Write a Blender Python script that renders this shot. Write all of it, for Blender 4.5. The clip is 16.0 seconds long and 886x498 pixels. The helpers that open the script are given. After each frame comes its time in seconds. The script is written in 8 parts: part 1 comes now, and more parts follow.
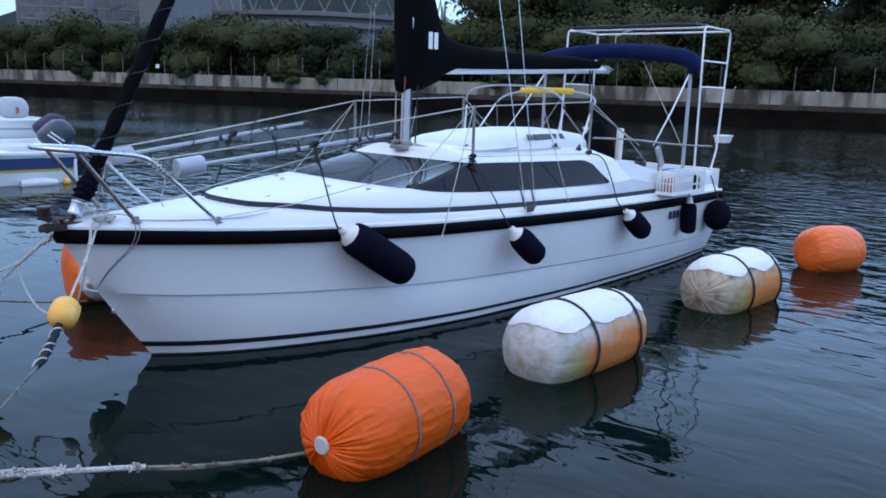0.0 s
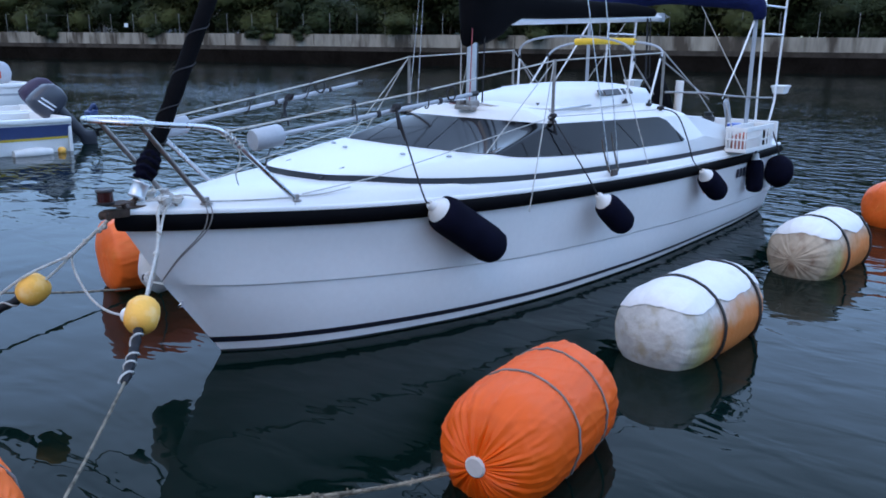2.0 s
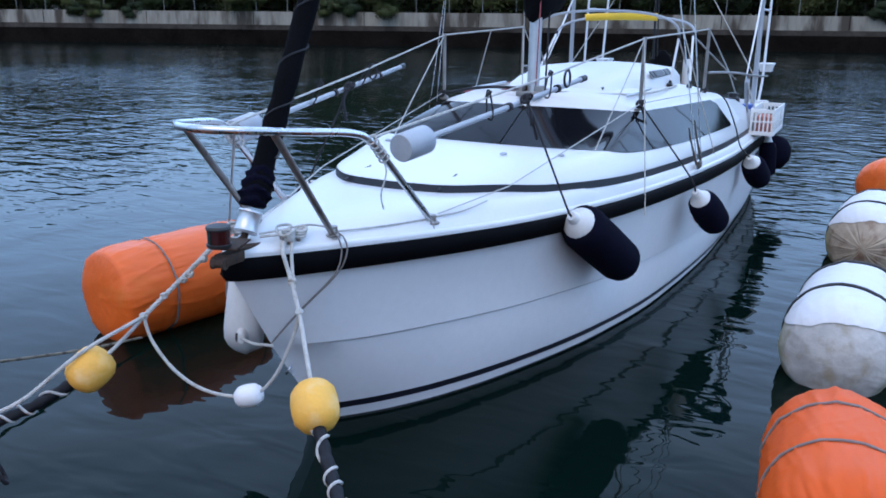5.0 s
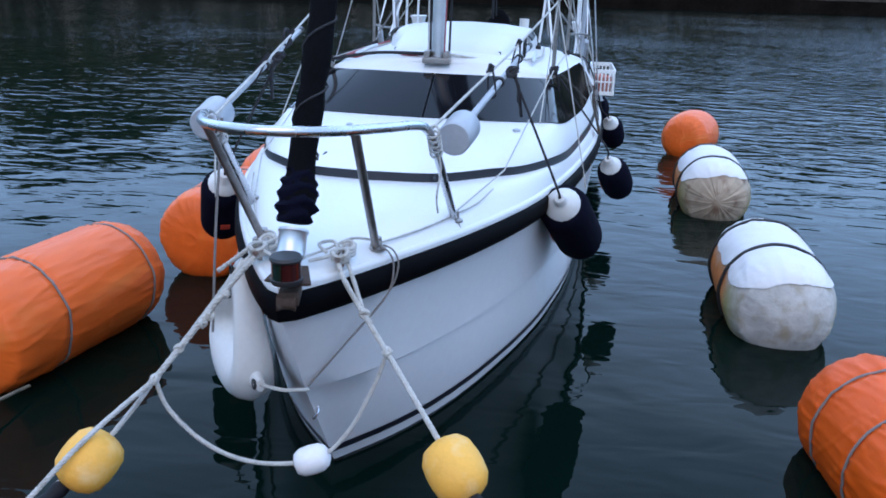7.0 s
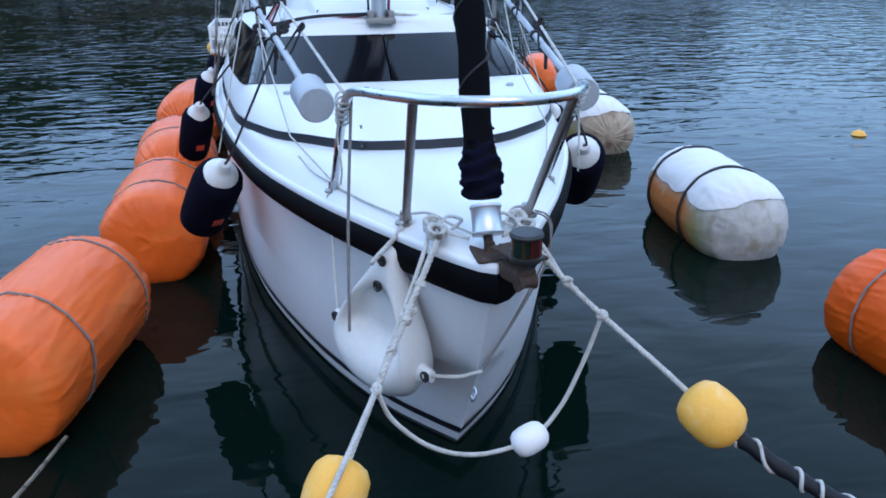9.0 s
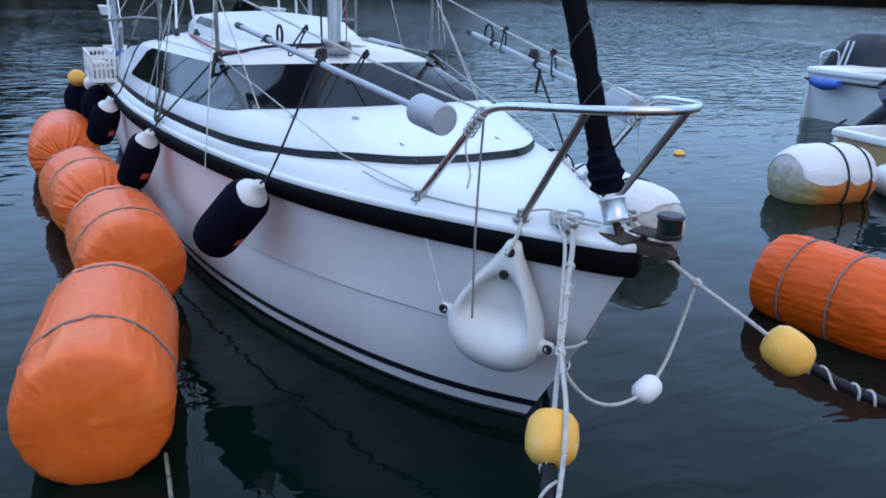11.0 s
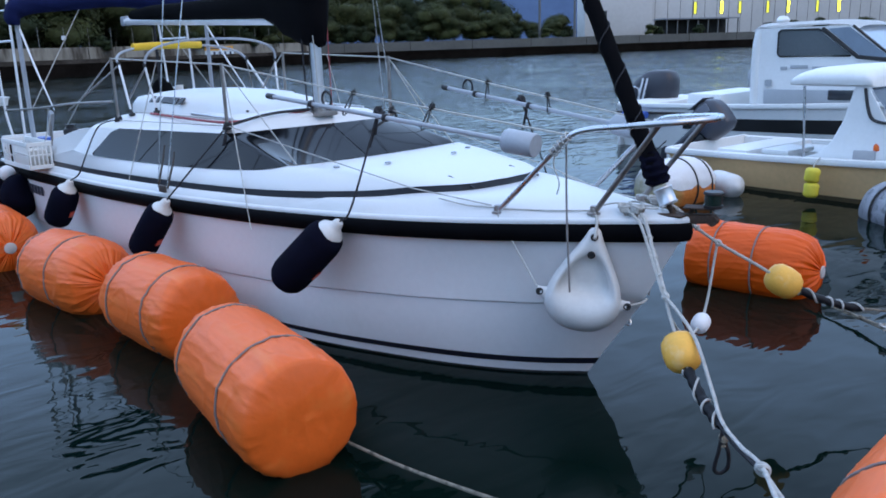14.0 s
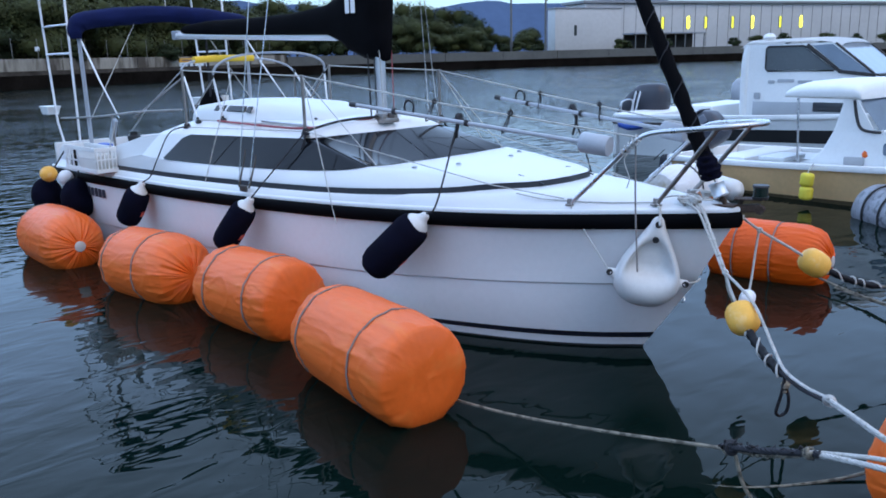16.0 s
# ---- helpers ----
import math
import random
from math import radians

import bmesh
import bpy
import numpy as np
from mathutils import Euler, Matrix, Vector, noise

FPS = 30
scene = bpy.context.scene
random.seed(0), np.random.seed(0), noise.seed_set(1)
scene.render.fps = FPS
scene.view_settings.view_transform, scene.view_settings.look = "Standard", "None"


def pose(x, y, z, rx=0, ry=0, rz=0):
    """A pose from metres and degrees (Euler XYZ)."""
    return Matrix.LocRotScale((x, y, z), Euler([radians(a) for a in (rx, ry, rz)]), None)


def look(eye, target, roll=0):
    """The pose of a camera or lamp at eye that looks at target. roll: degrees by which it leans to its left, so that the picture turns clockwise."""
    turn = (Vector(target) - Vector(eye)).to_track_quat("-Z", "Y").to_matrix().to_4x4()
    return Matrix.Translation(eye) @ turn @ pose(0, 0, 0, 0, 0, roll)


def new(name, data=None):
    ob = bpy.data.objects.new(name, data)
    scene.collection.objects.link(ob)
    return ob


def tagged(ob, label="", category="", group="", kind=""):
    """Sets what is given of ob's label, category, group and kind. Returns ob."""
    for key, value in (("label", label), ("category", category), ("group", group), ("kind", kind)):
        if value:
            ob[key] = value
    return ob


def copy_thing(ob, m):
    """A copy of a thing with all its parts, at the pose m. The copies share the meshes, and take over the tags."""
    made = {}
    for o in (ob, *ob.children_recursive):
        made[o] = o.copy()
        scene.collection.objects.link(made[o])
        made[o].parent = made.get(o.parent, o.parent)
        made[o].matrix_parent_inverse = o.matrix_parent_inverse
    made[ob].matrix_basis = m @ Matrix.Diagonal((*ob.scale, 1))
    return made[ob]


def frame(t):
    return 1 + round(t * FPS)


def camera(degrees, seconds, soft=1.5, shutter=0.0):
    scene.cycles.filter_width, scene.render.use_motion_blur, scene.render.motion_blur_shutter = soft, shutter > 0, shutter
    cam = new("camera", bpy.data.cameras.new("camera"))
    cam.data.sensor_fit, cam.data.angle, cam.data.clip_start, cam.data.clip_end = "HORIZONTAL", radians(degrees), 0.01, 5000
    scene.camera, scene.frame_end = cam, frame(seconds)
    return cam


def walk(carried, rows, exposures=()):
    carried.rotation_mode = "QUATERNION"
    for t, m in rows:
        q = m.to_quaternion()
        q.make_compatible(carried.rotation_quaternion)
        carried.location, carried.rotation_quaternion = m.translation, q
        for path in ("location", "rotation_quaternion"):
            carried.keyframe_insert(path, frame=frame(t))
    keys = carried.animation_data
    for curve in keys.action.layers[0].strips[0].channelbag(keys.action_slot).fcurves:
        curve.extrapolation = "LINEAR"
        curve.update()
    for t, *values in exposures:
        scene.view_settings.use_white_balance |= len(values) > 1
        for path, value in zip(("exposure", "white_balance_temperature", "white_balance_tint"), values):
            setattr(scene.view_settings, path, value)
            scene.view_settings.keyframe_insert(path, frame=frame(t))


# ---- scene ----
cam = camera(57.2, 16.0, soft=1.75)
PATH = [
    (0, (4.966, -2.698, 1.862), (3.67, -1.224, 1.477), 1.8),
    (0.5, (4.777, -2.636, 1.842), (3.498, -1.161, 1.409), 2.2),
    (1, (4.535, -2.708, 1.858), (3.281, -1.221, 1.395), 0.4),
    (1.5, (4.252, -2.73, 1.842), (2.986, -1.257, 1.363), -0.4),
    (2, (3.969, -2.735, 1.846), (2.735, -1.239, 1.356), 0.6),
    (2.5, (3.655, -2.806, 1.851), (2.516, -1.239, 1.357), -1.8),
    (3, (3.316, -2.791, 1.831), (2.199, -1.211, 1.325), -0.9),
    (3.5, (2.973, -2.81, 1.859), (1.909, -1.194, 1.353), 0.7),
    (4, (2.653, -2.876, 1.857), (1.674, -1.211, 1.338), 0.8),
    (4.2, (2.537, -2.849, 1.846), (1.562, -1.182, 1.323), 0.9),
    (6.3, (1.205, -2.787, 1.809), (0.719, -0.941, 1.213), 0.4),
    (6.5, (1.05, -2.782, 1.829), (0.657, -0.919, 1.218), 0.8),
    (7, (0.758, -2.716, 1.848), (0.507, -0.835, 1.215), 2.1),
    (7.5, (0.427, -2.705, 1.8), (0.368, -0.806, 1.174), 0.7),
    (8, (0.109, -2.649, 1.781), (0.192, -0.775, 1.088), 0.7),
    (8.5, (-0.131, -2.568, 1.78), (0.066, -0.711, 1.064), -0.3),
    (9, (-0.493, -2.603, 1.829), (-0.176, -0.764, 1.109), -0.5),
    (9.2, (-0.652, -2.602, 1.793), (-0.312, -0.76, 1.093), 0.1),
    (11.3, (-2.022, -2.627, 1.839), (-1.064, -0.989, 1.206), 1.0),
    (11.5, (-2.196, -2.611, 1.868), (-1.194, -1.001, 1.232), 0.1),
    (12, (-2.407, -2.619, 1.836), (-1.364, -1.025, 1.227), -1.6),
    (12.5, (-2.689, -2.625, 1.826), (-1.541, -1.106, 1.212), -1.6),
    (13, (-2.954, -2.561, 1.835), (-1.694, -1.125, 1.242), -2.9),
    (13.5, (-3.174, -2.632, 1.848), (-1.878, -1.202, 1.324), -1.8),
    (14, (-3.414, -2.588, 1.819), (-2.102, -1.16, 1.331), -1.8),
    (14.5, (-3.64, -2.56, 1.809), (-2.322, -1.137, 1.324), -2.0),
    (15, (-3.858, -2.59, 1.835), (-2.553, -1.163, 1.323), -1.2),
    (15.5, (-4.109, -2.544, 1.851), (-2.775, -1.146, 1.337), -1.7),
    (16, (-4.33, -2.599, 1.85), (-2.958, -1.219, 1.389), -1.5),
]
EXPOSURES = [(0, 0.83, 8700, 9), (4, 0.88, 8700, 9), (7.2, 0.97, 8650, 7), (9, 0.95, 8600, 5), (12, 0.71, 8950, 8), (14.5, 0.73, 8950, 8), (15.3, 0.85, 9000, 8), (16, 0.86, 9000, 8)]
walk(cam, [(t, look(eye, aim, roll)) for t, eye, aim, roll in PATH], EXPOSURES)

# ---- world, sun, exposure ----
world = bpy.data.worlds.new("dusk_sky")
scene.world = world
world.use_nodes = True
_wn = world.node_tree.nodes
_sky = _wn.new("ShaderNodeTexSky")
_sky.sky_type = "NISHITA"
_sky.sun_disc = False
_sky.sun_elevation = radians(80)
_sky.sun_rotation = radians(178)
_sky.air_density, _sky.dust_density, _sky.ozone_density = 0.85, 0.05, 5.0
# overcast: the sky is brighter overhead than near the horizon
_co = _wn.new("ShaderNodeTexCoord")
_sep = _wn.new("ShaderNodeSeparateXYZ")
_ramp = _wn.new("ShaderNodeMapRange")
_ramp.interpolation_type = "SMOOTHSTEP"
_ramp.inputs["From Min"].default_value, _ramp.inputs["From Max"].default_value = -0.05, 0.46
_ramp.inputs["To Min"].default_value, _ramp.inputs["To Max"].default_value = 0.22, 2.6
_mul = _wn.new("ShaderNodeVectorMath")
_mul.operation = "SCALE"
_wl = world.node_tree.links
_wl.new(_co.outputs["Generated"], _sep.inputs[0])
_wl.new(_sep.outputs["Z"], _ramp.inputs["Value"])
_wl.new(_sky.outputs["Color"], _mul.inputs[0])
_wl.new(_ramp.outputs["Result"], _mul.inputs["Scale"])
# low cloud is bluer than the cloud overhead
_blue = _wn.new("ShaderNodeValToRGB")
_blue.color_ramp.elements[0].position, _blue.color_ramp.elements[1].position = 0.0, 0.45
_blue.color_ramp.elements[0].color, _blue.color_ramp.elements[1].color = (0.58, 0.82, 1.20, 1), (1, 1, 1, 1)
_tint = _wn.new("ShaderNodeVectorMath")
_tint.operation = "MULTIPLY"
_wl.new(_sep.outputs["Z"], _blue.inputs["Fac"])
_wl.new(_mul.outputs["Vector"], _tint.inputs[0])
_wl.new(_blue.outputs["Color"], _tint.inputs[1])
# the cloud is brighter over the harbour than over the land behind the quay
_side = _wn.new("ShaderNodeMapRange")
_side.interpolation_type = "SMOOTHSTEP"
_side.inputs["From Min"].default_value, _side.inputs["From Max"].default_value = -0.5, 0.75
_side.inputs["To Min"].default_value, _side.inputs["To Max"].default_value = 0.86, 1.62
_wl.new(_sep.outputs["Y"], _side.inputs["Value"])
_far = _wn.new("ShaderNodeVectorMath")
_far.operation = "SCALE"
_wl.new(_tint.outputs["Vector"], _far.inputs[0])
_wl.new(_side.outputs["Result"], _far.inputs["Scale"])
_wl.new(_far.outputs["Vector"], _wn["Background"].inputs["Color"])
_wn["Background"].inputs["Strength"].default_value = 0.145
sun = new("sun", bpy.data.lights.new("sun", "SUN"))
sun.data.energy, sun.data.angle, sun.data.color = 0.5, radians(50), (1.0, 0.86, 0.74)
sun.matrix_world = look((0, 0, 30), (-1, 25, 0))


# ---- materials ----
def mat(name, base, rough=0.5, metal=0.0, var=0.15, scale=3.0, fine=40.0, bump=0.1, dist=0.005, spec=0.5,
        second=None, amount=0.5, sharp=0.12, stretch=(1, 1, 1), rvar=0.1, coat=0.0):
    """A surface with broad and fine variation; second: a stain colour that shows in patches."""
    m = bpy.data.materials.new(name)
    m.use_nodes = True
    nt = m.node_tree
    p = nt.nodes["Principled BSDF"]
    p.inputs["Metallic"].default_value = metal
    p.inputs["Specular IOR Level"].default_value = spec
    p.inputs["Coat Weight"].default_value = coat
    co = nt.nodes.new("ShaderNodeTexCoord")
    mp = nt.nodes.new("ShaderNodeMapping")
    mp.inputs["Scale"].default_value = stretch
    nt.links.new(co.outputs["Object"], mp.inputs["Vector"])

    def noise_at(s, detail):
        n = nt.nodes.new("ShaderNodeTexNoise")
        n.inputs["Scale"].default_value, n.inputs["Detail"].default_value = s, detail
        nt.links.new(mp.outputs["Vector"], n.inputs["Vector"])
        return n

    broad, grain = noise_at(scale, 4), noise_at(fine, 3)
    mix = nt.nodes.new("ShaderNodeMath")
    mix.operation = "MULTIPLY_ADD"
    nt.links.new(broad.outputs["Fac"], mix.inputs[0])
    mix.inputs[1].default_value = 0.65
    half = nt.nodes.new("ShaderNodeMath")
    half.operation = "MULTIPLY"
    nt.links.new(grain.outputs["Fac"], half.inputs[0])
    half.inputs[1].default_value = 0.35
    nt.links.new(half.outputs[0], mix.inputs[2])
    ramp = nt.nodes.new("ShaderNodeValToRGB")
    lo = [max(0.0, c * (1 - var)) for c in base]
    hi = [min(1.0, c * (1 + var)) for c in base]
    ramp.color_ramp.elements[0].position, ramp.color_ramp.elements[1].position = 0.3, 0.7
    ramp.color_ramp.elements[0].color, ramp.color_ramp.elements[1].color = (*lo, 1), (*hi, 1)
    nt.links.new(mix.outputs[0], ramp.inputs["Fac"])
    colour = ramp.outputs["Color"]
    if second:
        st = noise_at(scale * 1.7, 6)
        r2 = nt.nodes.new("ShaderNodeValToRGB")
        r2.color_ramp.elements[0].position, r2.color_ramp.elements[1].position = 1 - amount, 1 - amount + sharp
        nt.links.new(st.outputs["Fac"], r2.inputs["Fac"])
        mx = nt.nodes.new("ShaderNodeMixRGB")
        nt.links.new(r2.outputs["Color"], mx.inputs["Fac"])
        nt.links.new(colour, mx.inputs["Color1"])
        mx.inputs["Color2"].default_value = (*second, 1)
        colour = mx.outputs["Color"]
    nt.links.new(colour, p.inputs["Base Color"])
    rr = nt.nodes.new("ShaderNodeMapRange")
    rr.inputs["To Min"].default_value, rr.inputs["To Max"].default_value = max(0.02, rough - rvar), min(1, rough + rvar)
    nt.links.new(broad.outputs["Fac"], rr.inputs["Value"])
    nt.links.new(rr.outputs["Result"], p.inputs["Roughness"])
    if bump:
        b = nt.nodes.new("ShaderNodeBump")
        b.inputs["Strength"].default_value, b.inputs["Distance"].default_value = bump, dist
        nt.links.new(grain.outputs["Fac"], b.inputs["Height"])
        nt.links.new(b.outputs["Normal"], p.inputs["Normal"])
    return m


M = {}
M["hull"] = mat("white_gelcoat_hull", (0.70, 0.68, 0.68), 0.32, var=0.05, scale=1.2, fine=25, bump=0.03, second=(0.60, 0.57, 0.555), amount=0.36, sharp=0.2)
M["deck"] = mat("white_gelcoat_deck", (0.66, 0.665, 0.67), 0.38, var=0.04, scale=1.5, fine=60, bump=0.05, second=(0.55, 0.555, 0.56), amount=0.34, sharp=0.25)
M["rub"] = mat("black_rubber_rail", (0.003, 0.003, 0.004), 0.6, spec=0.03, var=0.3, scale=4, fine=60, bump=0.1)
M["stripe"] = mat("dark_navy_stripe", (0.013, 0.014, 0.020), 0.4, var=0.2)
M["boot"] = mat("dark_navy_boot_stripe", (0.01, 0.011, 0.02), 0.35, var=0.2)
M["antifoul"] = mat("dark_antifouling", (0.012, 0.013, 0.016), 0.7, var=0.4)
M["glass"] = mat("tinted_acrylic_window", (0.005, 0.0055, 0.0075), 0.09, var=0.2, bump=0.0, spec=0.14, rvar=0.02)
M["steel"] = mat("stainless_steel", (0.55, 0.56, 0.58), 0.28, metal=1.0, var=0.12, scale=12, fine=90, bump=0.04)
M["rusty"] = mat("weathered_steel", (0.30, 0.27, 0.255), 0.42, metal=0.9, var=0.25, scale=14, fine=80, bump=0.1, second=(0.18, 0.10, 0.07), amount=0.36)
M["alu"] = mat("anodised_aluminium", (0.58, 0.60, 0.63), 0.38, metal=0.85, var=0.1, scale=6, fine=70, bump=0.04)
M["whitepaint"] = mat("white_painted_tube", (0.72, 0.73, 0.75), 0.4, var=0.08, scale=8, fine=60)
M["lemonfoam"] = mat("lemon_foam_float", (0.66, 0.52, 0.05), 0.65, var=0.12, scale=14, fine=80, bump=0.3)
M["greyplastic"] = mat("pale_grey_plastic", (0.34, 0.37, 0.41), 0.5, var=0.1, scale=9, fine=70)
M["whiteplastic"] = mat("white_plastic", (0.76, 0.76, 0.75), 0.45, var=0.06, scale=7, fine=60)
M["blackcloth"] = mat("black_canvas", (0.004, 0.004, 0.005), 0.9, spec=0.04, var=0.4, scale=6, fine=140, bump=0.5, dist=0.004)
M["navycloth"] = mat("navy_canvas", (0.005, 0.011, 0.052), 0.9, spec=0.1, var=0.3, scale=5, fine=120, bump=0.5, dist=0.004)
M["navyfelt"] = mat("navy_fender_cover", (0.0038, 0.0042, 0.011), 0.95, spec=0.05, var=0.4, scale=7, fine=220, bump=0.7, dist=0.004)
M["fenderwhite"] = mat("white_vinyl_fender", (0.60, 0.59, 0.58), 0.42, var=0.08, scale=5, fine=50, second=(0.45, 0.42, 0.38), amount=0.32)
M["rope"] = mat("white_nylon_rope", (0.44, 0.43, 0.41), 0.85, var=0.25, scale=25, fine=180, bump=0.6, dist=0.003, second=(0.26, 0.245, 0.21), amount=0.42)
M["oldrope"] = mat("weathered_rope", (0.20, 0.17, 0.13), 0.9, var=0.4, scale=18, fine=160, bump=0.7, dist=0.003, second=(0.07, 0.06, 0.045), amount=0.5)
M["blackrope"] = mat("black_rope", (0.012, 0.012, 0.016), 0.8, var=0.4, scale=25, fine=160, bump=0.6, dist=0.003)
M["redrope"] = mat("faded_red_rope", (0.33, 0.07, 0.08), 0.85, var=0.3, scale=25, fine=160, bump=0.5, dist=0.003)
M["rubberhose"] = mat("black_hose", (0.008, 0.009, 0.012), 0.6, spec=0.25, var=0.3, scale=14, fine=90)
M["yellow"] = mat("yellow_foam_float", (0.84, 0.405, 0.07), 0.6, var=0.10, scale=9, fine=80, bump=0.3, second=(0.86, 0.54, 0.24), amount=0.46, sharp=0.25)
M["yellowfoam"] = mat("yellow_foam_sleeve", (0.80, 0.47, 0.035), 0.6, var=0.1, scale=9, fine=70)
M["whitefloat"] = mat("white_foam_float", (0.74, 0.73, 0.74), 0.6, var=0.08, scale=12, fine=80, bump=0.3)
M["orange"] = mat("orange_tarpaulin", (0.82, 0.124, 0.018), 0.47, spec=0.4, var=0.10, scale=2.5, fine=16, bump=0.11, dist=0.02, second=(0.82, 0.20, 0.046), amount=0.46, sharp=0.3, stretch=(1.6, 0.35, 1.6))
M["orangered"] = mat("deep_orange_tarpaulin", (0.76, 0.088, 0.005), 0.52, spec=0.3, var=0.10, scale=2.5, fine=16, bump=0.11, dist=0.02, second=(0.80, 0.125, 0.014), amount=0.42, sharp=0.3, stretch=(1.6, 0.35, 1.6))
M["torn"] = mat("torn_white_cover", (0.66, 0.65, 0.66), 0.6, var=0.06, scale=3, fine=45, bump=0.25, second=(0.58, 0.56, 0.55), amount=0.4, sharp=0.2)
M["dirtycover"] = mat("stained_white_cover", (0.55, 0.52, 0.48), 0.7, var=0.15, scale=4, fine=45, bump=0.3, second=(0.42, 0.33, 0.14), amount=0.45, sharp=0.25)


def weathered_cover(name, base, stain):
    """Greyed cloth that has worn through to orange towards its lower half, with a ragged border."""
    m = mat(name, base, 0.65, var=0.30, scale=5, fine=22, bump=0.45, dist=0.012, second=stain, amount=0.50, sharp=0.22)
    nt = m.node_tree
    p = nt.nodes["Principled BSDF"]
    old = p.inputs["Base Color"].links[0].from_socket
    co = nt.nodes.new("ShaderNodeTexCoord")
    sep = nt.nodes.new("ShaderNodeSeparateXYZ")
    nt.links.new(co.outputs["Object"], sep.inputs[0])
    n = nt.nodes.new("ShaderNodeTexNoise")
    n.inputs["Scale"].default_value, n.inputs["Detail"].default_value = 5.0, 5
    nt.links.new(co.outputs["Object"], n.inputs["Vector"])
    add = nt.nodes.new("ShaderNodeMath")
    add.operation = "MULTIPLY_ADD"
    nt.links.new(n.outputs["Fac"], add.inputs[0])
    add.inputs[1].default_value = 0.22
    nt.links.new(sep.outputs["Z"], add.inputs[2])
    r = nt.nodes.new("ShaderNodeMapRange")
    r.inputs["From Min"].default_value, r.inputs["From Max"].default_value = 0.29, 0.15
    nt.links.new(add.outputs[0], r.inputs["Value"])
    end = nt.nodes.new("ShaderNodeMapRange")
    end.inputs["From Min"].default_value, end.inputs["From Max"].default_value = -0.38, -0.20
    nt.links.new(sep.outputs["Y"], end.inputs["Value"])
    both_f = nt.nodes.new("ShaderNodeMath")
    both_f.operation = "MULTIPLY"
    nt.links.new(r.outputs["Result"], both_f.inputs[0])
    nt.links.new(end.outputs["Result"], both_f.inputs[1])
    mx = nt.nodes.new("ShaderNodeMixRGB")
    nt.links.new(both_f.outputs[0], mx.inputs["Fac"])
    # a yellowish tide stain between the greyed end and the orange
    r2 = nt.nodes.new("ShaderNodeMapRange")
    r2.inputs["From Min"].default_value, r2.inputs["From Max"].default_value = 0.27, 0.09
    nt.links.new(add.outputs[0], r2.inputs["Value"])
    wet = nt.nodes.new("ShaderNodeMapRange")
    wet.inputs["From Min"].default_value, wet.inputs["From Max"].default_value = -0.54, -0.40
    wet.inputs["To Max"].default_value = 0.85
    nt.links.new(sep.outputs["Y"], wet.inputs["Value"])
    stained = nt.nodes.new("ShaderNodeMath")
    stained.operation = "MULTIPLY"
    nt.links.new(r2.outputs["Result"], stained.inputs[0])
    nt.links.new(wet.outputs["Result"], stained.inputs[1])
    tide = nt.nodes.new("ShaderNodeMixRGB")
    nt.links.new(stained.outputs[0], tide.inputs["Fac"])
    nt.links.new(old, tide.inputs["Color1"])
    tide.inputs["Color2"].default_value = (0.36, 0.29, 0.075, 1)
    nt.links.new(tide.outputs["Color"], mx.inputs["Color1"])
    mx.inputs["Color2"].default_value = (0.62, 0.17, 0.035, 1)
    nt.links.new(mx.outputs["Color"], p.inputs["Base Color"])
    return m


M["weathered"] = weathered_cover("weathered_buoy_cover", (0.42, 0.405, 0.39), (0.27, 0.215, 0.13))
M["weathered2"] = weathered_cover("brown_weathered_buoy_cover", (0.36, 0.28, 0.21), (0.13, 0.055, 0.03))
M["band"] = mat("black_rubber_strap", (0.02, 0.02, 0.022), 0.6, var=0.3)
M["greycord"] = mat("grey_cord", (0.19, 0.172, 0.168), 0.8, var=0.25, scale=30, fine=150, bump=0.5)
M["tape"] = mat("white_patch", (0.52, 0.47, 0.45), 0.6, var=0.1, scale=15)
M["blueplastic"] = mat("blue_plastic", (0.02, 0.10, 0.42), 0.45, var=0.15)
M["red"] = mat("red_plastic", (0.55, 0.06, 0.03), 0.4, var=0.15)
M["fadedred"] = mat("faded_red_cloth", (0.42, 0.13, 0.10), 0.85, var=0.2, scale=10)
M["darksteel"] = mat("dull_dark_steel", (0.10, 0.085, 0.075), 0.5, metal=0.5, var=0.3, scale=20, fine=90, second=(0.10, 0.05, 0.03), amount=0.45)
M["rustbrown"] = mat("flaking_rust", (0.055, 0.034, 0.026), 0.8, spec=0.2, var=0.4, scale=25, fine=110, bump=0.5, dist=0.003, second=(0.10, 0.09, 0.085), amount=0.4, sharp=0.2)
M["redlens"] = mat("red_lamp_lens", (0.035, 0.005, 0.005), 0.15, var=0.1, bump=0)
M["greenlens"] = mat("green_lamp_lens", (0.003, 0.014, 0.010), 0.15, var=0.1, bump=0)
M["black"] = mat("black_plastic", (0.014, 0.014, 0.016), 0.5, var=0.3)
M["lettering"] = mat("dark_lettering", (0.03, 0.03, 0.045), 0.5, var=0.2)
M["white"] = mat("white_print", (0.78, 0.78, 0.78), 0.6, var=0.05)


# ---- mesh helpers ----
def finish(bm, name, material, smooth=True, angle=38):
    bmesh.ops.recalc_face_normals(bm, faces=bm.faces)
    me = bpy.data.meshes.new(name)
    bm.to_mesh(me)
    bm.free()
    me.materials.append(material)
    if smooth:
        me.polygons.foreach_set("use_smooth", [True] * len(me.polygons))
        me.set_sharp_from_angle(angle=radians(angle))
    return me


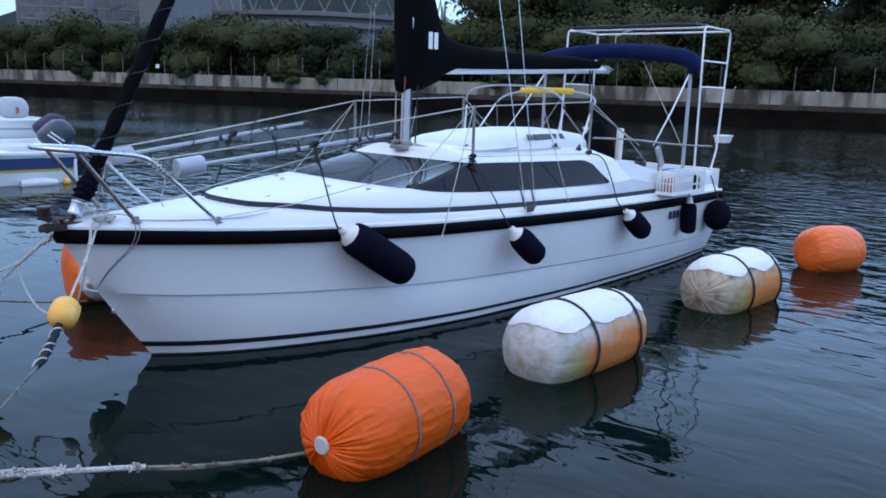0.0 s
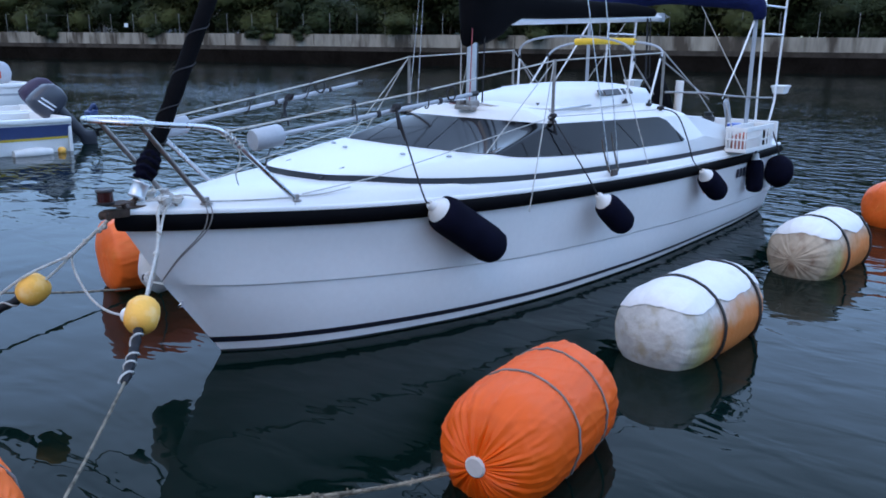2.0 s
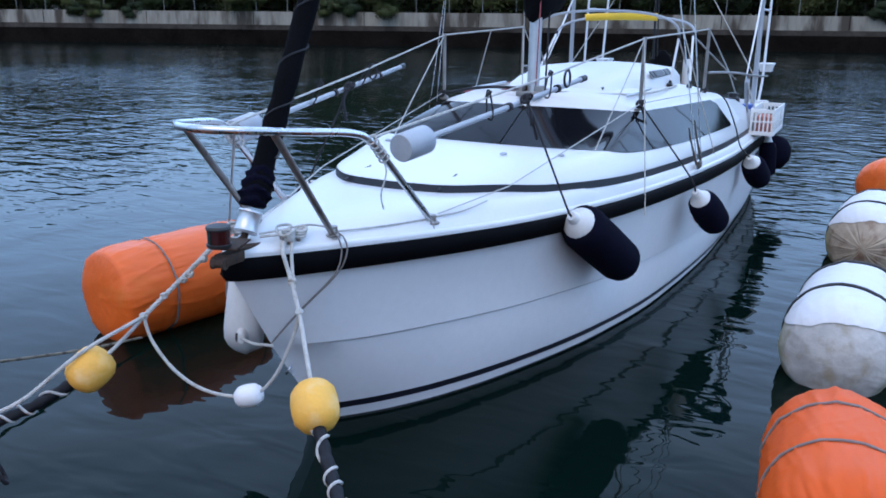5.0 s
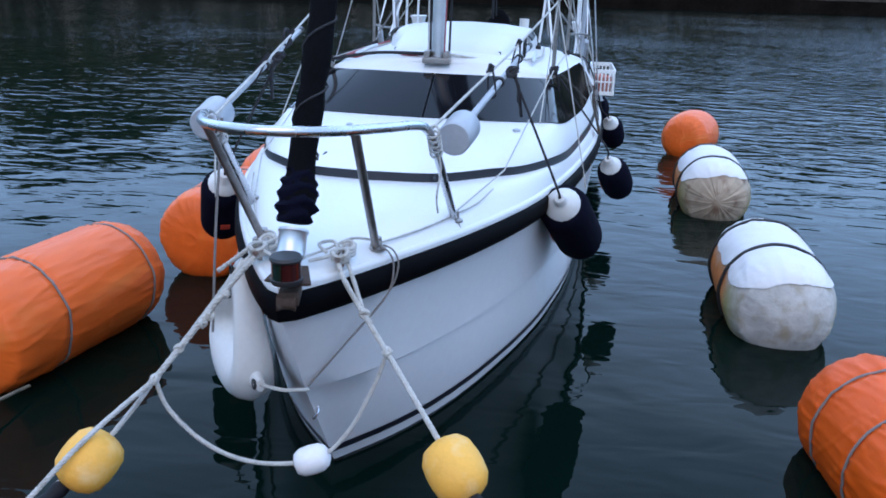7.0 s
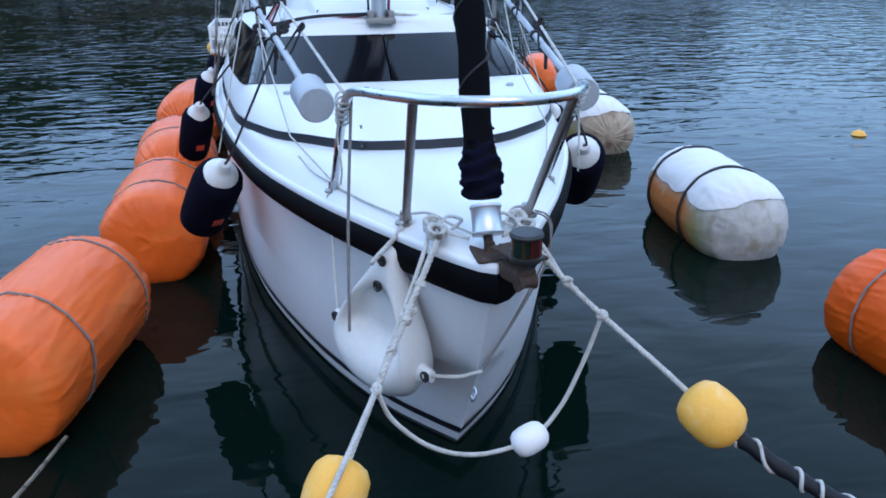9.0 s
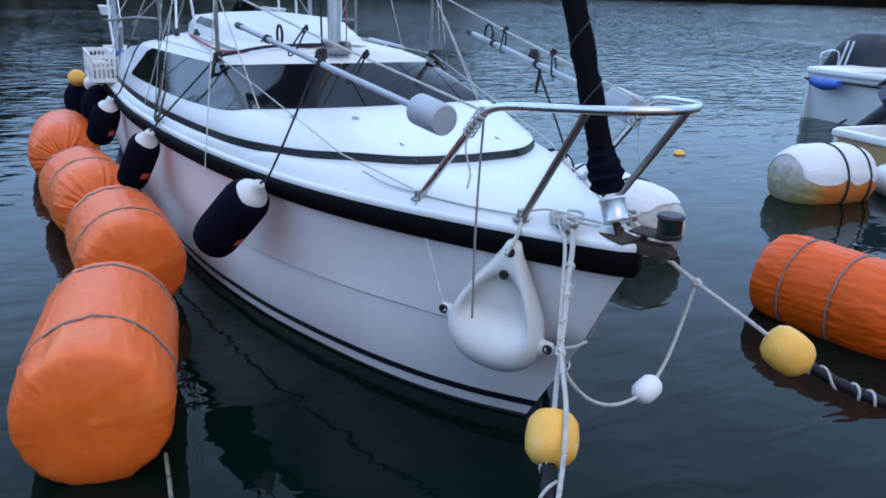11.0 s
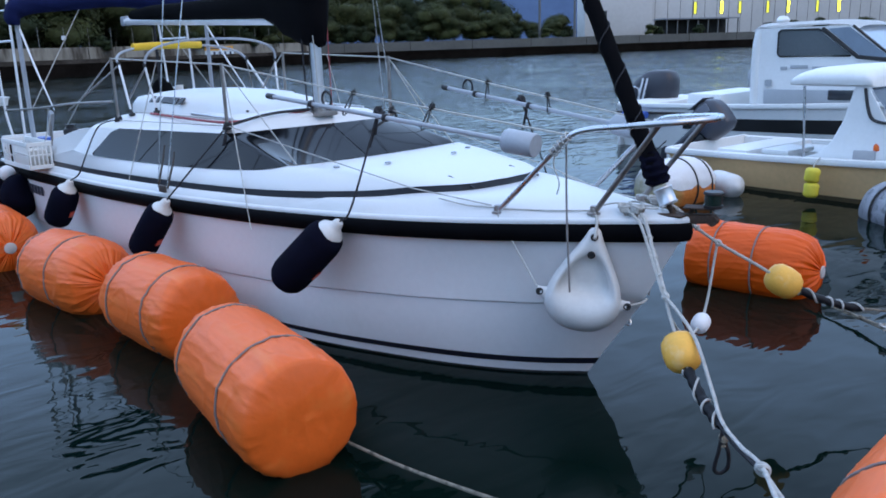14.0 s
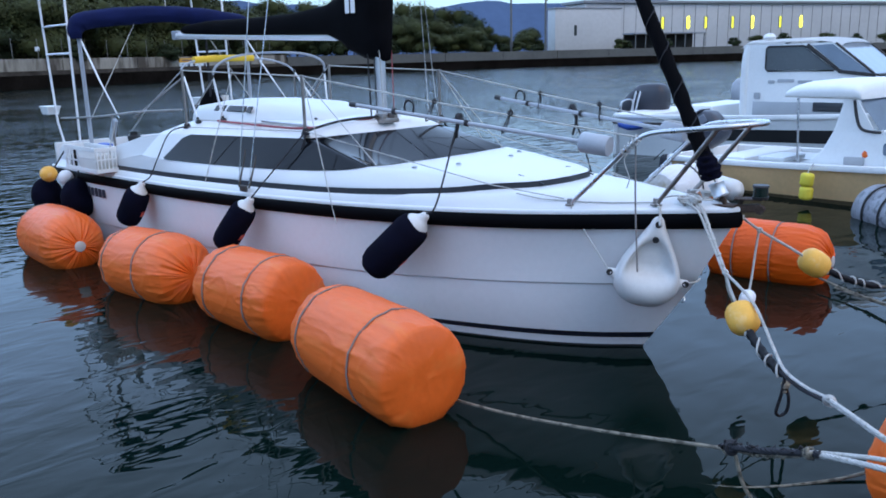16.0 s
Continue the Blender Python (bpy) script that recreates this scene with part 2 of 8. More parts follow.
def part(name, bm, material, parent, label="", smooth=True, angle=38):
    ob = new(name, finish(bm, name, material, smooth, angle))
    if parent is not None:
        ob.parent = parent
    if label:
        tagged(ob, label)
    return ob


def thing(name, label, category, group="", at=(0, 0, 0)):
    ob = new(name)
    ob.location = at
    ob.empty_display_size = 0.2
    return tagged(ob, label, category, group)


def solo(name, bm, material, label, category, group="", kind="", smooth=True, angle=38):
    return tagged(part(name, bm, material, None, "", smooth, angle), label, category, group, kind)


def spline(pts, per=8, closed=False):
    """Catmull-Rom through the points."""
    p = [Vector(q) for q in pts]
    n = len(p)
    if n < 3:
        return p
    out = []
    for i in range(n if closed else n - 1):
        if closed:
            a, b, c, d = p[(i - 1) % n], p[i], p[(i + 1) % n], p[(i + 2) % n]
        else:
            b, c = p[i], p[i + 1]
            a = p[i - 1] if i else b + (b - c)
            d = p[i + 2] if i + 2 < n else c + (c - b)
        for k in range(per):
            t = k / per
            out.append(0.5 * ((2 * b) + (c - a) * t + (2 * a - 5 * b + 4 * c - d) * t * t + (3 * b - a - 3 * c + d) * t ** 3))
    if not closed:
        out.append(p[-1])
    return out


def frames_along(pts, closed=False):
    n = len(pts)
    tang = []
    for i in range(n):
        a = pts[(i - 1) % n] if (closed or i) else pts[i]
        b = pts[(i + 1) % n] if (closed or i < n - 1) else pts[i]
        d = b - a
        tang.append(d.normalized() if d.length > 1e-9 else Vector((0, 0, 1)))
    up = Vector((0, 0, 1)) if abs(tang[0].z) < 0.9 else Vector((1, 0, 0))
    u = (up - tang[0] * up.dot(tang[0])).normalized()
    out = []
    for t in tang:
        u = u - t * u.dot(t)
        u = u.normalized() if u.length > 1e-6 else t.orthogonal().normalized()
        out.append((t, u, t.cross(u)))
    return out


def tube(bm, pts, r, n=8, closed=False, flat=1.0, per=0):
    """A swept tube; r: one radius or one for each point; flat squeezes it along its second axis; per > 0 smooths the path."""
    pts = spline(pts, per, closed) if per else [Vector(p) for p in pts]
    m = len(pts)
    rad = (lambda i: r) if isinstance(r, (int, float)) else (lambda i: float(np.interp(i / max(1, m - 1), np.linspace(0, 1, len(r)), r)))
    rings = []
    for i, (t, u, v) in enumerate(frames_along(pts, closed)):
        q = rad(i)
        rings.append([bm.verts.new(pts[i] + u * (q * math.cos(2 * math.pi * k / n)) + v * (q * flat * math.sin(2 * math.pi * k / n))) for k in range(n)])
    for i in range(m if closed else m - 1):
        a, b = rings[i], rings[(i + 1) % m]
        for k in range(n):
            bm.faces.new((a[k], a[(k + 1) % n], b[(k + 1) % n], b[k]))
    if not closed:
        bm.faces.new(rings[0][::-1])
        bm.faces.new(rings[-1])
    return bm


def rope_mesh(bm, pts, r, pitch=None, strands=3, per=10, n=6):
    """A laid rope: strands twisted round the smoothed path."""
    pitch = pitch or r * 5
    path = spline(pts, per)
    length = [0.0]
    for a, b in zip(path, path[1:]):
        length.append(length[-1] + (b - a).length)
    steps = max(6, int(length[-1] / pitch * 5))
    fine = []
    for i in range(steps + 1):
        s = length[-1] * i / steps
        j = min(len(path) - 2, max(0, int(np.searchsorted(length, s)) - 1))
        f = (s - length[j]) / max(1e-9, length[j + 1] - length[j])
        fine.append(path[j].lerp(path[j + 1], f))
    fr = frames_along(fine)
    for k in range(strands):
        line = []
        for i, (t, u, v) in enumerate(fr):
            a = 2 * math.pi * (length[-1] * i / steps / pitch + k / strands)
            line.append(fine[i] + (u * math.cos(a) + v * math.sin(a)) * r * 0.42)
        tube(bm, line, r * 0.6, n)
    return bm


def lathe(bm, profile, n=24, m=None):
    """Turn a profile of (radius, height) round z, then place it by the pose m."""
    m = m or Matrix()
    rings = []
    for r, z in profile:
        if r < 1e-6:
            rings.append([bm.verts.new(m @ Vector((0, 0, z)))])
        else:
            rings.append([bm.verts.new(m @ Vector((r * math.cos(2 * math.pi * k / n), r * math.sin(2 * math.pi * k / n), z))) for k in range(n)])
    for a, b in zip(rings, rings[1:]):
        for k in range(n):
            c, d = (k, (k + 1) % n)
            if len(a) == 1 and len(b) == 1:
                continue
            if len(a) == 1:
                bm.faces.new((a[0], b[d], b[c]))
            elif len(b) == 1:
                bm.faces.new((a[c], a[d], b[0]))
            else:
                bm.faces.new((a[c], a[d], b[d], b[c]))
    for ring, flip in ((rings[0], True), (rings[-1], False)):
        if len(ring) > 1:
            bm.faces.new(ring[::-1] if flip else ring)
    return bm


def box(bm, size, m=None, bevel=0.0, seg=2):
    m = m or Matrix()
    made = bmesh.ops.create_cube(bm, size=1.0, matrix=m @ Matrix.Diagonal((*size, 1)))
    if bevel:
        edges = {e for v in made["verts"] for e in v.link_edges}
        bmesh.ops.bevel(bm, geom=list(edges), offset=bevel, segments=seg, affect="EDGES", profile=0.6)
    return bm


def along(a, b):
    """The pose at a whose z points to b."""
    a, b = Vector(a), Vector(b)
    return Matrix.Translation(a) @ (b - a).to_track_quat("Z", "Y").to_matrix().to_4x4()


def loft(bm, rows, closed=False):
    """Faces between rows of equally many points."""
    grid = [[bm.verts.new(p) for p in row] for row in rows]
    n = len(grid[0])
    for a, b in zip(grid, grid[1:]):
        for k in range(n if closed else n - 1):
            c = (k + 1) % n
            bm.faces.new((a[k], a[c], b[c], b[k]))
    return grid


def curve_of(knots):
    """A smooth function through (x, y) knots."""
    xs, ys = np.array([k[0] for k in knots], float), np.array([k[1] for k in knots], float)
    h, d = np.diff(xs), np.diff(ys) / np.diff(xs)
    s = np.zeros(len(xs))
    for i in range(1, len(xs) - 1):
        s[i] = 0 if d[i - 1] * d[i] <= 0 else 3 * (h[i - 1] + h[i]) / ((2 * h[i] + h[i - 1]) / d[i - 1] + (h[i] + 2 * h[i - 1]) / d[i])
    s[0], s[-1] = d[0], d[-1]

    def f(x):
        i = int(min(len(h) - 1, max(0, np.searchsorted(xs, x) - 1)))
        t = min(1.0, max(0.0, (x - xs[i]) / h[i]))
        return float((1 + 2 * t) * (1 - t) ** 2 * ys[i] + t * (1 - t) ** 2 * h[i] * s[i] + t * t * (3 - 2 * t) * ys[i + 1] + t * t * (t - 1) * h[i] * s[i + 1])
    return f

# ---- the harbour ----
def water_material():
    m = bpy.data.materials.new("harbour_water")
    m.use_nodes = True
    nt = m.node_tree
    p = nt.nodes["Principled BSDF"]
    p.inputs["Base Color"].default_value = (0.0010, 0.0064, 0.0050, 1)
    p.inputs["Roughness"].default_value = 0.02
    p.inputs["IOR"].default_value = 1.15
    co = nt.nodes.new("ShaderNodeTexCoord")
    # wind patches: some stretches of water are ruffled, others nearly calm
    patch = nt.nodes.new("ShaderNodeTexNoise")
    patch.inputs["Scale"].default_value, patch.inputs["Detail"].default_value = 0.11, 2
    nt.links.new(co.outputs["Object"], patch.inputs["Vector"])
    pr = nt.nodes.new("ShaderNodeMapRange")
    pr.inputs["From Min"].default_value, pr.inputs["From Max"].default_value = 0.38, 0.66
    pr.inputs["To Min"].default_value, pr.inputs["To Max"].default_value = 0.35, 1.0
    nt.links.new(patch.outputs["Fac"], pr.inputs["Value"])
    # the water in the lee of the quay is calmer than out in the harbour
    sep = nt.nodes.new("ShaderNodeSeparateXYZ")
    nt.links.new(co.outputs["Object"], sep.inputs[0])
    lee = nt.nodes.new("ShaderNodeMapRange")
    lee.inputs["From Min"].default_value, lee.inputs["From Max"].default_value = -1.0, 14.0
    lee.inputs["To Min"].default_value, lee.inputs["To Max"].default_value = 0.36, 2.2
    nt.links.new(sep.outputs["Y"], lee.inputs["Value"])
    # the wind reaches the open side of the basin more than the side under the trees
    open_side = nt.nodes.new("ShaderNodeMapRange")
    open_side.inputs["From Min"].default_value, open_side.inputs["From Max"].default_value = -2.0, 26.0
    open_side.inputs["To Min"].default_value, open_side.inputs["To Max"].default_value = 0.95, 2.9
    nt.links.new(sep.outputs["X"], open_side.inputs["Value"])
    wind = nt.nodes.new("ShaderNodeMath")
    wind.operation = "MULTIPLY"
    nt.links.new(pr.outputs["Result"], wind.inputs[0])
    nt.links.new(open_side.outputs["Result"], wind.inputs[1])
    rough = nt.nodes.new("ShaderNodeMath")
    rough.operation = "MULTIPLY"
    nt.links.new(wind.outputs[0], rough.inputs[0])
    nt.links.new(lee.outputs["Result"], rough.inputs[1])
    last = None
    for scale, stretch, dist, detail, ruffled in ((0.8, (1, 0.7, 1), 0.034, 2, False), (3.4, (0.6, 1.25, 1), 0.022, 2, True), (10, (0.7, 1.3, 1), 0.0016, 1, True)):
        mp = nt.nodes.new("ShaderNodeMapping")
        mp.inputs["Scale"].default_value = stretch
        mp.inputs["Rotation"].default_value = (0, 0, 0.35)
        n = nt.nodes.new("ShaderNodeTexNoise")
        n.inputs["Scale"].default_value, n.inputs["Detail"].default_value = scale, detail
        n.inputs["Distortion"].default_value = 0.5
        nt.links.new(co.outputs["Object"], mp.inputs["Vector"])
        nt.links.new(mp.outputs["Vector"], n.inputs["Vector"])
        b = nt.nodes.new("ShaderNodeBump")
        b.inputs["Strength"].default_value, b.inputs["Distance"].default_value = 0.8, dist
        if ruffled:
            nt.links.new(rough.outputs[0], b.inputs["Strength"])
        nt.links.new(n.outputs["Fac"], b.inputs["Height"])
        if last:
            nt.links.new(last.outputs["Normal"], b.inputs["Normal"])
        last = b
    nt.links.new(last.outputs["Normal"], p.inputs["Normal"])
    return m


M["water"] = water_material()
M["wall"] = mat("stained_concrete_wall", (0.275, 0.245, 0.205), 0.9, var=0.35, scale=0.5, fine=4, bump=0.3, dist=0.03, second=(0.065, 0.050, 0.038), amount=0.54, sharp=0.14, stretch=(1, 1, 0.22))
M["wallfoot"] = mat("brown_stained_concrete", (0.062, 0.052, 0.044), 0.95, spec=0.05, var=0.4, scale=0.5, fine=4, bump=0.4, dist=0.03, second=(0.03, 0.024, 0.02), amount=0.5, sharp=0.2)
M["tidal"] = mat("tidal_stained_wall", (0.010, 0.008, 0.007), 1.0, spec=0.0, var=0.5, scale=0.6, fine=4, bump=0.5, dist=0.05)
M["greywall"] = mat("grey_quay_wall", (0.105, 0.104, 0.096), 0.9, var=0.25, scale=0.3, fine=3, bump=0.3, dist=0.03)
M["earth"] = mat("weedy_earth", (0.05, 0.055, 0.03), 0.95, var=0.4, scale=0.2, fine=3, bump=0.5, dist=0.05)
M["leaf"] = mat("dark_green_leaves", (0.018, 0.028, 0.010), 0.8, spec=0.2, var=0.5, scale=0.35, fine=1.6, bump=0)
M["leaf2"] = mat("olive_leaves", (0.038, 0.046, 0.015), 0.8, spec=0.2, var=0.5, scale=0.35, fine=1.6, bump=0)
M["bark"] = mat("brown_bark", (0.05, 0.038, 0.028), 0.95, var=0.4, scale=2, fine=12, bump=0.5, dist=0.02)
M["post"] = mat("grey_fence_post", (0.15, 0.15, 0.145), 0.7, var=0.15)
M["warehouse"] = mat("white_metal_cladding", (0.50, 0.49, 0.49), 0.7, var=0.12, scale=0.1, fine=1.5, bump=0.1)
M["roofing"] = mat("grey_roofing", (0.22, 0.23, 0.25), 0.7, var=0.15, scale=0.1, fine=1.0)
M["concretefar"] = mat("grey_concrete", (0.13, 0.135, 0.14), 0.9, var=0.2, scale=0.1, fine=1)
# far hills: the pale blue of distance haze is put into the base colour
M["hill"] = mat("haze_tinted_wooded_hill", (0.065, 0.11, 0.19), 1.0, spec=0.0, var=0.15, scale=0.004, fine=0.03, bump=0)
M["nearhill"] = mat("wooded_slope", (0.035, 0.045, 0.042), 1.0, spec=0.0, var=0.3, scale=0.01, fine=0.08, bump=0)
M["signorange"] = mat("orange_sign_paint", (0.75, 0.33, 0.04), 0.5, var=0.1, scale=1.5)
M["signwhite"] = mat("pale_sign_paint", (0.62, 0.68, 0.72), 0.5, var=0.08, scale=1.5)
M["signblue"] = mat("dark_sign_print", (0.05, 0.06, 0.10), 0.6, var=0.15)
M["darkwood"] = mat("dark_shed_boards", (0.03, 0.026, 0.024), 0.9, var=0.3, scale=1, fine=5)
lamp_window = bpy.data.materials.new("lit_yellow_window")
lamp_window.use_nodes = True
_e = lamp_window.node_tree.nodes["Principled BSDF"]
_e.inputs["Base Color"].default_value = (0.5, 0.5, 0.1, 1)
_e.inputs["Emission Color"].default_value = (0.80, 0.92, 0.06, 1)
_e.inputs["Emission Strength"].default_value = 0.6
lamp_bright = lamp_window.copy()
lamp_bright.name = "bright_yellow_window"
lamp_bright.node_tree.nodes["Principled BSDF"].inputs["Emission Strength"].default_value = 4.5

bm = bmesh.new()
_r = [-3000, -400, -60, -14, -6, 0, 6, 14, 60, 400, 3000]
loft(bm, [[Vector((x, y, 0.026)) for x in _r] for y in _r])
tagged(part("water", bm, M["water"], None, smooth=True), "dark rippled harbour water reflecting the dusk sky", "water", kind="structure")

# the bank: one wall from the left to a corner, a farther one from the corner to the right
BANK = [Vector((-190, -5.3, 0)), Vector((57, 86.1, 0)), Vector((330, -20.4, 0))]
WALL_TOP = 2.55


def bank_side(i):
    a, b = BANK[i], BANK[i + 1]
    d = (b - a).normalized()
    return a, b, d, Vector((-d.y, d.x, 0))


def strip(bm, a, b, out, lo, hi, front, back, step=6.0):
    """An upright slab along a line, from front to back behind it, between two heights."""
    n = max(2, int((b - a).length / step))
    rows = []
    for f, z in ((front, lo), (front, hi), (back, hi), (back, lo)):
        rows.append([a.lerp(b, k / n) + out * f + Vector((0, 0, z)) for k in range(n + 1)])
    loft(bm, rows)
    return bm


for i, (mw, lab) in enumerate((("wall", "pale stained concrete harbour wall above a dark tide line"), ("greywall", "grey concrete quay wall on the far bank"))):
    a, b, d, out = bank_side(i)
    w = tagged(part("quay_wall_%d" % (i + 1), strip(bmesh.new(), a, b, out, 1.52 if i == 0 else 1.15, WALL_TOP if i == 0 else 2.3, 0.25, 1.6), M[mw], None, smooth=False), lab, "quay wall", kind="structure")
    part("tidal_ledge", strip(bmesh.new(), a, b, out, -0.5, 1.15, 0.0, 1.6), M["tidal"], w, "dark weed-stained footing", smooth=False)
    if i == 0:
        part("wall_foot", strip(bmesh.new(), a, b, out, 1.15, 1.52, 0.12, 1.6), M["wallfoot"], w, "brown stained lower course", smooth=False)
    # joints between the cast lengths of the wall
    bm = bmesh.new()
    n = int((b - a).length / 9)
    for k in range(n):
        c = a + d * (9 * k + 4) + out * 0.245
        ang = math.degrees(math.atan2(d.y, d.x))
        box(bm, (0.05, 0.02, 0.98 if i == 0 else 1.2), pose(c.x, c.y, 2.03 if i == 0 else 1.72, 0, 0, ang))
    part("wall_joint", bm, M["tidal"], w, smooth=False)

bm = bmesh.new()
top = 2.3
ring = [BANK[0], BANK[1], BANK[2]]
far = [Vector((330, 3000, 0)), Vector((-2500, 3000, 0)), Vector((-2500, -900, 0)), Vector((-190, -900, 0))]
vs = []
for i, p in enumerate(ring):
    off = (bank_side(0)[3] if i == 0 else bank_side(1)[3] if i == 2 else (bank_side(0)[3] + bank_side(1)[3]).normalized()) * 1.55
    vs.append(bm.verts.new((p.x + off.x, p.y + off.y, top - 0.05)))
for p in far[:2]:
    vs.append(bm.verts.new((p.x, p.y, top)))
vs.append(bm.verts.new((-2500, -5, top)))
bm.faces.new(vs)
tagged(part("ground_bank", bm, M["earth"], None, smooth=False), "weedy earth bank behind the harbour wall", "ground", kind="structure")


# fence along the nearer wall
def build_fence():
    a, b, d, out = bank_side(0)
    f = thing("fence", "grey wire fence with slim posts on top of the harbour wall", "fence")
    post_bm = bmesh.new()
    tube(post_bm, [(0, 0, 0), (0, 0, 1.75)], 0.030, 6)
    me = finish(post_bm, "post", M["post"])
    n = int((b - a).length / 2.6)
    for k in range(n):
        c = a + d * (2.6 * k + 1) + out * 1.0
        o = new("post", me)
        o.parent = f
        o.location = (c.x, c.y, WALL_TOP)
    bm = bmesh.new()
    for z in (0.35, 0.95, 1.6):
        tube(bm, [a + out * 1.0 + Vector((0, 0, WALL_TOP + z)), b + out * 1.0 + Vector((0, 0, WALL_TOP + z))], 0.004, 4)
    part("wire", bm, M["darkwood"], f)


build_fence()


def wall_sign():
    """A warning board on the harbour wall near its corner, and two small plates on the fence."""
    a, b, d, out = bank_side(0)
    ang = math.degrees(math.atan2(d.y, d.x))
    c = a + d * 246.1 + out * 0.20
    s = thing("wall_sign", "wide board with an orange band over a pale lower field", "sign", at=(c.x, c.y, 1.32))
    s.rotation_euler = (0, 0, radians(ang))
    for name, m, z, h, lift in (("band", M["signorange"], 0.83, 0.44, 0.0), ("field", M["signwhite"], 0.30, 0.60, 0.0)):
        bm = bmesh.new()
        box(bm, (4.5, 0.05, h), pose(0, lift, z))
        part(name, bm, m, s, smooth=False)
    for k in range(5):
        bm = bmesh.new()
        box(bm, (0.30, 0.02, 0.34), pose(-1.7 + 0.85 * k, -0.035, 0.32))
        part("mark", bm, M["signblue"], s, "plain dark bar", smooth=False)
    bm = bmesh.new()
    box(bm, (3.6, 0.02, 0.12), pose(0, -0.035, 0.84))
    part("mark", bm, M["signblue"], s, "plain dark bar", smooth=False)
    for k, z in ((127.6, 3.1), (227.1, 3.25)):
        c = a + d * k + out * 0.93
        bm = bmesh.new()
        box(bm, (0.45, 0.03, 0.36), pose(c.x, c.y, z + 0.15, 0, 0, ang), 0.005, 1)
        solo("fence_plate", bm, M["signwhite"], "small white plate fixed to the fence", "sign")


wall_sign()


# ---- trees and bushes ----
def crown_mesh(name, seed, width, height, low, leaves, size, material):
    """A crown of many small leaf clumps on several lobes, uneven in outline."""
    rng = random.Random(seed)
    lobes = []
    for k in range(rng.randint(9, 12)):
        a = rng.uniform(0, 2 * math.pi)
        q = rng.uniform(0.0, 0.42) * width
        z = low + (height - low) * rng.uniform(0.12, 0.86)
        lobes.append((Vector((q * math.cos(a), q * math.sin(a), z)), rng.uniform(0.20, 0.34) * width, rng.uniform(0.16, 0.26) * (height - low) + 0.3))
    verts, faces, normals = [], [], []
    # a lumpy heart of dense foliage inside each lobe, behind the leaves
    for c, rx, rz in lobes:
        base = len(verts)
        for j in range(7):
            for k in range(12):
                e, a = math.pi * (j + 0.5) / 7 - math.pi / 2, 2 * math.pi * k / 12
                v = Vector((math.cos(e) * math.cos(a), math.cos(e) * math.sin(a), math.sin(e)))
                q = 0.60 * (1 + 0.45 * noise.noise(v * 2.5 + c))
                p = c + Vector((v.x * rx * q, v.y * rx * q, v.z * rz * q))
                p.z = max(p.z, 0.05)
                verts.append(p)
                normals.append(tuple((v + Vector((0, 0, 0.35))).normalized()))
        for j in range(6):
            for k in range(12):
                faces.append((base + j * 12 + k, base + j * 12 + (k + 1) % 12, base + (j + 1) * 12 + (k + 1) % 12, base + (j + 1) * 12 + k))
    for k in range(leaves):
        c, rx, rz = lobes[rng.randrange(len(lobes))]
        v = Vector((rng.gauss(0, 1), rng.gauss(0, 1), rng.gauss(0, 1))).normalized()
        q = rng.uniform(0.6, 1.06) * (1 + 0.16 * noise.noise(v * 3 + c))
        p = c + Vector((v.x * rx * q, v.y * rx * q, v.z * rz * q))
        if p.z < 0.05:
            p.z = 0.05 + rng.random() * 0.4
        s = size * rng.uniform(0.6, 1.4)
        nrm = (v + Vector((rng.gauss(0, 0.5), rng.gauss(0, 0.5), rng.gauss(0, 0.5) + 0.3))).normalized()
        u = nrm.orthogonal().normalized()
        u = Matrix.Rotation(rng.uniform(0, 6.28), 3, nrm) @ u
        w = nrm.cross(u)
        i = len(verts)
        verts += [p - u * s, p + w * s * 0.45 + nrm * s * 0.1, p + u * s, p - w * s * 0.45 + nrm * s * 0.1]
        faces.append((i + 3, i + 2, i + 1, i))
        soft = (v + Vector((0, 0, 0.35)) + nrm * 0.35).normalized()
        normals += [tuple(soft)] * 4
    me = bpy.data.meshes.new(name)
    me.from_pydata([tuple(v) for v in verts], [], faces)
    me.materials.append(material)
    # leaves take their shading from the lobe that they grow on
    me.polygons.foreach_set("use_smooth", [True] * len(me.polygons))
    me.normals_split_custom_set_from_vertices(normals)
    return me


def trunk_mesh(seed, height, r, spread):
    rng = random.Random(seed)
    bm = bmesh.new()
    bend = Vector((rng.uniform(-0.3, 0.3), rng.uniform(-0.3, 0.3), height * 0.6))
    tube(bm, [(0, 0, -0.3), bend * 0.5 + Vector((0.08, 0, 0)), bend], [r, r * 0.7, r * 0.35], 7, per=4)
    for k in range(5):
        a = rng.uniform(0, 6.28)
        f = rng.uniform(0.35, 0.95)
        s = bend * f
        e = s + Vector((math.cos(a) * spread * rng.uniform(0.5, 1), math.sin(a) * spread * rng.uniform(0.5, 1), height * rng.uniform(0.15, 0.35)))
        tube(bm, [s, s.lerp(e, 0.5) + Vector((0, 0, 0.1)), e], [r * 0.4, r * 0.22, r * 0.08], 5, per=3)
    return finish(bm, "trunk", M["bark"])


def tree_kind(name, seed, width, height, low, leaves, size, material, label, category):
    t = thing(name, label, category, "greenery along the bank", at=(0, -900, 0))
    o = new("trunk", trunk_mesh(seed, height, 0.05 * height * 0.5, width * 0.3))
    o.parent = t
    c = new("crown", crown_mesh("crown", seed + 1, width, height, low, leaves, size, material))
    c.parent = t
    return t


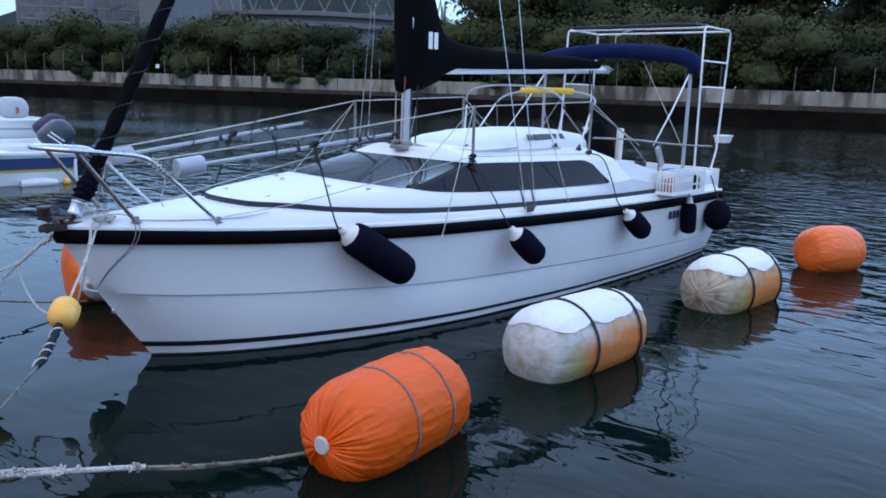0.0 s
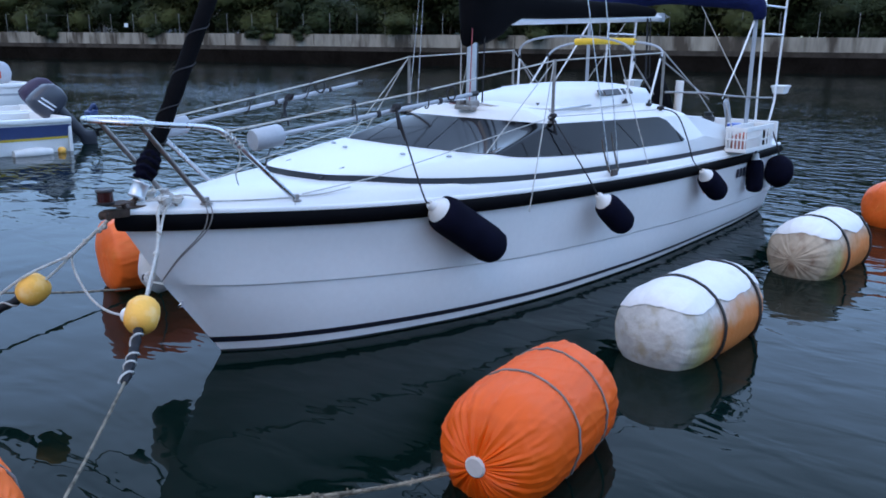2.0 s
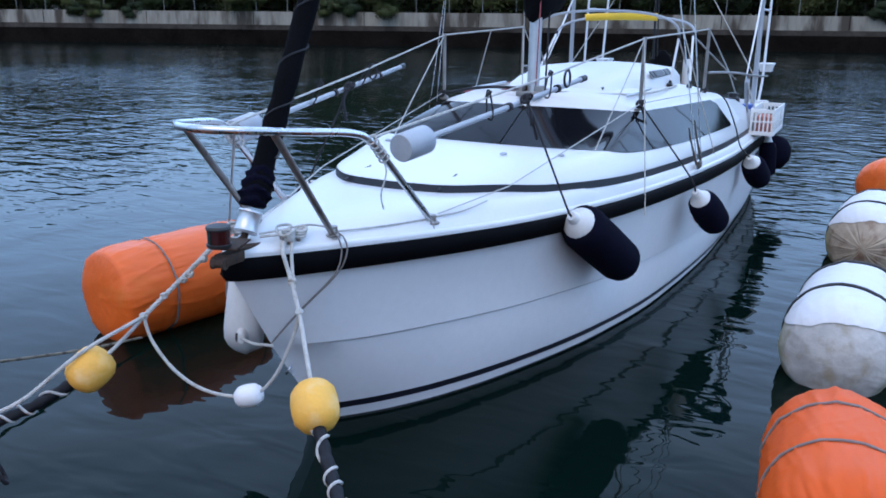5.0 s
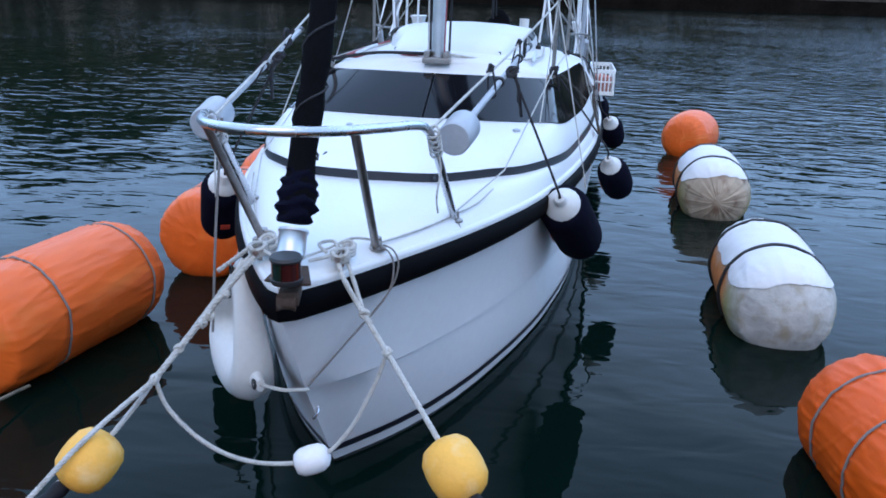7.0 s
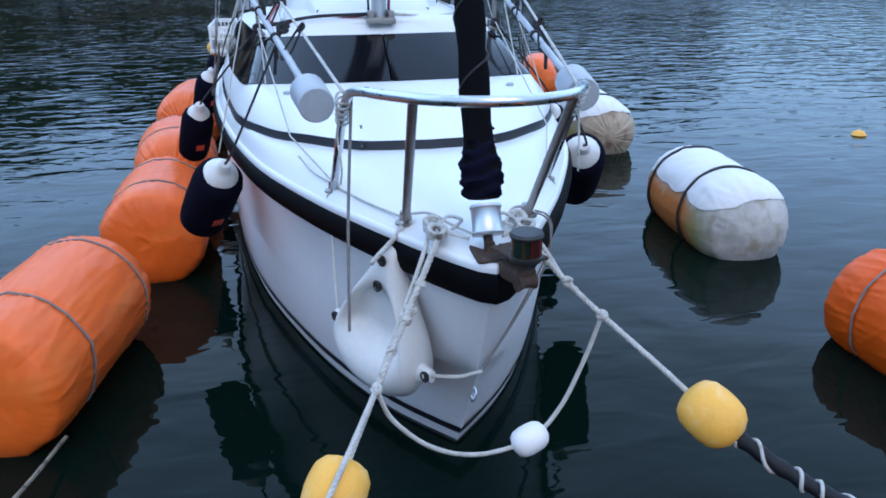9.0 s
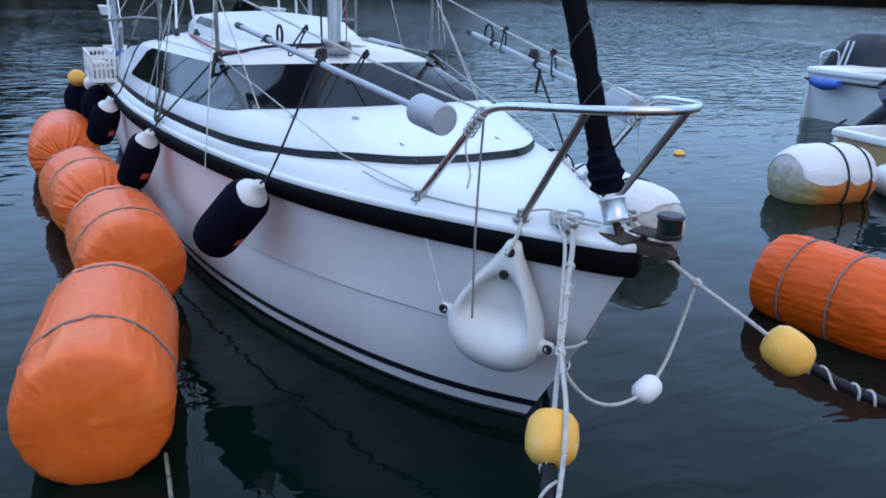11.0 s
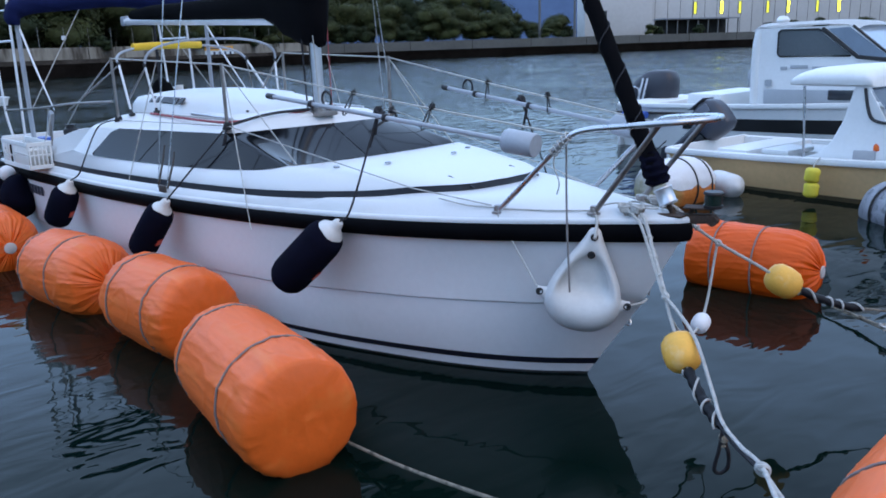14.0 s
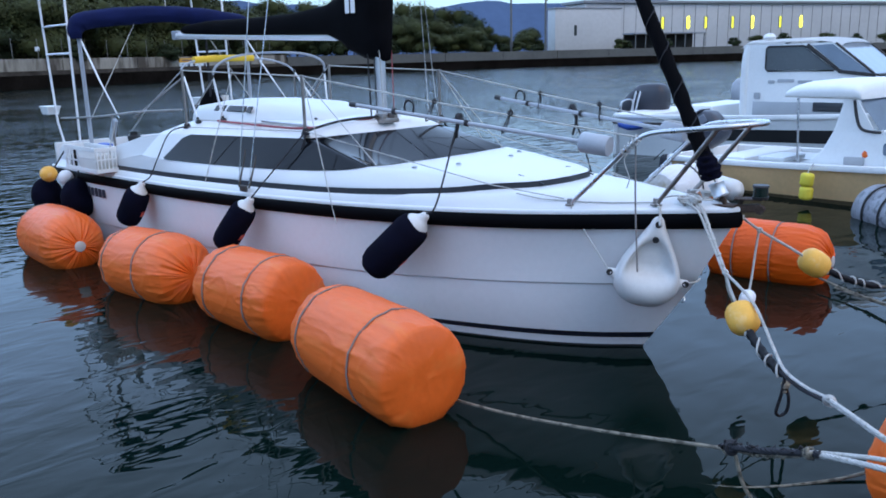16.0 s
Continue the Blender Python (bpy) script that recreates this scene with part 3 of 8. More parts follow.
KINDS = [
    tree_kind("bush", 11, 6.5, 4.6, 0.2, 7000, 0.155, M["leaf"], "dense dark green bush on the bank", "bush"),
    tree_kind("bush", 23, 7.5, 5.4, 0.2, 7500, 0.165, M["leaf2"], "broad olive green bush on the bank", "bush"),
    tree_kind("tree", 37, 7.0, 7.6, 1.0, 7500, 0.170, M["leaf"], "leafy dark green tree on the bank", "tree"),
    tree_kind("tree", 51, 8.5, 8.6, 1.4, 8000, 0.180, M["leaf2"], "rounded olive green tree on the bank", "tree"),
]


def plant(kind, x, y, s, turn, lift=2.25):
    return copy_thing(KINDS[kind], Matrix.Translation((x, y, lift)) @ Matrix.Rotation(turn, 4, "Z") @ Matrix.Diagonal((s, s, s, 1)))


def greenery():
    rng = random.Random(5)
    a, b, d, out = bank_side(0)
    length = (b - a).length
    s = 30.0
    while s < length + 2:
        p = a + d * (s + rng.uniform(-0.8, 0.8)) + out * rng.uniform(4.6, 5.8)
        plant(rng.choice((0, 1)), p.x, p.y, rng.uniform(0.85, 1.1), rng.uniform(0, 6.28))
        s += rng.uniform(3.4, 4.6)
    s = 28.0
    while s < length + 6:
        p = a + d * s + out * rng.uniform(10, 13)
        tall = 0.60 if s < 152 else 0.50 if s < 160 else 1.30
        plant(rng.choice((0, 1, 2, 3)), p.x, p.y, tall * rng.uniform(0.95, 1.25), rng.uniform(0, 6.28))
        s += rng.uniform(4.4, 6.0)
    s = 162.0
    while s < length + 10:
        p = a + d * s + out * rng.uniform(17, 22)
        plant(rng.choice((2, 3)), p.x, p.y, rng.uniform(1.35, 1.7), rng.uniform(0, 6.28))
        s += rng.uniform(4.5, 6.5)
    s = 150.0
    while s < length + 4:
        p = a + d * s + out * rng.uniform(7.5, 9.0)
        plant(rng.choice((0, 1)), p.x, p.y, rng.uniform(0.95, 1.2), rng.uniform(0, 6.28))
        s += rng.uniform(3.2, 4.4)
    # low growth that hangs over the wall
    s = 52.0
    while s < length - 4:
        p = a + d * s + out * rng.uniform(0.3, 0.8)
        plant(rng.choice((0, 1)), p.x, p.y, rng.uniform(0.22, 0.40), rng.uniform(0, 6.28), rng.uniform(1.75, 2.2))
        s += rng.choice((2.0, 3.5, 9.0, 15.0)) * rng.uniform(0.8, 1.4)
    # scattered shrubs on the far bank, and a grove at its corner
    a, b, d, out = bank_side(1)
    for s, q, kind, k in ((3, 7, 2, 0.8), (9, 9, 1, 0.9), (14, 12, 3, 0.8), (20, 14, 2, 0.75), (27, 12, 1, 0.7), (33, 15, 2, 0.8), (24, 20, 3, 0.9), (8, 18, 3, 0.9), (1, 12, 3, 0.9), (5, 8, 1, 0.95), (11, 7, 1, 0.9), (16, 8, 2, 0.8), (19, 7, 1, 0.9), (23, 9, 3, 0.75), (29, 8, 1, 0.7), (30, 18, 3, 0.8), (14, 20, 3, 1.0), (32, 7, 3, 0.42), (42, 12, 1, 0.62), (36, 16, 3, 0.45), (33, 4, 0, 0.24), (35.5, 4, 1, 0.26), (38.5, 4, 0, 0.2), (31, 10, 1, 0.46), (33.5, 12, 0, 0.46), (35.5, 9, 1, 0.42), (38, 12, 0, 0.46), (40, 10, 1, 0.42), (44, 12, 0, 0.38), (53.6, 4, 1, 0.28), (55.2, 4, 0, 0.25),
                          (62, 3.2, 0, 0.30), (76, 3.0, 0, 0.30), (81, 3.4, 1, 0.3), (87, 3.0, 0, 0.42), (97, 3.2, 1, 0.34), (104, 3, 0, 0.36), (112, 3.4, 1, 0.3)):
        p = a + d * s + out * q
        plant(kind, p.x, p.y, k, rng.uniform(0, 6.28))
    s = -1.0
    while s < 29.5:
        p = a + d * s + out * rng.uniform(3.0, 4.6)
        plant(rng.choice((0, 1)), p.x, p.y, rng.uniform(0.42, 0.60), rng.uniform(0, 6.28))
        s += rng.uniform(1.8, 2.8)


greenery()
for t in KINDS:
    for o in list(t.children_recursive) + [t]:
        bpy.data.objects.remove(o)

# the near quay that the mooring lines lead to
M["quay"] = mat("worn_quay_concrete", (0.30, 0.29, 0.27), 0.9, var=0.25, scale=0.6, fine=6, bump=0.3, dist=0.01, second=(0.18, 0.17, 0.15), amount=0.45, sharp=0.2)
bm = bmesh.new()
box(bm, (240, 40, 2.6), pose(0, -23.16, -0.58), 0.04)
near_quay = tagged(part("quay_near", bm, M["quay"], None, smooth=False), "plain worn concrete quay that the boat is moored to", "quay", kind="structure")
bm = bmesh.new()
box(bm, (240, 0.05, 0.55), pose(0, -3.145, 0.05), 0.01)
part("tide_mark", bm, M["tidal"], near_quay, "dark weed along the waterline", smooth=False)

# ---- the sailing boat ----
boat = thing("sailing_boat", "white sailing boat with a black rubbing rail, moored between buoys", "sailing boat")
half_beam = curve_of([(-0.617, 0.0), (-0.60, 0.032), (-0.55, 0.070), (-0.45, 0.132), (-0.2, 0.262), (0.27, 0.476), (1.0, 0.735), (2.0, 0.94), (2.85, 1.05), (4.2, 1.125), (5.5, 1.12), (6.8, 1.05)])
rail_top = curve_of([(-0.62, 0.985), (-0.05, 0.955), (0.44, 0.93), (1.0, 0.91), (1.8, 0.885), (2.6, 0.87), (3.4, 0.855), (4.3, 0.84), (6.8, 0.80)])
knuckle_x = curve_of([(-0.37, 0.0), (-0.2, 0.13), (0.27, 0.37), (1.0, 0.645), (2.0, 0.87), (2.85, 0.985), (4.2, 1.065), (5.5, 1.06), (6.72, 1.0)])
knuckle_z = curve_of([(-0.37, 0.525), (0.0, 0.49), (0.48, 0.46), (1.07, 0.43), (1.86, 0.39), (2.72, 0.37), (3.5, 0.35), (4.45, 0.32), (6.8, 0.27)])
water_x = curve_of([(-0.03, 0.0), (0.2, 0.19), (0.45, 0.345), (0.84, 0.52), (1.64, 0.775), (2.5, 0.925), (4.0, 1.01), (5.5, 0.99), (6.66, 0.92)])
RAIL_H = 0.112


def level(stem, stern, fx, fz, n=60, out=0.0):
    pts = []
    for k in range(n + 1):
        y = stem + (stern - stem) * (k / n) ** 1.35
        pts.append(Vector((max(0.0, fx(y)) + (out if k else 0.0), y, fz(y))))
    return pts


def both(rows_side):
    """Port and starboard rows in one line round the bow."""
    return [[Vector((-p.x, p.y, p.z)) for p in row[::-1]] + row[1:] for row in rows_side]


def between(a, b, f, out=0.0):
    r = [p.lerp(q, f) for p, q in zip(a, b)]
    for i, p in enumerate(r):
        if i:
            p.x += out
    return r


def build_hull():
    l_rail = level(-0.605, 6.78, lambda y: half_beam(y) - 0.014, lambda y: rail_top(y) - RAIL_H * 0.5)
    l_kn = level(-0.37, 6.72, knuckle_x, knuckle_z)
    l_kn2 = [p + Vector((-0.014 if i else 0, 0.004, -0.012)) for i, p in enumerate(l_kn)]
    l_wl = level(-0.03, 6.66, water_x, lambda y: 0.04)
    l_dn = level(0.10, 6.62, lambda y: water_x(y) * 0.86, lambda y: -0.16)
    l_keel = level(0.30, 6.55, lambda y: 0.12 * min(1, max(0, y - 0.3)), lambda y: -0.42)
    rows = [l_rail]
    for f in (0.2, 0.4, 0.6, 0.8):
        r = between(l_rail, l_kn, f)
        for i, p in enumerate(r):
            p.x = max(0.0, p.x - (0.022 * math.sin(math.pi * f) * min(1, i / 14) * max(0.0, 1 - p.y / 3.0) if i else 0))
        rows.append(r)
    rows += [l_kn, l_kn2]
    for f in (0.25, 0.5, 0.75):
        r = between(l_kn2, l_wl, f)
        for i, p in enumerate(r):
            p.x = max(0.0, p.x + (0.012 * math.sin(math.pi * f) * min(1, i / 14) if i else 0))
        rows.append(r)
    rows.append(l_wl)
    bm = bmesh.new()
    grid = loft(bm, both(rows))
    # transom
    ends = [g[0] for g in grid] + [g[-1] for g in grid][::-1]
    bm.faces.new(ends)
    hull = part("hull", bm, M["hull"], boat, "off-white gelcoat hull with a moulded knuckle", angle=28)
    bm = bmesh.new()
    g = loft(bm, both([l_wl, l_dn, l_keel]))
    bm.faces.new([q[0] for q in g] + [q[-1] for q in g][::-1])
    part("bottom", bm, M["antifoul"], boat, "dark antifouled underwater hull")
    # boot stripe, standing proud of the hull
    bm = bmesh.new()
    lo, hi = between(l_kn2, l_wl, 0.875, 0.004), between(l_kn2, l_wl, 0.79, 0.0045)
    for r, f in ((lo, 0.875), (hi, 0.79)):
        for i, p in enumerate(r):
            p.x += 0.012 * math.sin(math.pi * f) * min(1, i / 14) if i else 0
            p.y -= 0.003 if i < 3 else 0
    loft(bm, both([lo, hi]))
    part("boot_stripe", bm, M["boot"], boat, "thin dark stripe above the waterline")
    # rubbing rail: a rounded black moulding
    bm = bmesh.new()
    rows = []
    def moulding(section):
        rows = []
        for dx, dz in section:
            rows.append(level(-0.617 - dx * 0.9, 6.80, lambda y, d=dx: max(0.0, half_beam(max(y, -0.616)) + d) if y > -0.6 else max(0, half_beam(max(y, -0.6169))), lambda y, d=dz: rail_top(y) + d))
        for r in rows:
            r[0].x = 0
        return both(rows)

    loft(bm, moulding(((-0.030, -RAIL_H), (-0.004, -RAIL_H), (0.008, -RAIL_H * 0.84), (0.014, -RAIL_H * 0.6), (0.008, -RAIL_H * 0.34), (-0.004, -RAIL_H * 0.2), (-0.02, -RAIL_H * 0.19))))
    part("rubbing_rail", bm, M["rub"], boat, "black rubber rubbing rail", angle=50)
    # white moulded edge of the deck above it
    bm = bmesh.new()
    loft(bm, moulding(((-0.022, -RAIL_H * 0.24), (-0.009, -RAIL_H * 0.2), (-0.007, -RAIL_H * 0.08), (-0.012, 0.002), (-0.022, 0.006), (-0.032, 0.003))))
    part("deck_edge", bm, M["deck"], boat, "white moulded deck edge", angle=50)


build_hull()

# outlines of the cabin, from the middle of its front round to its after end
OUT_A = [(0, 0.55, 1.03), (0.28, 0.60, 1.028), (0.49, 0.80, 1.02), (0.64, 1.07, 0.99), (0.80, 1.52, 0.962), (0.885, 2.05, 0.935), (0.985, 2.85, 0.918), (1.04, 3.6, 0.905), (1.055, 4.3, 0.892), (1.05, 5.3, 0.88)]
OUT_C = [(0, 1.87, 1.085), (0.38, 1.84, 1.092), (0.62, 1.775, 1.108), (0.735, 1.74, 1.118), (0.795, 1.93, 1.088), (0.85, 2.3, 1.062), (0.925, 2.85, 1.045), (0.98, 3.5, 1.035), (1.033, 4.174, 1.034), (1.04, 4.55, 1.05)]
OUT_D = [(0, 2.28, 1.29), (0.38, 2.31, 1.288), (0.60, 2.38, 1.28), (0.695, 2.46, 1.273), (0.712, 2.53, 1.270), (0.73, 2.72, 1.267), (0.775, 3.02, 1.262), (0.85, 3.55, 1.256), (0.922, 4.093, 1.249), (0.93, 4.40, 1.235)]
PER = 8


def mirrored(row):
    return [Vector((-p.x, p.y, p.z)) for p in row[::-1]] + row[1:]


def build_cabin():
    a, c, d = (spline(k, PER) for k in (OUT_A, OUT_C, OUT_D))
    n = len(a)
    b = [Vector((p.x * 0.995, p.y + 0.010 * max(0, 1 - i / 20), p.z + 0.036)) for i, p in enumerate(a)]
    ledge = [p.lerp(q, 0.06) + Vector((0, 0, 0.012)) for p, q in zip(b, c)]
    belly = [p.lerp(q, 0.55) + Vector((0, 0, 0.030 * max(0, 1 - i / 34) + 0.012)) for i, (p, q) in enumerate(zip(b, c))]
    lip = [p.lerp(q, 0.95) + Vector((0, 0, 0.006)) for p, q in zip(b, c)]
    bm = bmesh.new()
    loft(bm, [mirrored(r) for r in (b, ledge, belly, lip, c)])
    part("coaming", bm, M["deck"], boat, "white moulded cabin side", angle=30)
    bm = bmesh.new()
    a2 = [Vector((p.x + 0.006 * (1 if i else 0), p.y - 0.006 * max(0, 1 - i / 20), p.z - 0.004)) for i, p in enumerate(a)]
    b2 = [Vector((p.x + 0.004 * (1 if i else 0), p.y - 0.006 * max(0, 1 - i / 20), p.z)) for i, p in enumerate(b)]
    loft(bm, [mirrored(r) for r in (a2, b2)])
    part("cabin_stripe", bm, M["stripe"], boat, "dark grey stripe round the cabin foot")
    # roof
    e = [Vector((p.x * 0.965, p.y + 0.035 * max(0, 1 - i / 30), p.z + 0.02)) for i, p in enumerate(d)]
    rows = [d, e]
    for f, up in ((0.72, 0.045), (0.42, 0.075), (0.0, 0.090)):
        rows.append([Vector((p.x * f, p.y + 0.05 * max(0, 1 - i / 30), p.z + 0.02 + up * min(1.0, (i + 6) / 30))) for i, p in enumerate(e)])
    bm = bmesh.new()
    side = [[Vector(p) for p in r] for r in rows]
    for s in (1, -1):
        loft(bm, [[Vector((s * p.x, p.y, p.z)) for p in r] for r in side])
    bmesh.ops.remove_doubles(bm, verts=bm.verts, dist=0.0005)
    # after face of the roof
    part("cabin_roof", bm, M["deck"], boat, "white moulded cabin roof", angle=30)
    # windows: two raked front panes, and a long pane on each side
    corner = 3 * PER + 3
    last = 8 * PER

    def on_pane(line, q):
        k = min(len(line) - 2, int(q))
        return line[k].lerp(line[k + 1], q - k)

    for s, (i0, i1), lab in ((1, (0, corner), "tinted front pane"), (-1, (0, corner), "tinted front pane"), (1, (corner, last), "long tinted side pane"), (-1, (corner, last), "long tinted side pane")):
        bm = bmesh.new()
        rows = []
        for f in (0.0, 0.06, 0.3, 0.6, 0.85, 0.95, 1.0):
            row = []
            # the after edge is raked and its corners are rounded
            stop = i1 - (PER * (0.30 * f + 0.9 * max(0, f - 0.85) + 1.5 * max(0, 0.06 - f)) if i1 == last else 0)
            for i in range(i0, i1 + 1):
                q = i0 + (stop - i0) * (i - i0) / (i1 - i0)
                p = on_pane(c, q).lerp(on_pane(d, q), f)
                p = p + Vector((0.006 * min(1, i / 16), -0.006 * max(0, 1 - i / 30), 0.004))
                if i == 0:
                    p.x = 0.004
                row.append(Vector((s * p.x, p.y, p.z)))
            rows.append(row)
        loft(bm, rows)
        part("window_pane", bm, M["glass"], boat, lab)
    for s in (1, -1):
        bm = bmesh.new()
        loft(bm, [[Vector((s * p.x, p.y, p.z)) for p in (c[i], d[i])] for i in range(last - PER, n)])
        part("quarter_panel", bm, M["deck"], boat)
    return a, c, d, e


CAB = build_cabin()


def build_deck():
    a = CAB[0]
    # foredeck and side decks, from the rail to the cabin foot, in one sheet round the bow
    n = len(a)
    rows = [[] for k in range(9)]
    for i, p in enumerate(a):
        y = -0.60 + 5.9 * (i / (n - 1)) ** 1.15
        rail = Vector((max(0.0, half_beam(y) - 0.026) if i else 0.0, y, rail_top(y) + 0.002))
        for k in range(9):
            t = k / 8
            q = rail.lerp(p, t)
            q.z += 0.075 * math.sin(math.pi * min(1, t * 1.2) * 0.5) * (1 - t) * (1 if y < 1.4 else 0.35)
            rows[k].append(q)
    bm = bmesh.new()
    loft(bm, [mirrored(r) for r in rows])
    part("deck", bm, M["deck"], boat, "white foredeck and narrow side decks", angle=30)
    # cockpit: coamings, seats, sole and after bulkhead
    bm = bmesh.new()
    for s in (1, -1):
        rows = []
        for y, w, z in ((4.40, 0.93, 1.235), (4.7, 0.97, 1.20), (5.0, 1.0, 1.13), (5.4, 1.0, 1.06), (6.2, 0.985, 1.02), (6.74, 0.96, 1.0)):
            b = half_beam(y) - 0.028
            zr = rail_top(y)
            rows.append([Vector((s * x, y, zz)) for x, zz in ((b, zr + 0.002), (b - 0.05, zr + 0.06), (w + 0.02, zr + 0.10 + (z - zr - 0.1) * 0.5), (w - 0.01, z), (w - 0.16, z + 0.01), (w - 0.20, z - 0.05), (w - 0.22, 0.72), (0.42, 0.70), (0.40, 0.40), (0, 0.40))])
        loft(bm, rows)
    bmesh.ops.remove_doubles(bm, verts=bm.verts, dist=0.0005)
    part("cockpit", bm, M["deck"], boat, "white moulded cockpit with side seats", angle=35)
    bm = bmesh.new()
    bulk = [Vector((-0.93, 4.42, 0.4)), Vector((-0.93, 4.42, 1.235)), Vector((-0.5, 4.42, 1.32)), Vector((0, 4.42, 1.345)), Vector((0.5, 4.42, 1.32)), Vector((0.93, 4.42, 1.235)), Vector((0.93, 4.42, 0.4))]
    f = bm.faces.new([bm.verts.new(p) for p in bulk])
    bmesh.ops.solidify(bm, geom=[f], thickness=0.03)
    part("bulkhead", bm, M["deck"], boat)
    bm = bmesh.new()
    box(bm, (2.02, 0.05, 0.28), pose(0, 6.73, 0.90), 0.015)
    part("transom_rail", bm, M["deck"], boat)
    # companion hatch: a raised white slab with dark vent slots
    bm = bmesh.new()
    rows = []
    for y, w, z0, h in ((2.70, 0.28, 1.355, 0.0), (2.78, 0.35, 1.36, 0.055), (3.0, 0.39, 1.36, 0.095), (3.24, 0.405, 1.36, 0.12), (3.33, 0.43, 1.355, 0.13), (3.44, 0.50, 1.35, 0.14), (3.6, 0.535, 1.345, 0.15), (3.95, 0.55, 1.34, 0.165), (4.3, 0.545, 1.335, 0.165), (4.48, 0.52, 1.335, 0.145), (4.60, 0.47, 1.335, 0.10), (4.67, 0.41, 1.335, 0.03), (4.68, 0.38, 1.335, -0.02)):
        rows.append([Vector((x * w, y, z0 + h * q)) for x, q in ((-1.04, -0.6), (-1, 0.45), (-0.9, 0.85), (-0.5, 1.0), (0, 1.06), (0.5, 1.0), (0.9, 0.85), (1, 0.45), (1.04, -0.6))])
    loft(bm, rows)
    hatch = part("hatch", bm, M["deck"], boat, "white domed companion hatch with dark vents", angle=60)
    for s in (1, -1):
        for y0, y1 in ((3.50, 3.57), (3.60, 3.88), (3.92, 3.98), (4.02, 4.09)):
            bm = bmesh.new()
            box(bm, (0.062, y1 - y0, 0.010), pose(s * 0.518, (y0 + y1) / 2, 1.452, 0, s * 48, 0), 0.003, 1)
            part("vent", bm, M["stripe"], hatch)
    for x in (-0.58, 0.58):
        bm = bmesh.new()
        box(bm, (0.02, 0.62, 0.02), pose(x, 2.95, 1.362, 1, 0, 0), 0.005, 1)
        part("slide_rail", bm, M["alu"], boat)
    for x in (-0.33, 0.33):
        bm = bmesh.new()
        box(bm, (0.05, 0.20, 0.02), pose(x, 2.9, 1.385, 0, 0, 4 * (1 if x > 0 else -1)), 0.006, 1)
        part("deck_track", bm, M["black"], boat)
    # small deck fittings
    for x, y in ((0.28, 1.3), (-0.28, 1.3), (0.56, 1.45), (-0.56, 1.45)):
        bm = bmesh.new()
        lathe(bm, [(0.020, 0), (0.019, 0.008), (0.010, 0.012), (0.0, 0.012)], 12, pose(x, y, 1.12 if abs(x) < 0.4 else 1.115))
        part("deck_fitting", bm, M["greyplastic"], boat)
    for s in (1, -1):
        bm = bmesh.new()
        tube(bm, [(s * 0.27, 0.56, 1.045), (s * 0.255, 0.78, 1.085)], 0.006, 6)
        part("seam", bm, M["stripe"], boat)


build_deck()


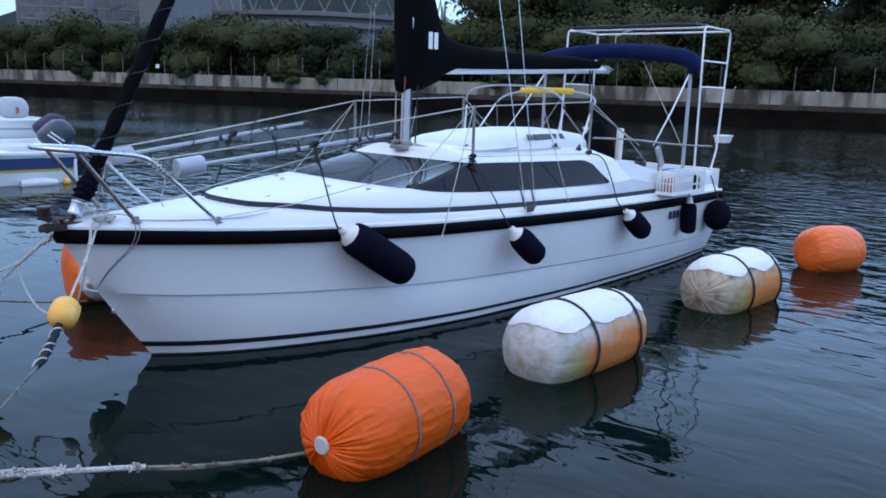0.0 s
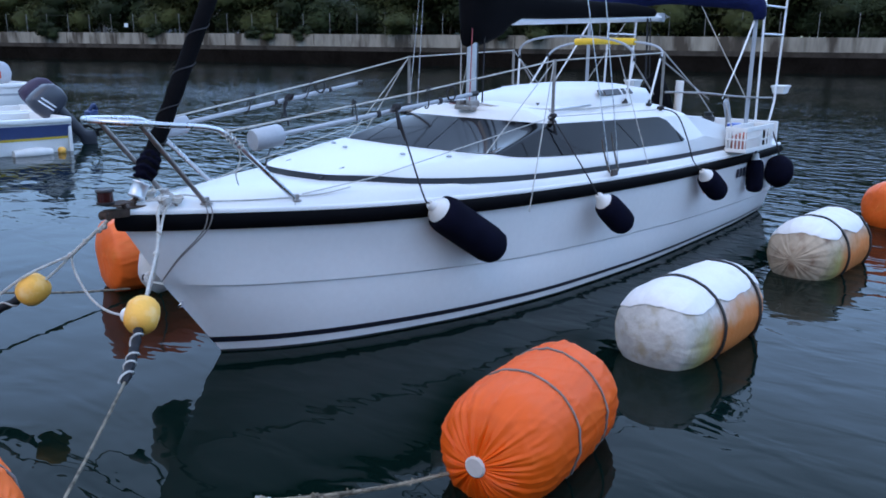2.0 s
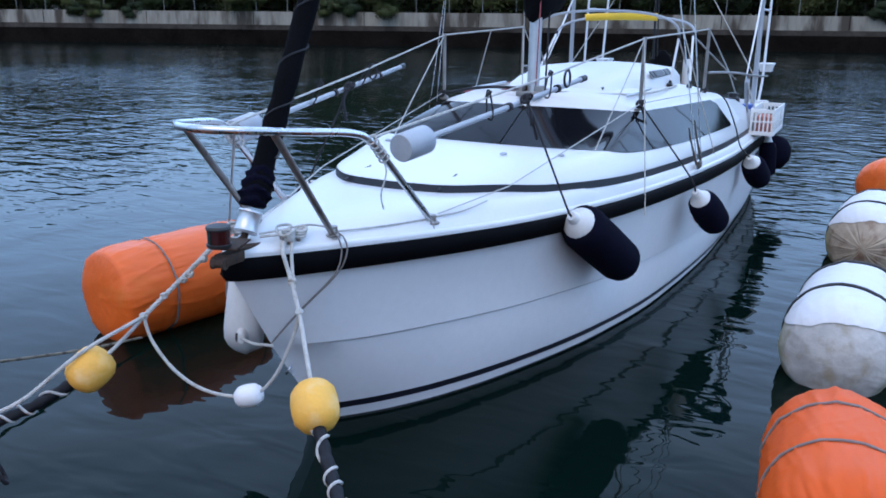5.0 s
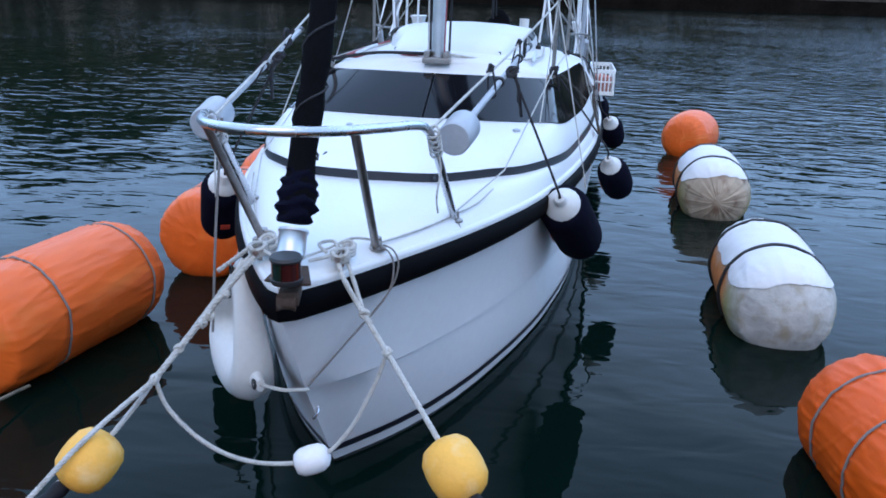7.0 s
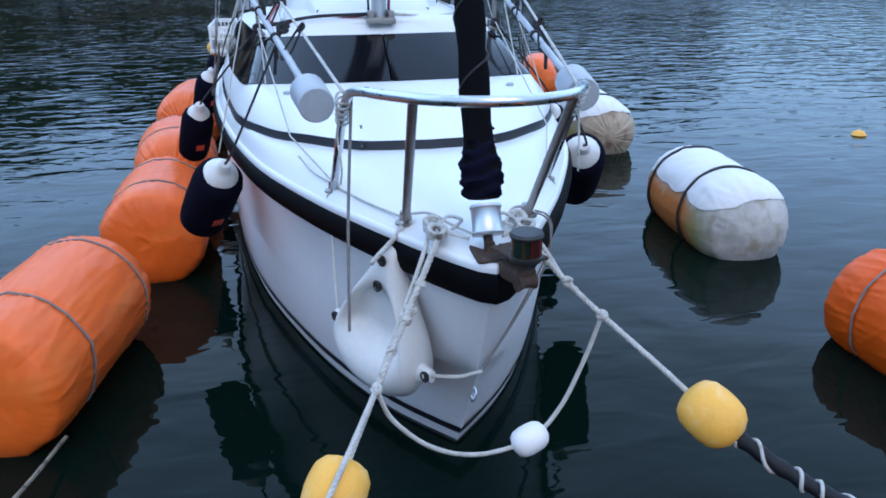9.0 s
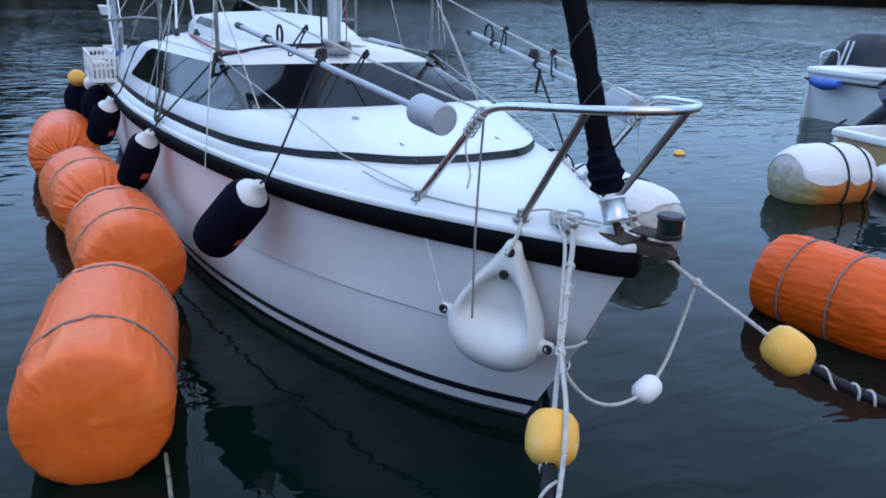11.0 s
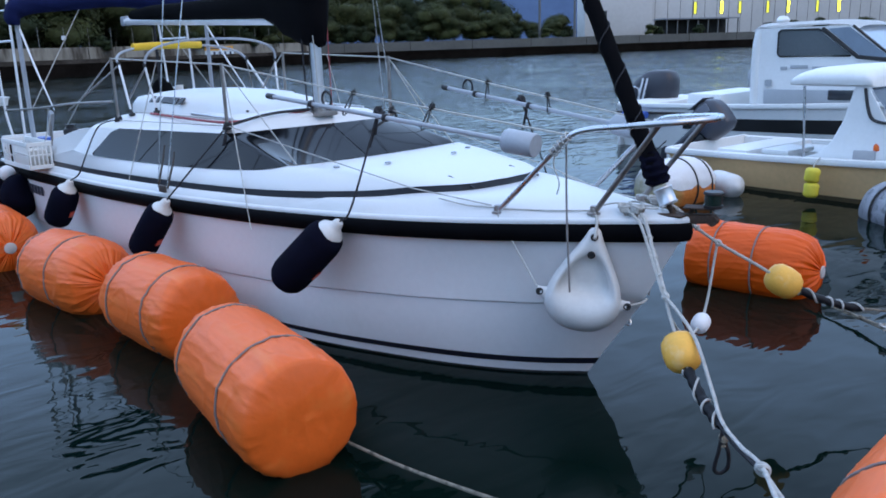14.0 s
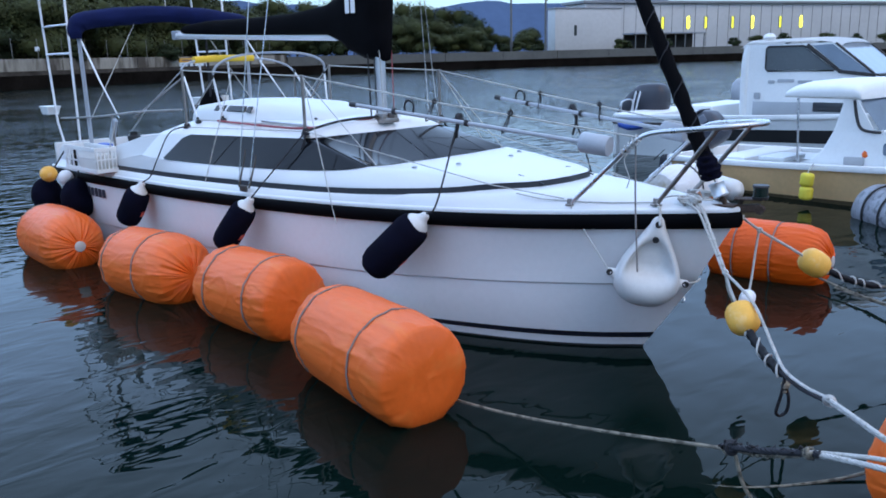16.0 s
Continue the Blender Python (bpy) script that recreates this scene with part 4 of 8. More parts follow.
def build_rig():
    # mast step, mast, boom
    bm = bmesh.new()
    box(bm, (0.17, 0.20, 0.035), pose(0, 2.40, 1.365), 0.008)
    box(bm, (0.035, 0.10, 0.05), pose(0.06, 2.36, 1.395), 0.005)
    box(bm, (0.035, 0.10, 0.05), pose(-0.06, 2.36, 1.395), 0.005)
    part("mast_step", bm, M["rusty"], boat)
    bm = bmesh.new()
    tube(bm, [(0, 2.40, 1.375), (0, 2.52, 8.6)], 0.042, 20, flat=0.85)
    mast = part("mast", bm, M["alu"], boat, "silver aluminium mast")
    bm = bmesh.new()
    tube(bm, [(0, 2.434, 1.40), (0, 2.554, 8.5)], 0.029, 10)
    part("sail_track", bm, M["black"], mast)
    bm = bmesh.new()
    tube(bm, [(0.0, 2.56, 2.02), (0.0, 5.62, 2.135)], 0.036, 12, flat=1.3)
    boom = part("boom", bm, M["whitepaint"], boat, "white boom")
    bm = bmesh.new()
    box(bm, (0.07, 0.14, 0.09), pose(0, 5.66, 2.14), 0.015)
    tube(bm, [(0.02, 5.70, 2.17), (0.05, 5.78, 2.15), (0.02, 5.70, 2.12)], 0.008, 6)
    part("boom_end", bm, M["greyplastic"], boom)
    # sail cover: a black bag on the boom that climbs the mast
    bm = bmesh.new()
    rows = []
    for y, zlo, zhi, w in ((2.28, 1.84, 3.30, 0.03), (2.34, 1.825, 3.28, 0.10), (2.46, 1.83, 3.1, 0.125), (2.60, 1.86, 2.86, 0.12), (2.72, 1.90, 2.52, 0.115), (2.80, 1.97, 2.36, 0.11), (3.0, 2.045, 2.29, 0.105),
                          (3.5, 2.06, 2.25, 0.095), (4.2, 2.085, 2.245, 0.085), (5.0, 2.115, 2.255, 0.07), (5.45, 2.13, 2.23, 0.05), (5.55, 2.15, 2.20, 0.02)):
        ring = []
        for k in range(16):
            a = 2 * math.pi * k / 16
            q = math.sin(a)
            wob = 1 + 0.14 * noise.noise(Vector((y * 3, k * 0.7, 1)))
            ring.append(Vector((w * math.copysign(abs(math.cos(a)) ** 0.6, math.cos(a)) * wob, y + 0.012 * noise.noise(Vector((k, y, 4))), (zlo + zhi) / 2 + (zhi - zlo) / 2 * q * (1 + 0.05 * noise.noise(Vector((y * 4, k, 2)))))))
        rows.append(ring)
    g = loft(bm, rows, closed=True)
    bm.faces.new(g[0])
    bm.faces.new(g[-1])
    cover = part("sail_cover", bm, M["blackcloth"], boat, "black canvas sail cover on boom and mast", angle=60)
    # a white plain patch on either side of the cover, where a maker's mark stands
    for s in (1, -1):
        for dy, dz, sy, sz in ((-0.035, 0, 0.05, 0.14), (0.035, 0, 0.05, 0.14)):
            bm = bmesh.new()
            box(bm, (0.006, sy, sz), pose(s * 0.124, 2.60 + dy, 2.27 + dz, 0, 0, 0), 0.002, 1)
            part("mark", bm, M["white"], cover, "plain white mark")
    bm = bmesh.new()
    box(bm, (0.006, 0.02, 0.09), pose(0.105, 2.37, 2.40), 0.002, 1)
    part("tag", bm, M["white"], cover)
    # furled foresail in a black sleeve
    f0, f1 = Vector((-0.004, -0.438, 1.14)), Vector((0.10, 2.36, 6.75))
    path, rad = [], []
    for k in range(90):
        t = k / 89
        p = f0.lerp(f1, t)
        path.append(p + Vector((0.004 * noise.noise(Vector((t * 40, 0, 0))), 0.004 * noise.noise(Vector((0, t * 40, 3))), 0)))
        base = 0.0445 - 0.014 * t
        if t < 0.022:
            base = 0.048 + 0.010 * math.sin(k * 2.1)
        rad.append(base * (1 + 0.04 * math.sin(k * 1.9) + 0.07 * noise.noise(Vector((k * 0.9, 5, 1)))))
    bm = bmesh.new()
    tube(bm, path, rad, 14)
    sleeve = part("furled_sail", bm, M["blackcloth"], boat, "furled foresail in a black sleeve", angle=60)
    bm = bmesh.new()
    line = []
    for k in range(160):
        t = 0.03 + 0.5 * k / 159
        p = f0.lerp(f1, t)
        a = k * 0.55
        q = 0.047 - 0.014 * t
        line.append(p + Vector((q * math.cos(a), q * 0.9 * math.sin(a), -q * 0.43 * math.sin(a))))
    tube(bm, line, 0.004, 5)
    part("lacing", bm, M["blackrope"], sleeve)
    bm = bmesh.new()
    rows = []
    for k in range(19):
        f = k / 18
        c = f0.lerp(f1, -0.002 + 0.026 * f)
        ring = []
        for j in range(28):
            a = 2 * math.pi * j / 28
            q = 0.044 + 0.016 * math.sin(math.pi * min(1, f * 1.15)) ** 0.7 + 0.010 * noise.noise(Vector((math.cos(a) * 2, math.sin(a) * 2, f * 9))) + 0.006 * math.sin(f * 24 + 2 * math.sin(a * 2))
            ring.append(c + Vector((q * math.cos(a), q * 0.92 * math.sin(a), -0.4 * q * math.sin(a))))
        rows.append(ring)
    g = loft(bm, rows, closed=True)
    bm.faces.new(g[0])
    bm.faces.new(g[-1])
    part("sleeve_foot", bm, M["navyfelt"], sleeve, "bunched navy cloth at the sleeve foot", angle=60)
    bm = bmesh.new()
    lathe(bm, [(0.044, 0), (0.047, 0.008), (0.043, 0.014), (0.043, 0.074), (0.047, 0.08), (0.044, 0.088)], 20, along((0, -0.495, 1.035), (0, -0.44, 1.145)))
    drum = part("furling_drum", bm, M["alu"], boat, "silver furling drum")
    bm = bmesh.new()
    tube(bm, [(0, -0.53, 0.98), (0, -0.49, 1.04)], 0.014, 8)
    box(bm, (0.03, 0.018, 0.05), pose(0, -0.515, 1.0), 0.004, 1)
    part("stem_toggle", bm, M["rustbrown"], drum)
    # standing rigging
    for s in (1, -1):
        for y, top, x1 in ((2.78, 6.2, 0.10), (2.92, 8.4, 0.14)):
            bm = bmesh.new()
            tube(bm, [(s * 1.045, y, 0.93), (s * x1, 2.50, top)], 0.004, 6)
            part("shroud", bm, M["steel"], boat, "steel wire shroud")
        bm = bmesh.new()
        tube(bm, [(s * 1.047, 2.78, 0.91), (s * 0.99, 2.76, 1.10), (s * 0.98, 2.755, 1.16)], [0.009, 0.007, 0.005], 6)
        tube(bm, [(s * 1.047, 2.92, 0.91), (s * 1.0, 2.89, 1.12), (s * 0.985, 2.885, 1.2)], [0.009, 0.007, 0.005], 6)
        box(bm, (0.02, 0.09, 0.05), pose(s * 1.05, 2.85, 0.905), 0.004, 1)
        part("chainplate", bm, M["darksteel"], boat, "weathered steel chainplate with turnbuckles")
    # halyards at the mast
    for pts, m, r in (([(0.05, 2.32, 1.40), (0.07, 2.36, 3.4), (0.06, 2.45, 8.2)], "redrope", 0.0045), ([(-0.05, 2.33, 1.40), (-0.075, 2.38, 3.4), (-0.05, 2.45, 8.2)], "rope", 0.0045),
                      ([(0.06, 2.47, 1.40), (0.085, 2.50, 3.4)], "blackrope", 0.007), ([(-0.06, 2.47, 1.40), (-0.085, 2.50, 3.4)], "blackrope", 0.007)):
        bm = bmesh.new()
        tube(bm, pts, r, 6, per=6)
        part("halyard", bm, M[m], boat)


build_rig()


def build_rails():
    # pulpit: one bent top rail and two legs a side
    R = 0.0145
    rail = [(0.40, 0.262, 0.97), (0.376, -0.06, 1.275), (0.363, -0.16, 1.37), (0.342, -0.25, 1.412), (0.275, -0.45, 1.435), (0.17, -0.64, 1.452), (0, -0.72, 1.458)]
    rail = rail + [(-x, y, z) for x, y, z in rail[-2::-1]]
    bm = bmesh.new()
    tube(bm, rail, R, 10, per=7)
    pulpit = part("pulpit", bm, M["steel"], boat, "stainless bow pulpit rail")
    for s in (1, -1):
        bm = bmesh.new()
        tube(bm, [(s * 0.197, -0.197, 0.985), (s * 0.215, -0.56, 1.440)], R * 0.95, 10)
        part("leg", bm, M["rusty"], pulpit, "tarnished leg")
        for x, y, z in ((0.40, 0.262, 0.967), (0.197, -0.197, 0.987)):
            bm = bmesh.new()
            lathe(bm, [(0.034, 0), (0.034, 0.006), (0.020, 0.012), (0.018, 0.04), (0.0, 0.04)], 14, pose(s * x, y, z - 0.004))
            part("foot", bm, M["rusty"], pulpit)
    # stanchions and lifelines
    for s in (1, -1):
        for x, y, z0, z1 in ((0.715, 2.47, 1.305, 1.745), (0.80, 4.12, 1.275, 1.80)):
            bm = bmesh.new()
            tube(bm, [(s * x, y, z0 - 0.02), (s * x, y, z1)], 0.0125, 8)
            lathe(bm, [(0.035, 0), (0.035, 0.01), (0.018, 0.03)], 12, pose(s * x, y, z0 - 0.02))
            part("stanchion", bm, M["rusty"], boat, "tarnished steel stanchion")
        for pts in ([(s * 0.362, -0.17, 1.385), (s * 0.55, 1.2, 1.555), (s * 0.715, 2.47, 1.735), (s * 0.80, 4.12, 1.79), (s * 0.88, 4.7, 1.45), (s * 0.93, 5.05, 1.18)],
                    ):
            bm = bmesh.new()
            tube(bm, pts, 0.0055, 6)
            part("lifeline", bm, M["rope"], boat, "thin white rope lifeline")
        # diagonal stay of the lifeline, down to the side deck
        bm = bmesh.new()
        tube(bm, [(s * 0.715, 2.47, 1.735), (s * 0.67, 1.70, 1.11)], 0.0036, 6)
        part("lifeline", bm, M["rope"], boat, "thin white rope lifeline")
        bm = bmesh.new()
        tube(bm, [(s * 0.41, 0.30, 1.0), (s * 0.55, 0.76, 1.06), (s * 0.72, 2.46, 1.33), (s * 0.80, 4.12, 1.30)], 0.0035, 6)
        part("jackline", bm, M["rope"], boat, "thin line along the cabin side")
    # two hinged hoops over the hatch; the after one carries a yellow foam sleeve
    for foot, joint, top in (((0.575, 3.88, 1.365), (0.605, 3.945, 1.735), (3.88, 1.925)), ((0.68, 4.13, 1.345), (0.61, 4.45, 1.735), (4.64, 1.888))):
        arc = []
        for k in range(49):
            a = math.pi * k / 48
            c, q = math.cos(a), math.sin(a) ** 0.75
            arc.append((-joint[0] * math.copysign(abs(c) ** 0.8, c), joint[1] + (top[0] - joint[1]) * q, joint[2] + (top[1] - joint[2]) * q))
        bm = bmesh.new()
        tube(bm, arc, 0.0105, 8)
        hoop = part("canopy_hoop", bm, M["greyplastic"], boat, "pale tubular canopy hoop")
        for s in (1, -1):
            j, f = Vector((s * joint[0], joint[1], joint[2])), Vector((s * foot[0], foot[1], foot[2]))
            bm = bmesh.new()
            tube(bm, [j, f], 0.0095, 8)
            part("leg", bm, M["whitepaint"], hoop, "white straight leg")
            bm = bmesh.new()
            tube(bm, [j + Vector((0, 0, 0.025)), j - Vector((0, 0, 0.025))], 0.0135, 8)
            part("hinge", bm, M["black"], hoop)
            bm = bmesh.new()
            box(bm, (0.04, 0.05, 0.03), pose(f.x, f.y, f.z - 0.008), 0.006, 1)
            tube(bm, [f, f.lerp(j, 0.07)], 0.013, 8)
            part("foot", bm, M["black"], hoop)
        if top[0] > 4:
            bm = bmesh.new()
            tube(bm, [(-0.40, 4.628, 1.878), (-0.1, 4.642, 1.888), (0.25, 4.635, 1.884)], 0.032, 12, per=5)
            part("foam_sleeve", bm, M["yellowfoam"], hoop, "yellow foam sleeve on the hoop")
    for s in (1, -1):
        for a, b in (((0.605, 3.95, 1.70), (0.64, 4.30, 1.42)), ((0.61, 4.46, 1.73), (0.92, 4.90, 1.36))):
            bm = bmesh.new()
            tube(bm, [(s * a[0], a[1], a[2]), (s * b[0], b[1], b[2])], 0.007, 8)
            part("canopy_strut", bm, M["rusty"], boat, "thin tarnished canopy strut")
    # stern frame: tall tubular arch with rungs, bimini uprights, stern rails
    for s in (1, -1):
        fy, ay = (6.22, 6.95)
        bm = bmesh.new()
        tube(bm, [(s * 0.93, fy, 1.0), (s * 0.90, fy + 0.02, 2.60), (s * 0.90, fy + 0.04, 2.635), (s * 0.90, fy + 0.08, 2.645), (s * 0.90, ay - 0.05, 2.64), (s * 0.90, ay, 2.61), (s * 0.90, ay - 0.02, 2.2), (s * 0.91, ay - 0.12, 1.25), (s * 0.90, ay - 0.22, 1.0)], 0.0125, 8)
        arch = part("stern_arch", bm, M["whitepaint"], boat, "tall white tubular stern frame")
        for z in (1.98, 2.27):
            bm = bmesh.new()
            tube(bm, [(s * 0.905, fy + 0.015, z), (s * 0.90, ay - 0.03, z)], 0.011, 8)
            part("rung", bm, M["whitepaint"], arch)
        bm = bmesh.new()
        tube(bm, [(s * 0.955, 5.86, 1.0), (s * 0.955, 5.86, 2.13)], 0.022, 4)
        part("bimini_upright", bm, M["greyplastic"], boat, "grey square bimini post")
        bm = bmesh.new()
        tube(bm, [(s * 0.945, 5.86, 2.12), (s * 0.965, 5.47, 1.72), (s * 0.98, 5.08, 1.36)], [0.010, 0.009, 0.005], 6)
        part("brace", bm, M["whitepaint"], boat, "pale slanting webbing strap")
        for a, b in (((0.35, 5.85, 2.30), (0.97, 5.76, 1.33)), ):
            bm = bmesh.new()
            tube(bm, [(s * a[0], a[1], a[2]), (s * b[0], b[1], b[2])], 0.005, 6)
            part("strap", bm, M["rope"], boat, "pale webbing strap")
        bm = bmesh.new()
        tube(bm, [(s * 0.815, 4.16, 1.45), (s * 0.92, 4.75, 1.425), (s * 0.99, 5.2, 1.385), (s * 1.0, 5.8, 1.345), (s * 0.99, 6.5, 1.31)], 0.0095, 8, per=5)
        part("stern_rail", bm, M["rusty"], boat, "steel cockpit guard rail")
        bm = bmesh.new()
        tube(bm, [(s * 1.0, 5.2, 0.98), (s * 0.992, 5.2, 1.385)], 0.011, 8)
        part("stern_rail_post", bm, M["rusty"], boat)
        bm = bmesh.new()
        box(bm, (0.04, 0.07, 0.24), pose(s * 0.98, 5.24, 1.24, 32, 0, 0), 0.012)
        part("winch_case", bm, M["greyplastic"], boat, "grey holder clamped to the rail")
        bm = bmesh.new()
        lathe(bm, [(0.0, 0), (0.055, 0), (0.062, 0.02), (0.06, 0.05), (0.035, 0.06), (0.035, 0.085), (0.05, 0.095), (0.0, 0.10)], 16, pose(s * 0.9, 4.98, 1.14))
        part("winch", bm, M["black"], boat)
    bm = bmesh.new()
    for y in (6.27, 6.93):
        tube(bm, [(-0.90, y, 2.635), (0.90, y, 2.635)], 0.0115, 8)
    part("arch_crossbar", bm, M["whitepaint"], boat, "white crossbar of the stern frame")
    for y in (6.32, 6.62):
        bm = bmesh.new()
        box(bm, (1.60, 0.26, 0.03), pose(0, y + 0.05, 2.675), 0.008)
        part("roof_panel", bm, M["black"], boat, "flat dark panel on the stern frame")
    # bimini, furled into an arched roll between its two posts
    spine = spline([(-0.985, 5.86, 2.115), (-0.975, 5.86, 2.21), (-0.88, 5.86, 2.285), (-0.5, 5.86, 2.335), (0, 5.86, 2.365), (0.5, 5.86, 2.335), (0.88, 5.86, 2.285), (0.975, 5.86, 2.21), (0.985, 5.86, 2.115)], 9)
    bm = bmesh.new()
    rows = []
    for k, (q, (t, u, v)) in enumerate(zip(spine, frames_along(spine))):
        f = k / (len(spine) - 1)
        thick = 0.088 * (0.55 + 0.45 * min(1.0, 5 * min(f, 1 - f))) * (1 + 0.12 * noise.noise(Vector((f * 9, 0, 3))))
        ring = []
        for n in range(20):
            a = 2 * math.pi * n / 20
            w = Vector((0, 1.35 * math.cos(a), 0)) + t.cross(Vector((0, 1, 0))).normalized() * math.sin(a)
            ring.append(q + w * thick * (1 + 0.10 * noise.noise(Vector((f * 16, math.cos(a) * 2, math.sin(a) * 2)))))
        rows.append(ring)
    g = loft(bm, rows, closed=True)
    bm.faces.new(g[0])
    bm.faces.new(g[-1])
    part("bimini", bm, M["navycloth"], boat, "navy canvas bimini furled into an arched roll", angle=70)
    bm = bmesh.new()
    tube(bm, [(0, 5.86, 2.44), (0, 5.86, 2.52), (0, 6.1, 2.60), (0, 6.27, 2.63)], 0.006, 6)
    part("tie", bm, M["rope"], boat)
    # wheel pedestal and clutter in the cockpit
    bm = bmesh.new()
    lathe(bm, [(0.21, 0), (0.23, 0.25), (0.21, 0.45), (0.15, 0.66), (0.085, 0.80), (0.03, 0.86), (0.0, 0.865)], 24, pose(0.15, 5.35, 0.72))
    for v in bm.verts:
        a = math.atan2(v.co.y - 5.35, v.co.x - 0.15)
        fold = 1 + (0.16 * math.sin(5 * a + 3 * v.co.z) + 0.10 * noise.noise(v.co * 6)) * min(1.0, (1.6 - v.co.z) / 0.4)
        v.co.x, v.co.y = 0.15 + (v.co.x - 0.15) * fold, 5.35 + (v.co.y - 5.35) * fold
    part("pedestal", bm, M["blackcloth"], boat, "helm pedestal under a draped black cover", angle=70)
    bm = bmesh.new()
    tube(bm, [(0.09, 5.25, 1.50), (0.08, 5.22, 2.12)], 0.011, 6)
    tube(bm, [(0.12, 5.28, 1.50), (0.10, 5.24, 2.12)], 0.007, 6)
    part("mainsheet", bm, M["blackrope"], boat, "dark tackle between boom and cockpit")
    bm = bmesh.new()
    tube(bm, [(0.37, 5.45, 1.12), (0.38, 5.45, 1.50)], 0.045, 10, flat=0.5)
    part("seat_back", bm, M["whiteplastic"], boat)


build_rails()


def build_bow():
    # navigation lamp on a bracket, stem plate, cleats
    LX, LY = 0.056, -0.695
    bm = bmesh.new()
    box(bm, (0.09, 0.15, 0.008), pose(0.055, -0.63, 1.03, 0, 0, 20), 0.002, 1)
    tube(bm, [(0.04, -0.58, 0.98), (0.05, -0.60, 1.03)], 0.012, 8)
    part("lamp_bracket", bm, M["rustbrown"], boat, "rusty lamp bracket")
    lamp = part("navigation_lamp", lathe(bmesh.new(), [(0.0, 0), (0.042, 0), (0.045, 0.006), (0.045, 0.014), (0.038, 0.016), (0.038, 0.018)], 18, pose(LX, LY, 1.035)), M["black"], boat, "round bow lamp with red and green halves")
    bm = bmesh.new()
    lathe(bm, [(0.044, 0.0), (0.046, 0.006), (0.042, 0.014), (0.0, 0.015)], 18, pose(LX, LY, 1.100))
    part("cap", bm, M["black"], lamp)
    for sgn, m in ((1, "redlens"), (-1, "greenlens")):
        bm = bmesh.new()
        pts = [(0.040 * math.cos(a), 0.040 * math.sin(a)) for a in np.linspace(-math.pi / 2, math.pi / 2, 9)]
        lo = [Vector((LX + sgn * (x + 0.001), LY + y, 1.050)) for x, y in pts]
        hi = [v + Vector((0, 0, 0.052)) for v in lo]
        loft(bm, [lo, hi], closed=True)
        part("lens", bm, M[m], lamp)
    bm = bmesh.new()
    box(bm, (0.10, 0.13, 0.010), pose(0, -0.525, 0.992, 0, 0, 0), 0.004, 1)
    part("stem_plate", bm, M["rustbrown"], boat, "rusty steel plate on the stem")
    bm = bmesh.new()
    box(bm, (0.060, 0.135, 0.045), pose(0.045, -0.635, 0.978, -6, 0, 14), 0.012, 2)
    lathe(bm, [(0.0, -0.026), (0.024, -0.026), (0.018, -0.008), (0.018, 0.008), (0.024, 0.026), (0.0, 0.026)], 14, pose(0.055, -0.70, 0.975, 0, 90, 14))
    part("bow_roller", bm, M["rustbrown"], boat, "rusty brown bow roller")
    for s in (1, -1):
        bm = bmesh.new()
        tube(bm, [(s * 0.13, -0.44, 1.02), (s * 0.135, -0.30, 1.025)], 0.010, 8)
        tube(bm, [(s * 0.132, -0.40, 0.985), (s * 0.132, -0.40, 1.02)], 0.009, 8)
        tube(bm, [(s * 0.132, -0.34, 0.985), (s * 0.132, -0.34, 1.02)], 0.009, 8)
        part("cleat", bm, M["rusty"], boat, "steel mooring cleat")
        bm = bmesh.new()
        tube(bm, [(s * 0.006, -0.255, 0.41), (s * 0.014, -0.285, 0.395), (s * 0.0, -0.29, 0.37), (s * 0.006, -0.24, 0.375)], 0.005, 6, per=4)
        if s == 1:
            part("bow_eye", bm, M["steel"], boat)
        else:
            bm.free()
    # the name near the stern, as plain bars
    for s in (1, -1):
        for k in range(5):
            bm = bmesh.new()
            y = 5.35 + 0.09 * k
            x = half_beam(y) - 0.02
            box(bm, (0.006, 0.055, 0.085), pose(s * (x + 0.004), y, 0.62, 0, 0, 0), 0.002, 1)
            part("name_bar", bm, M["lettering"], boat, "dark plain bar of the boat's name")


build_bow()

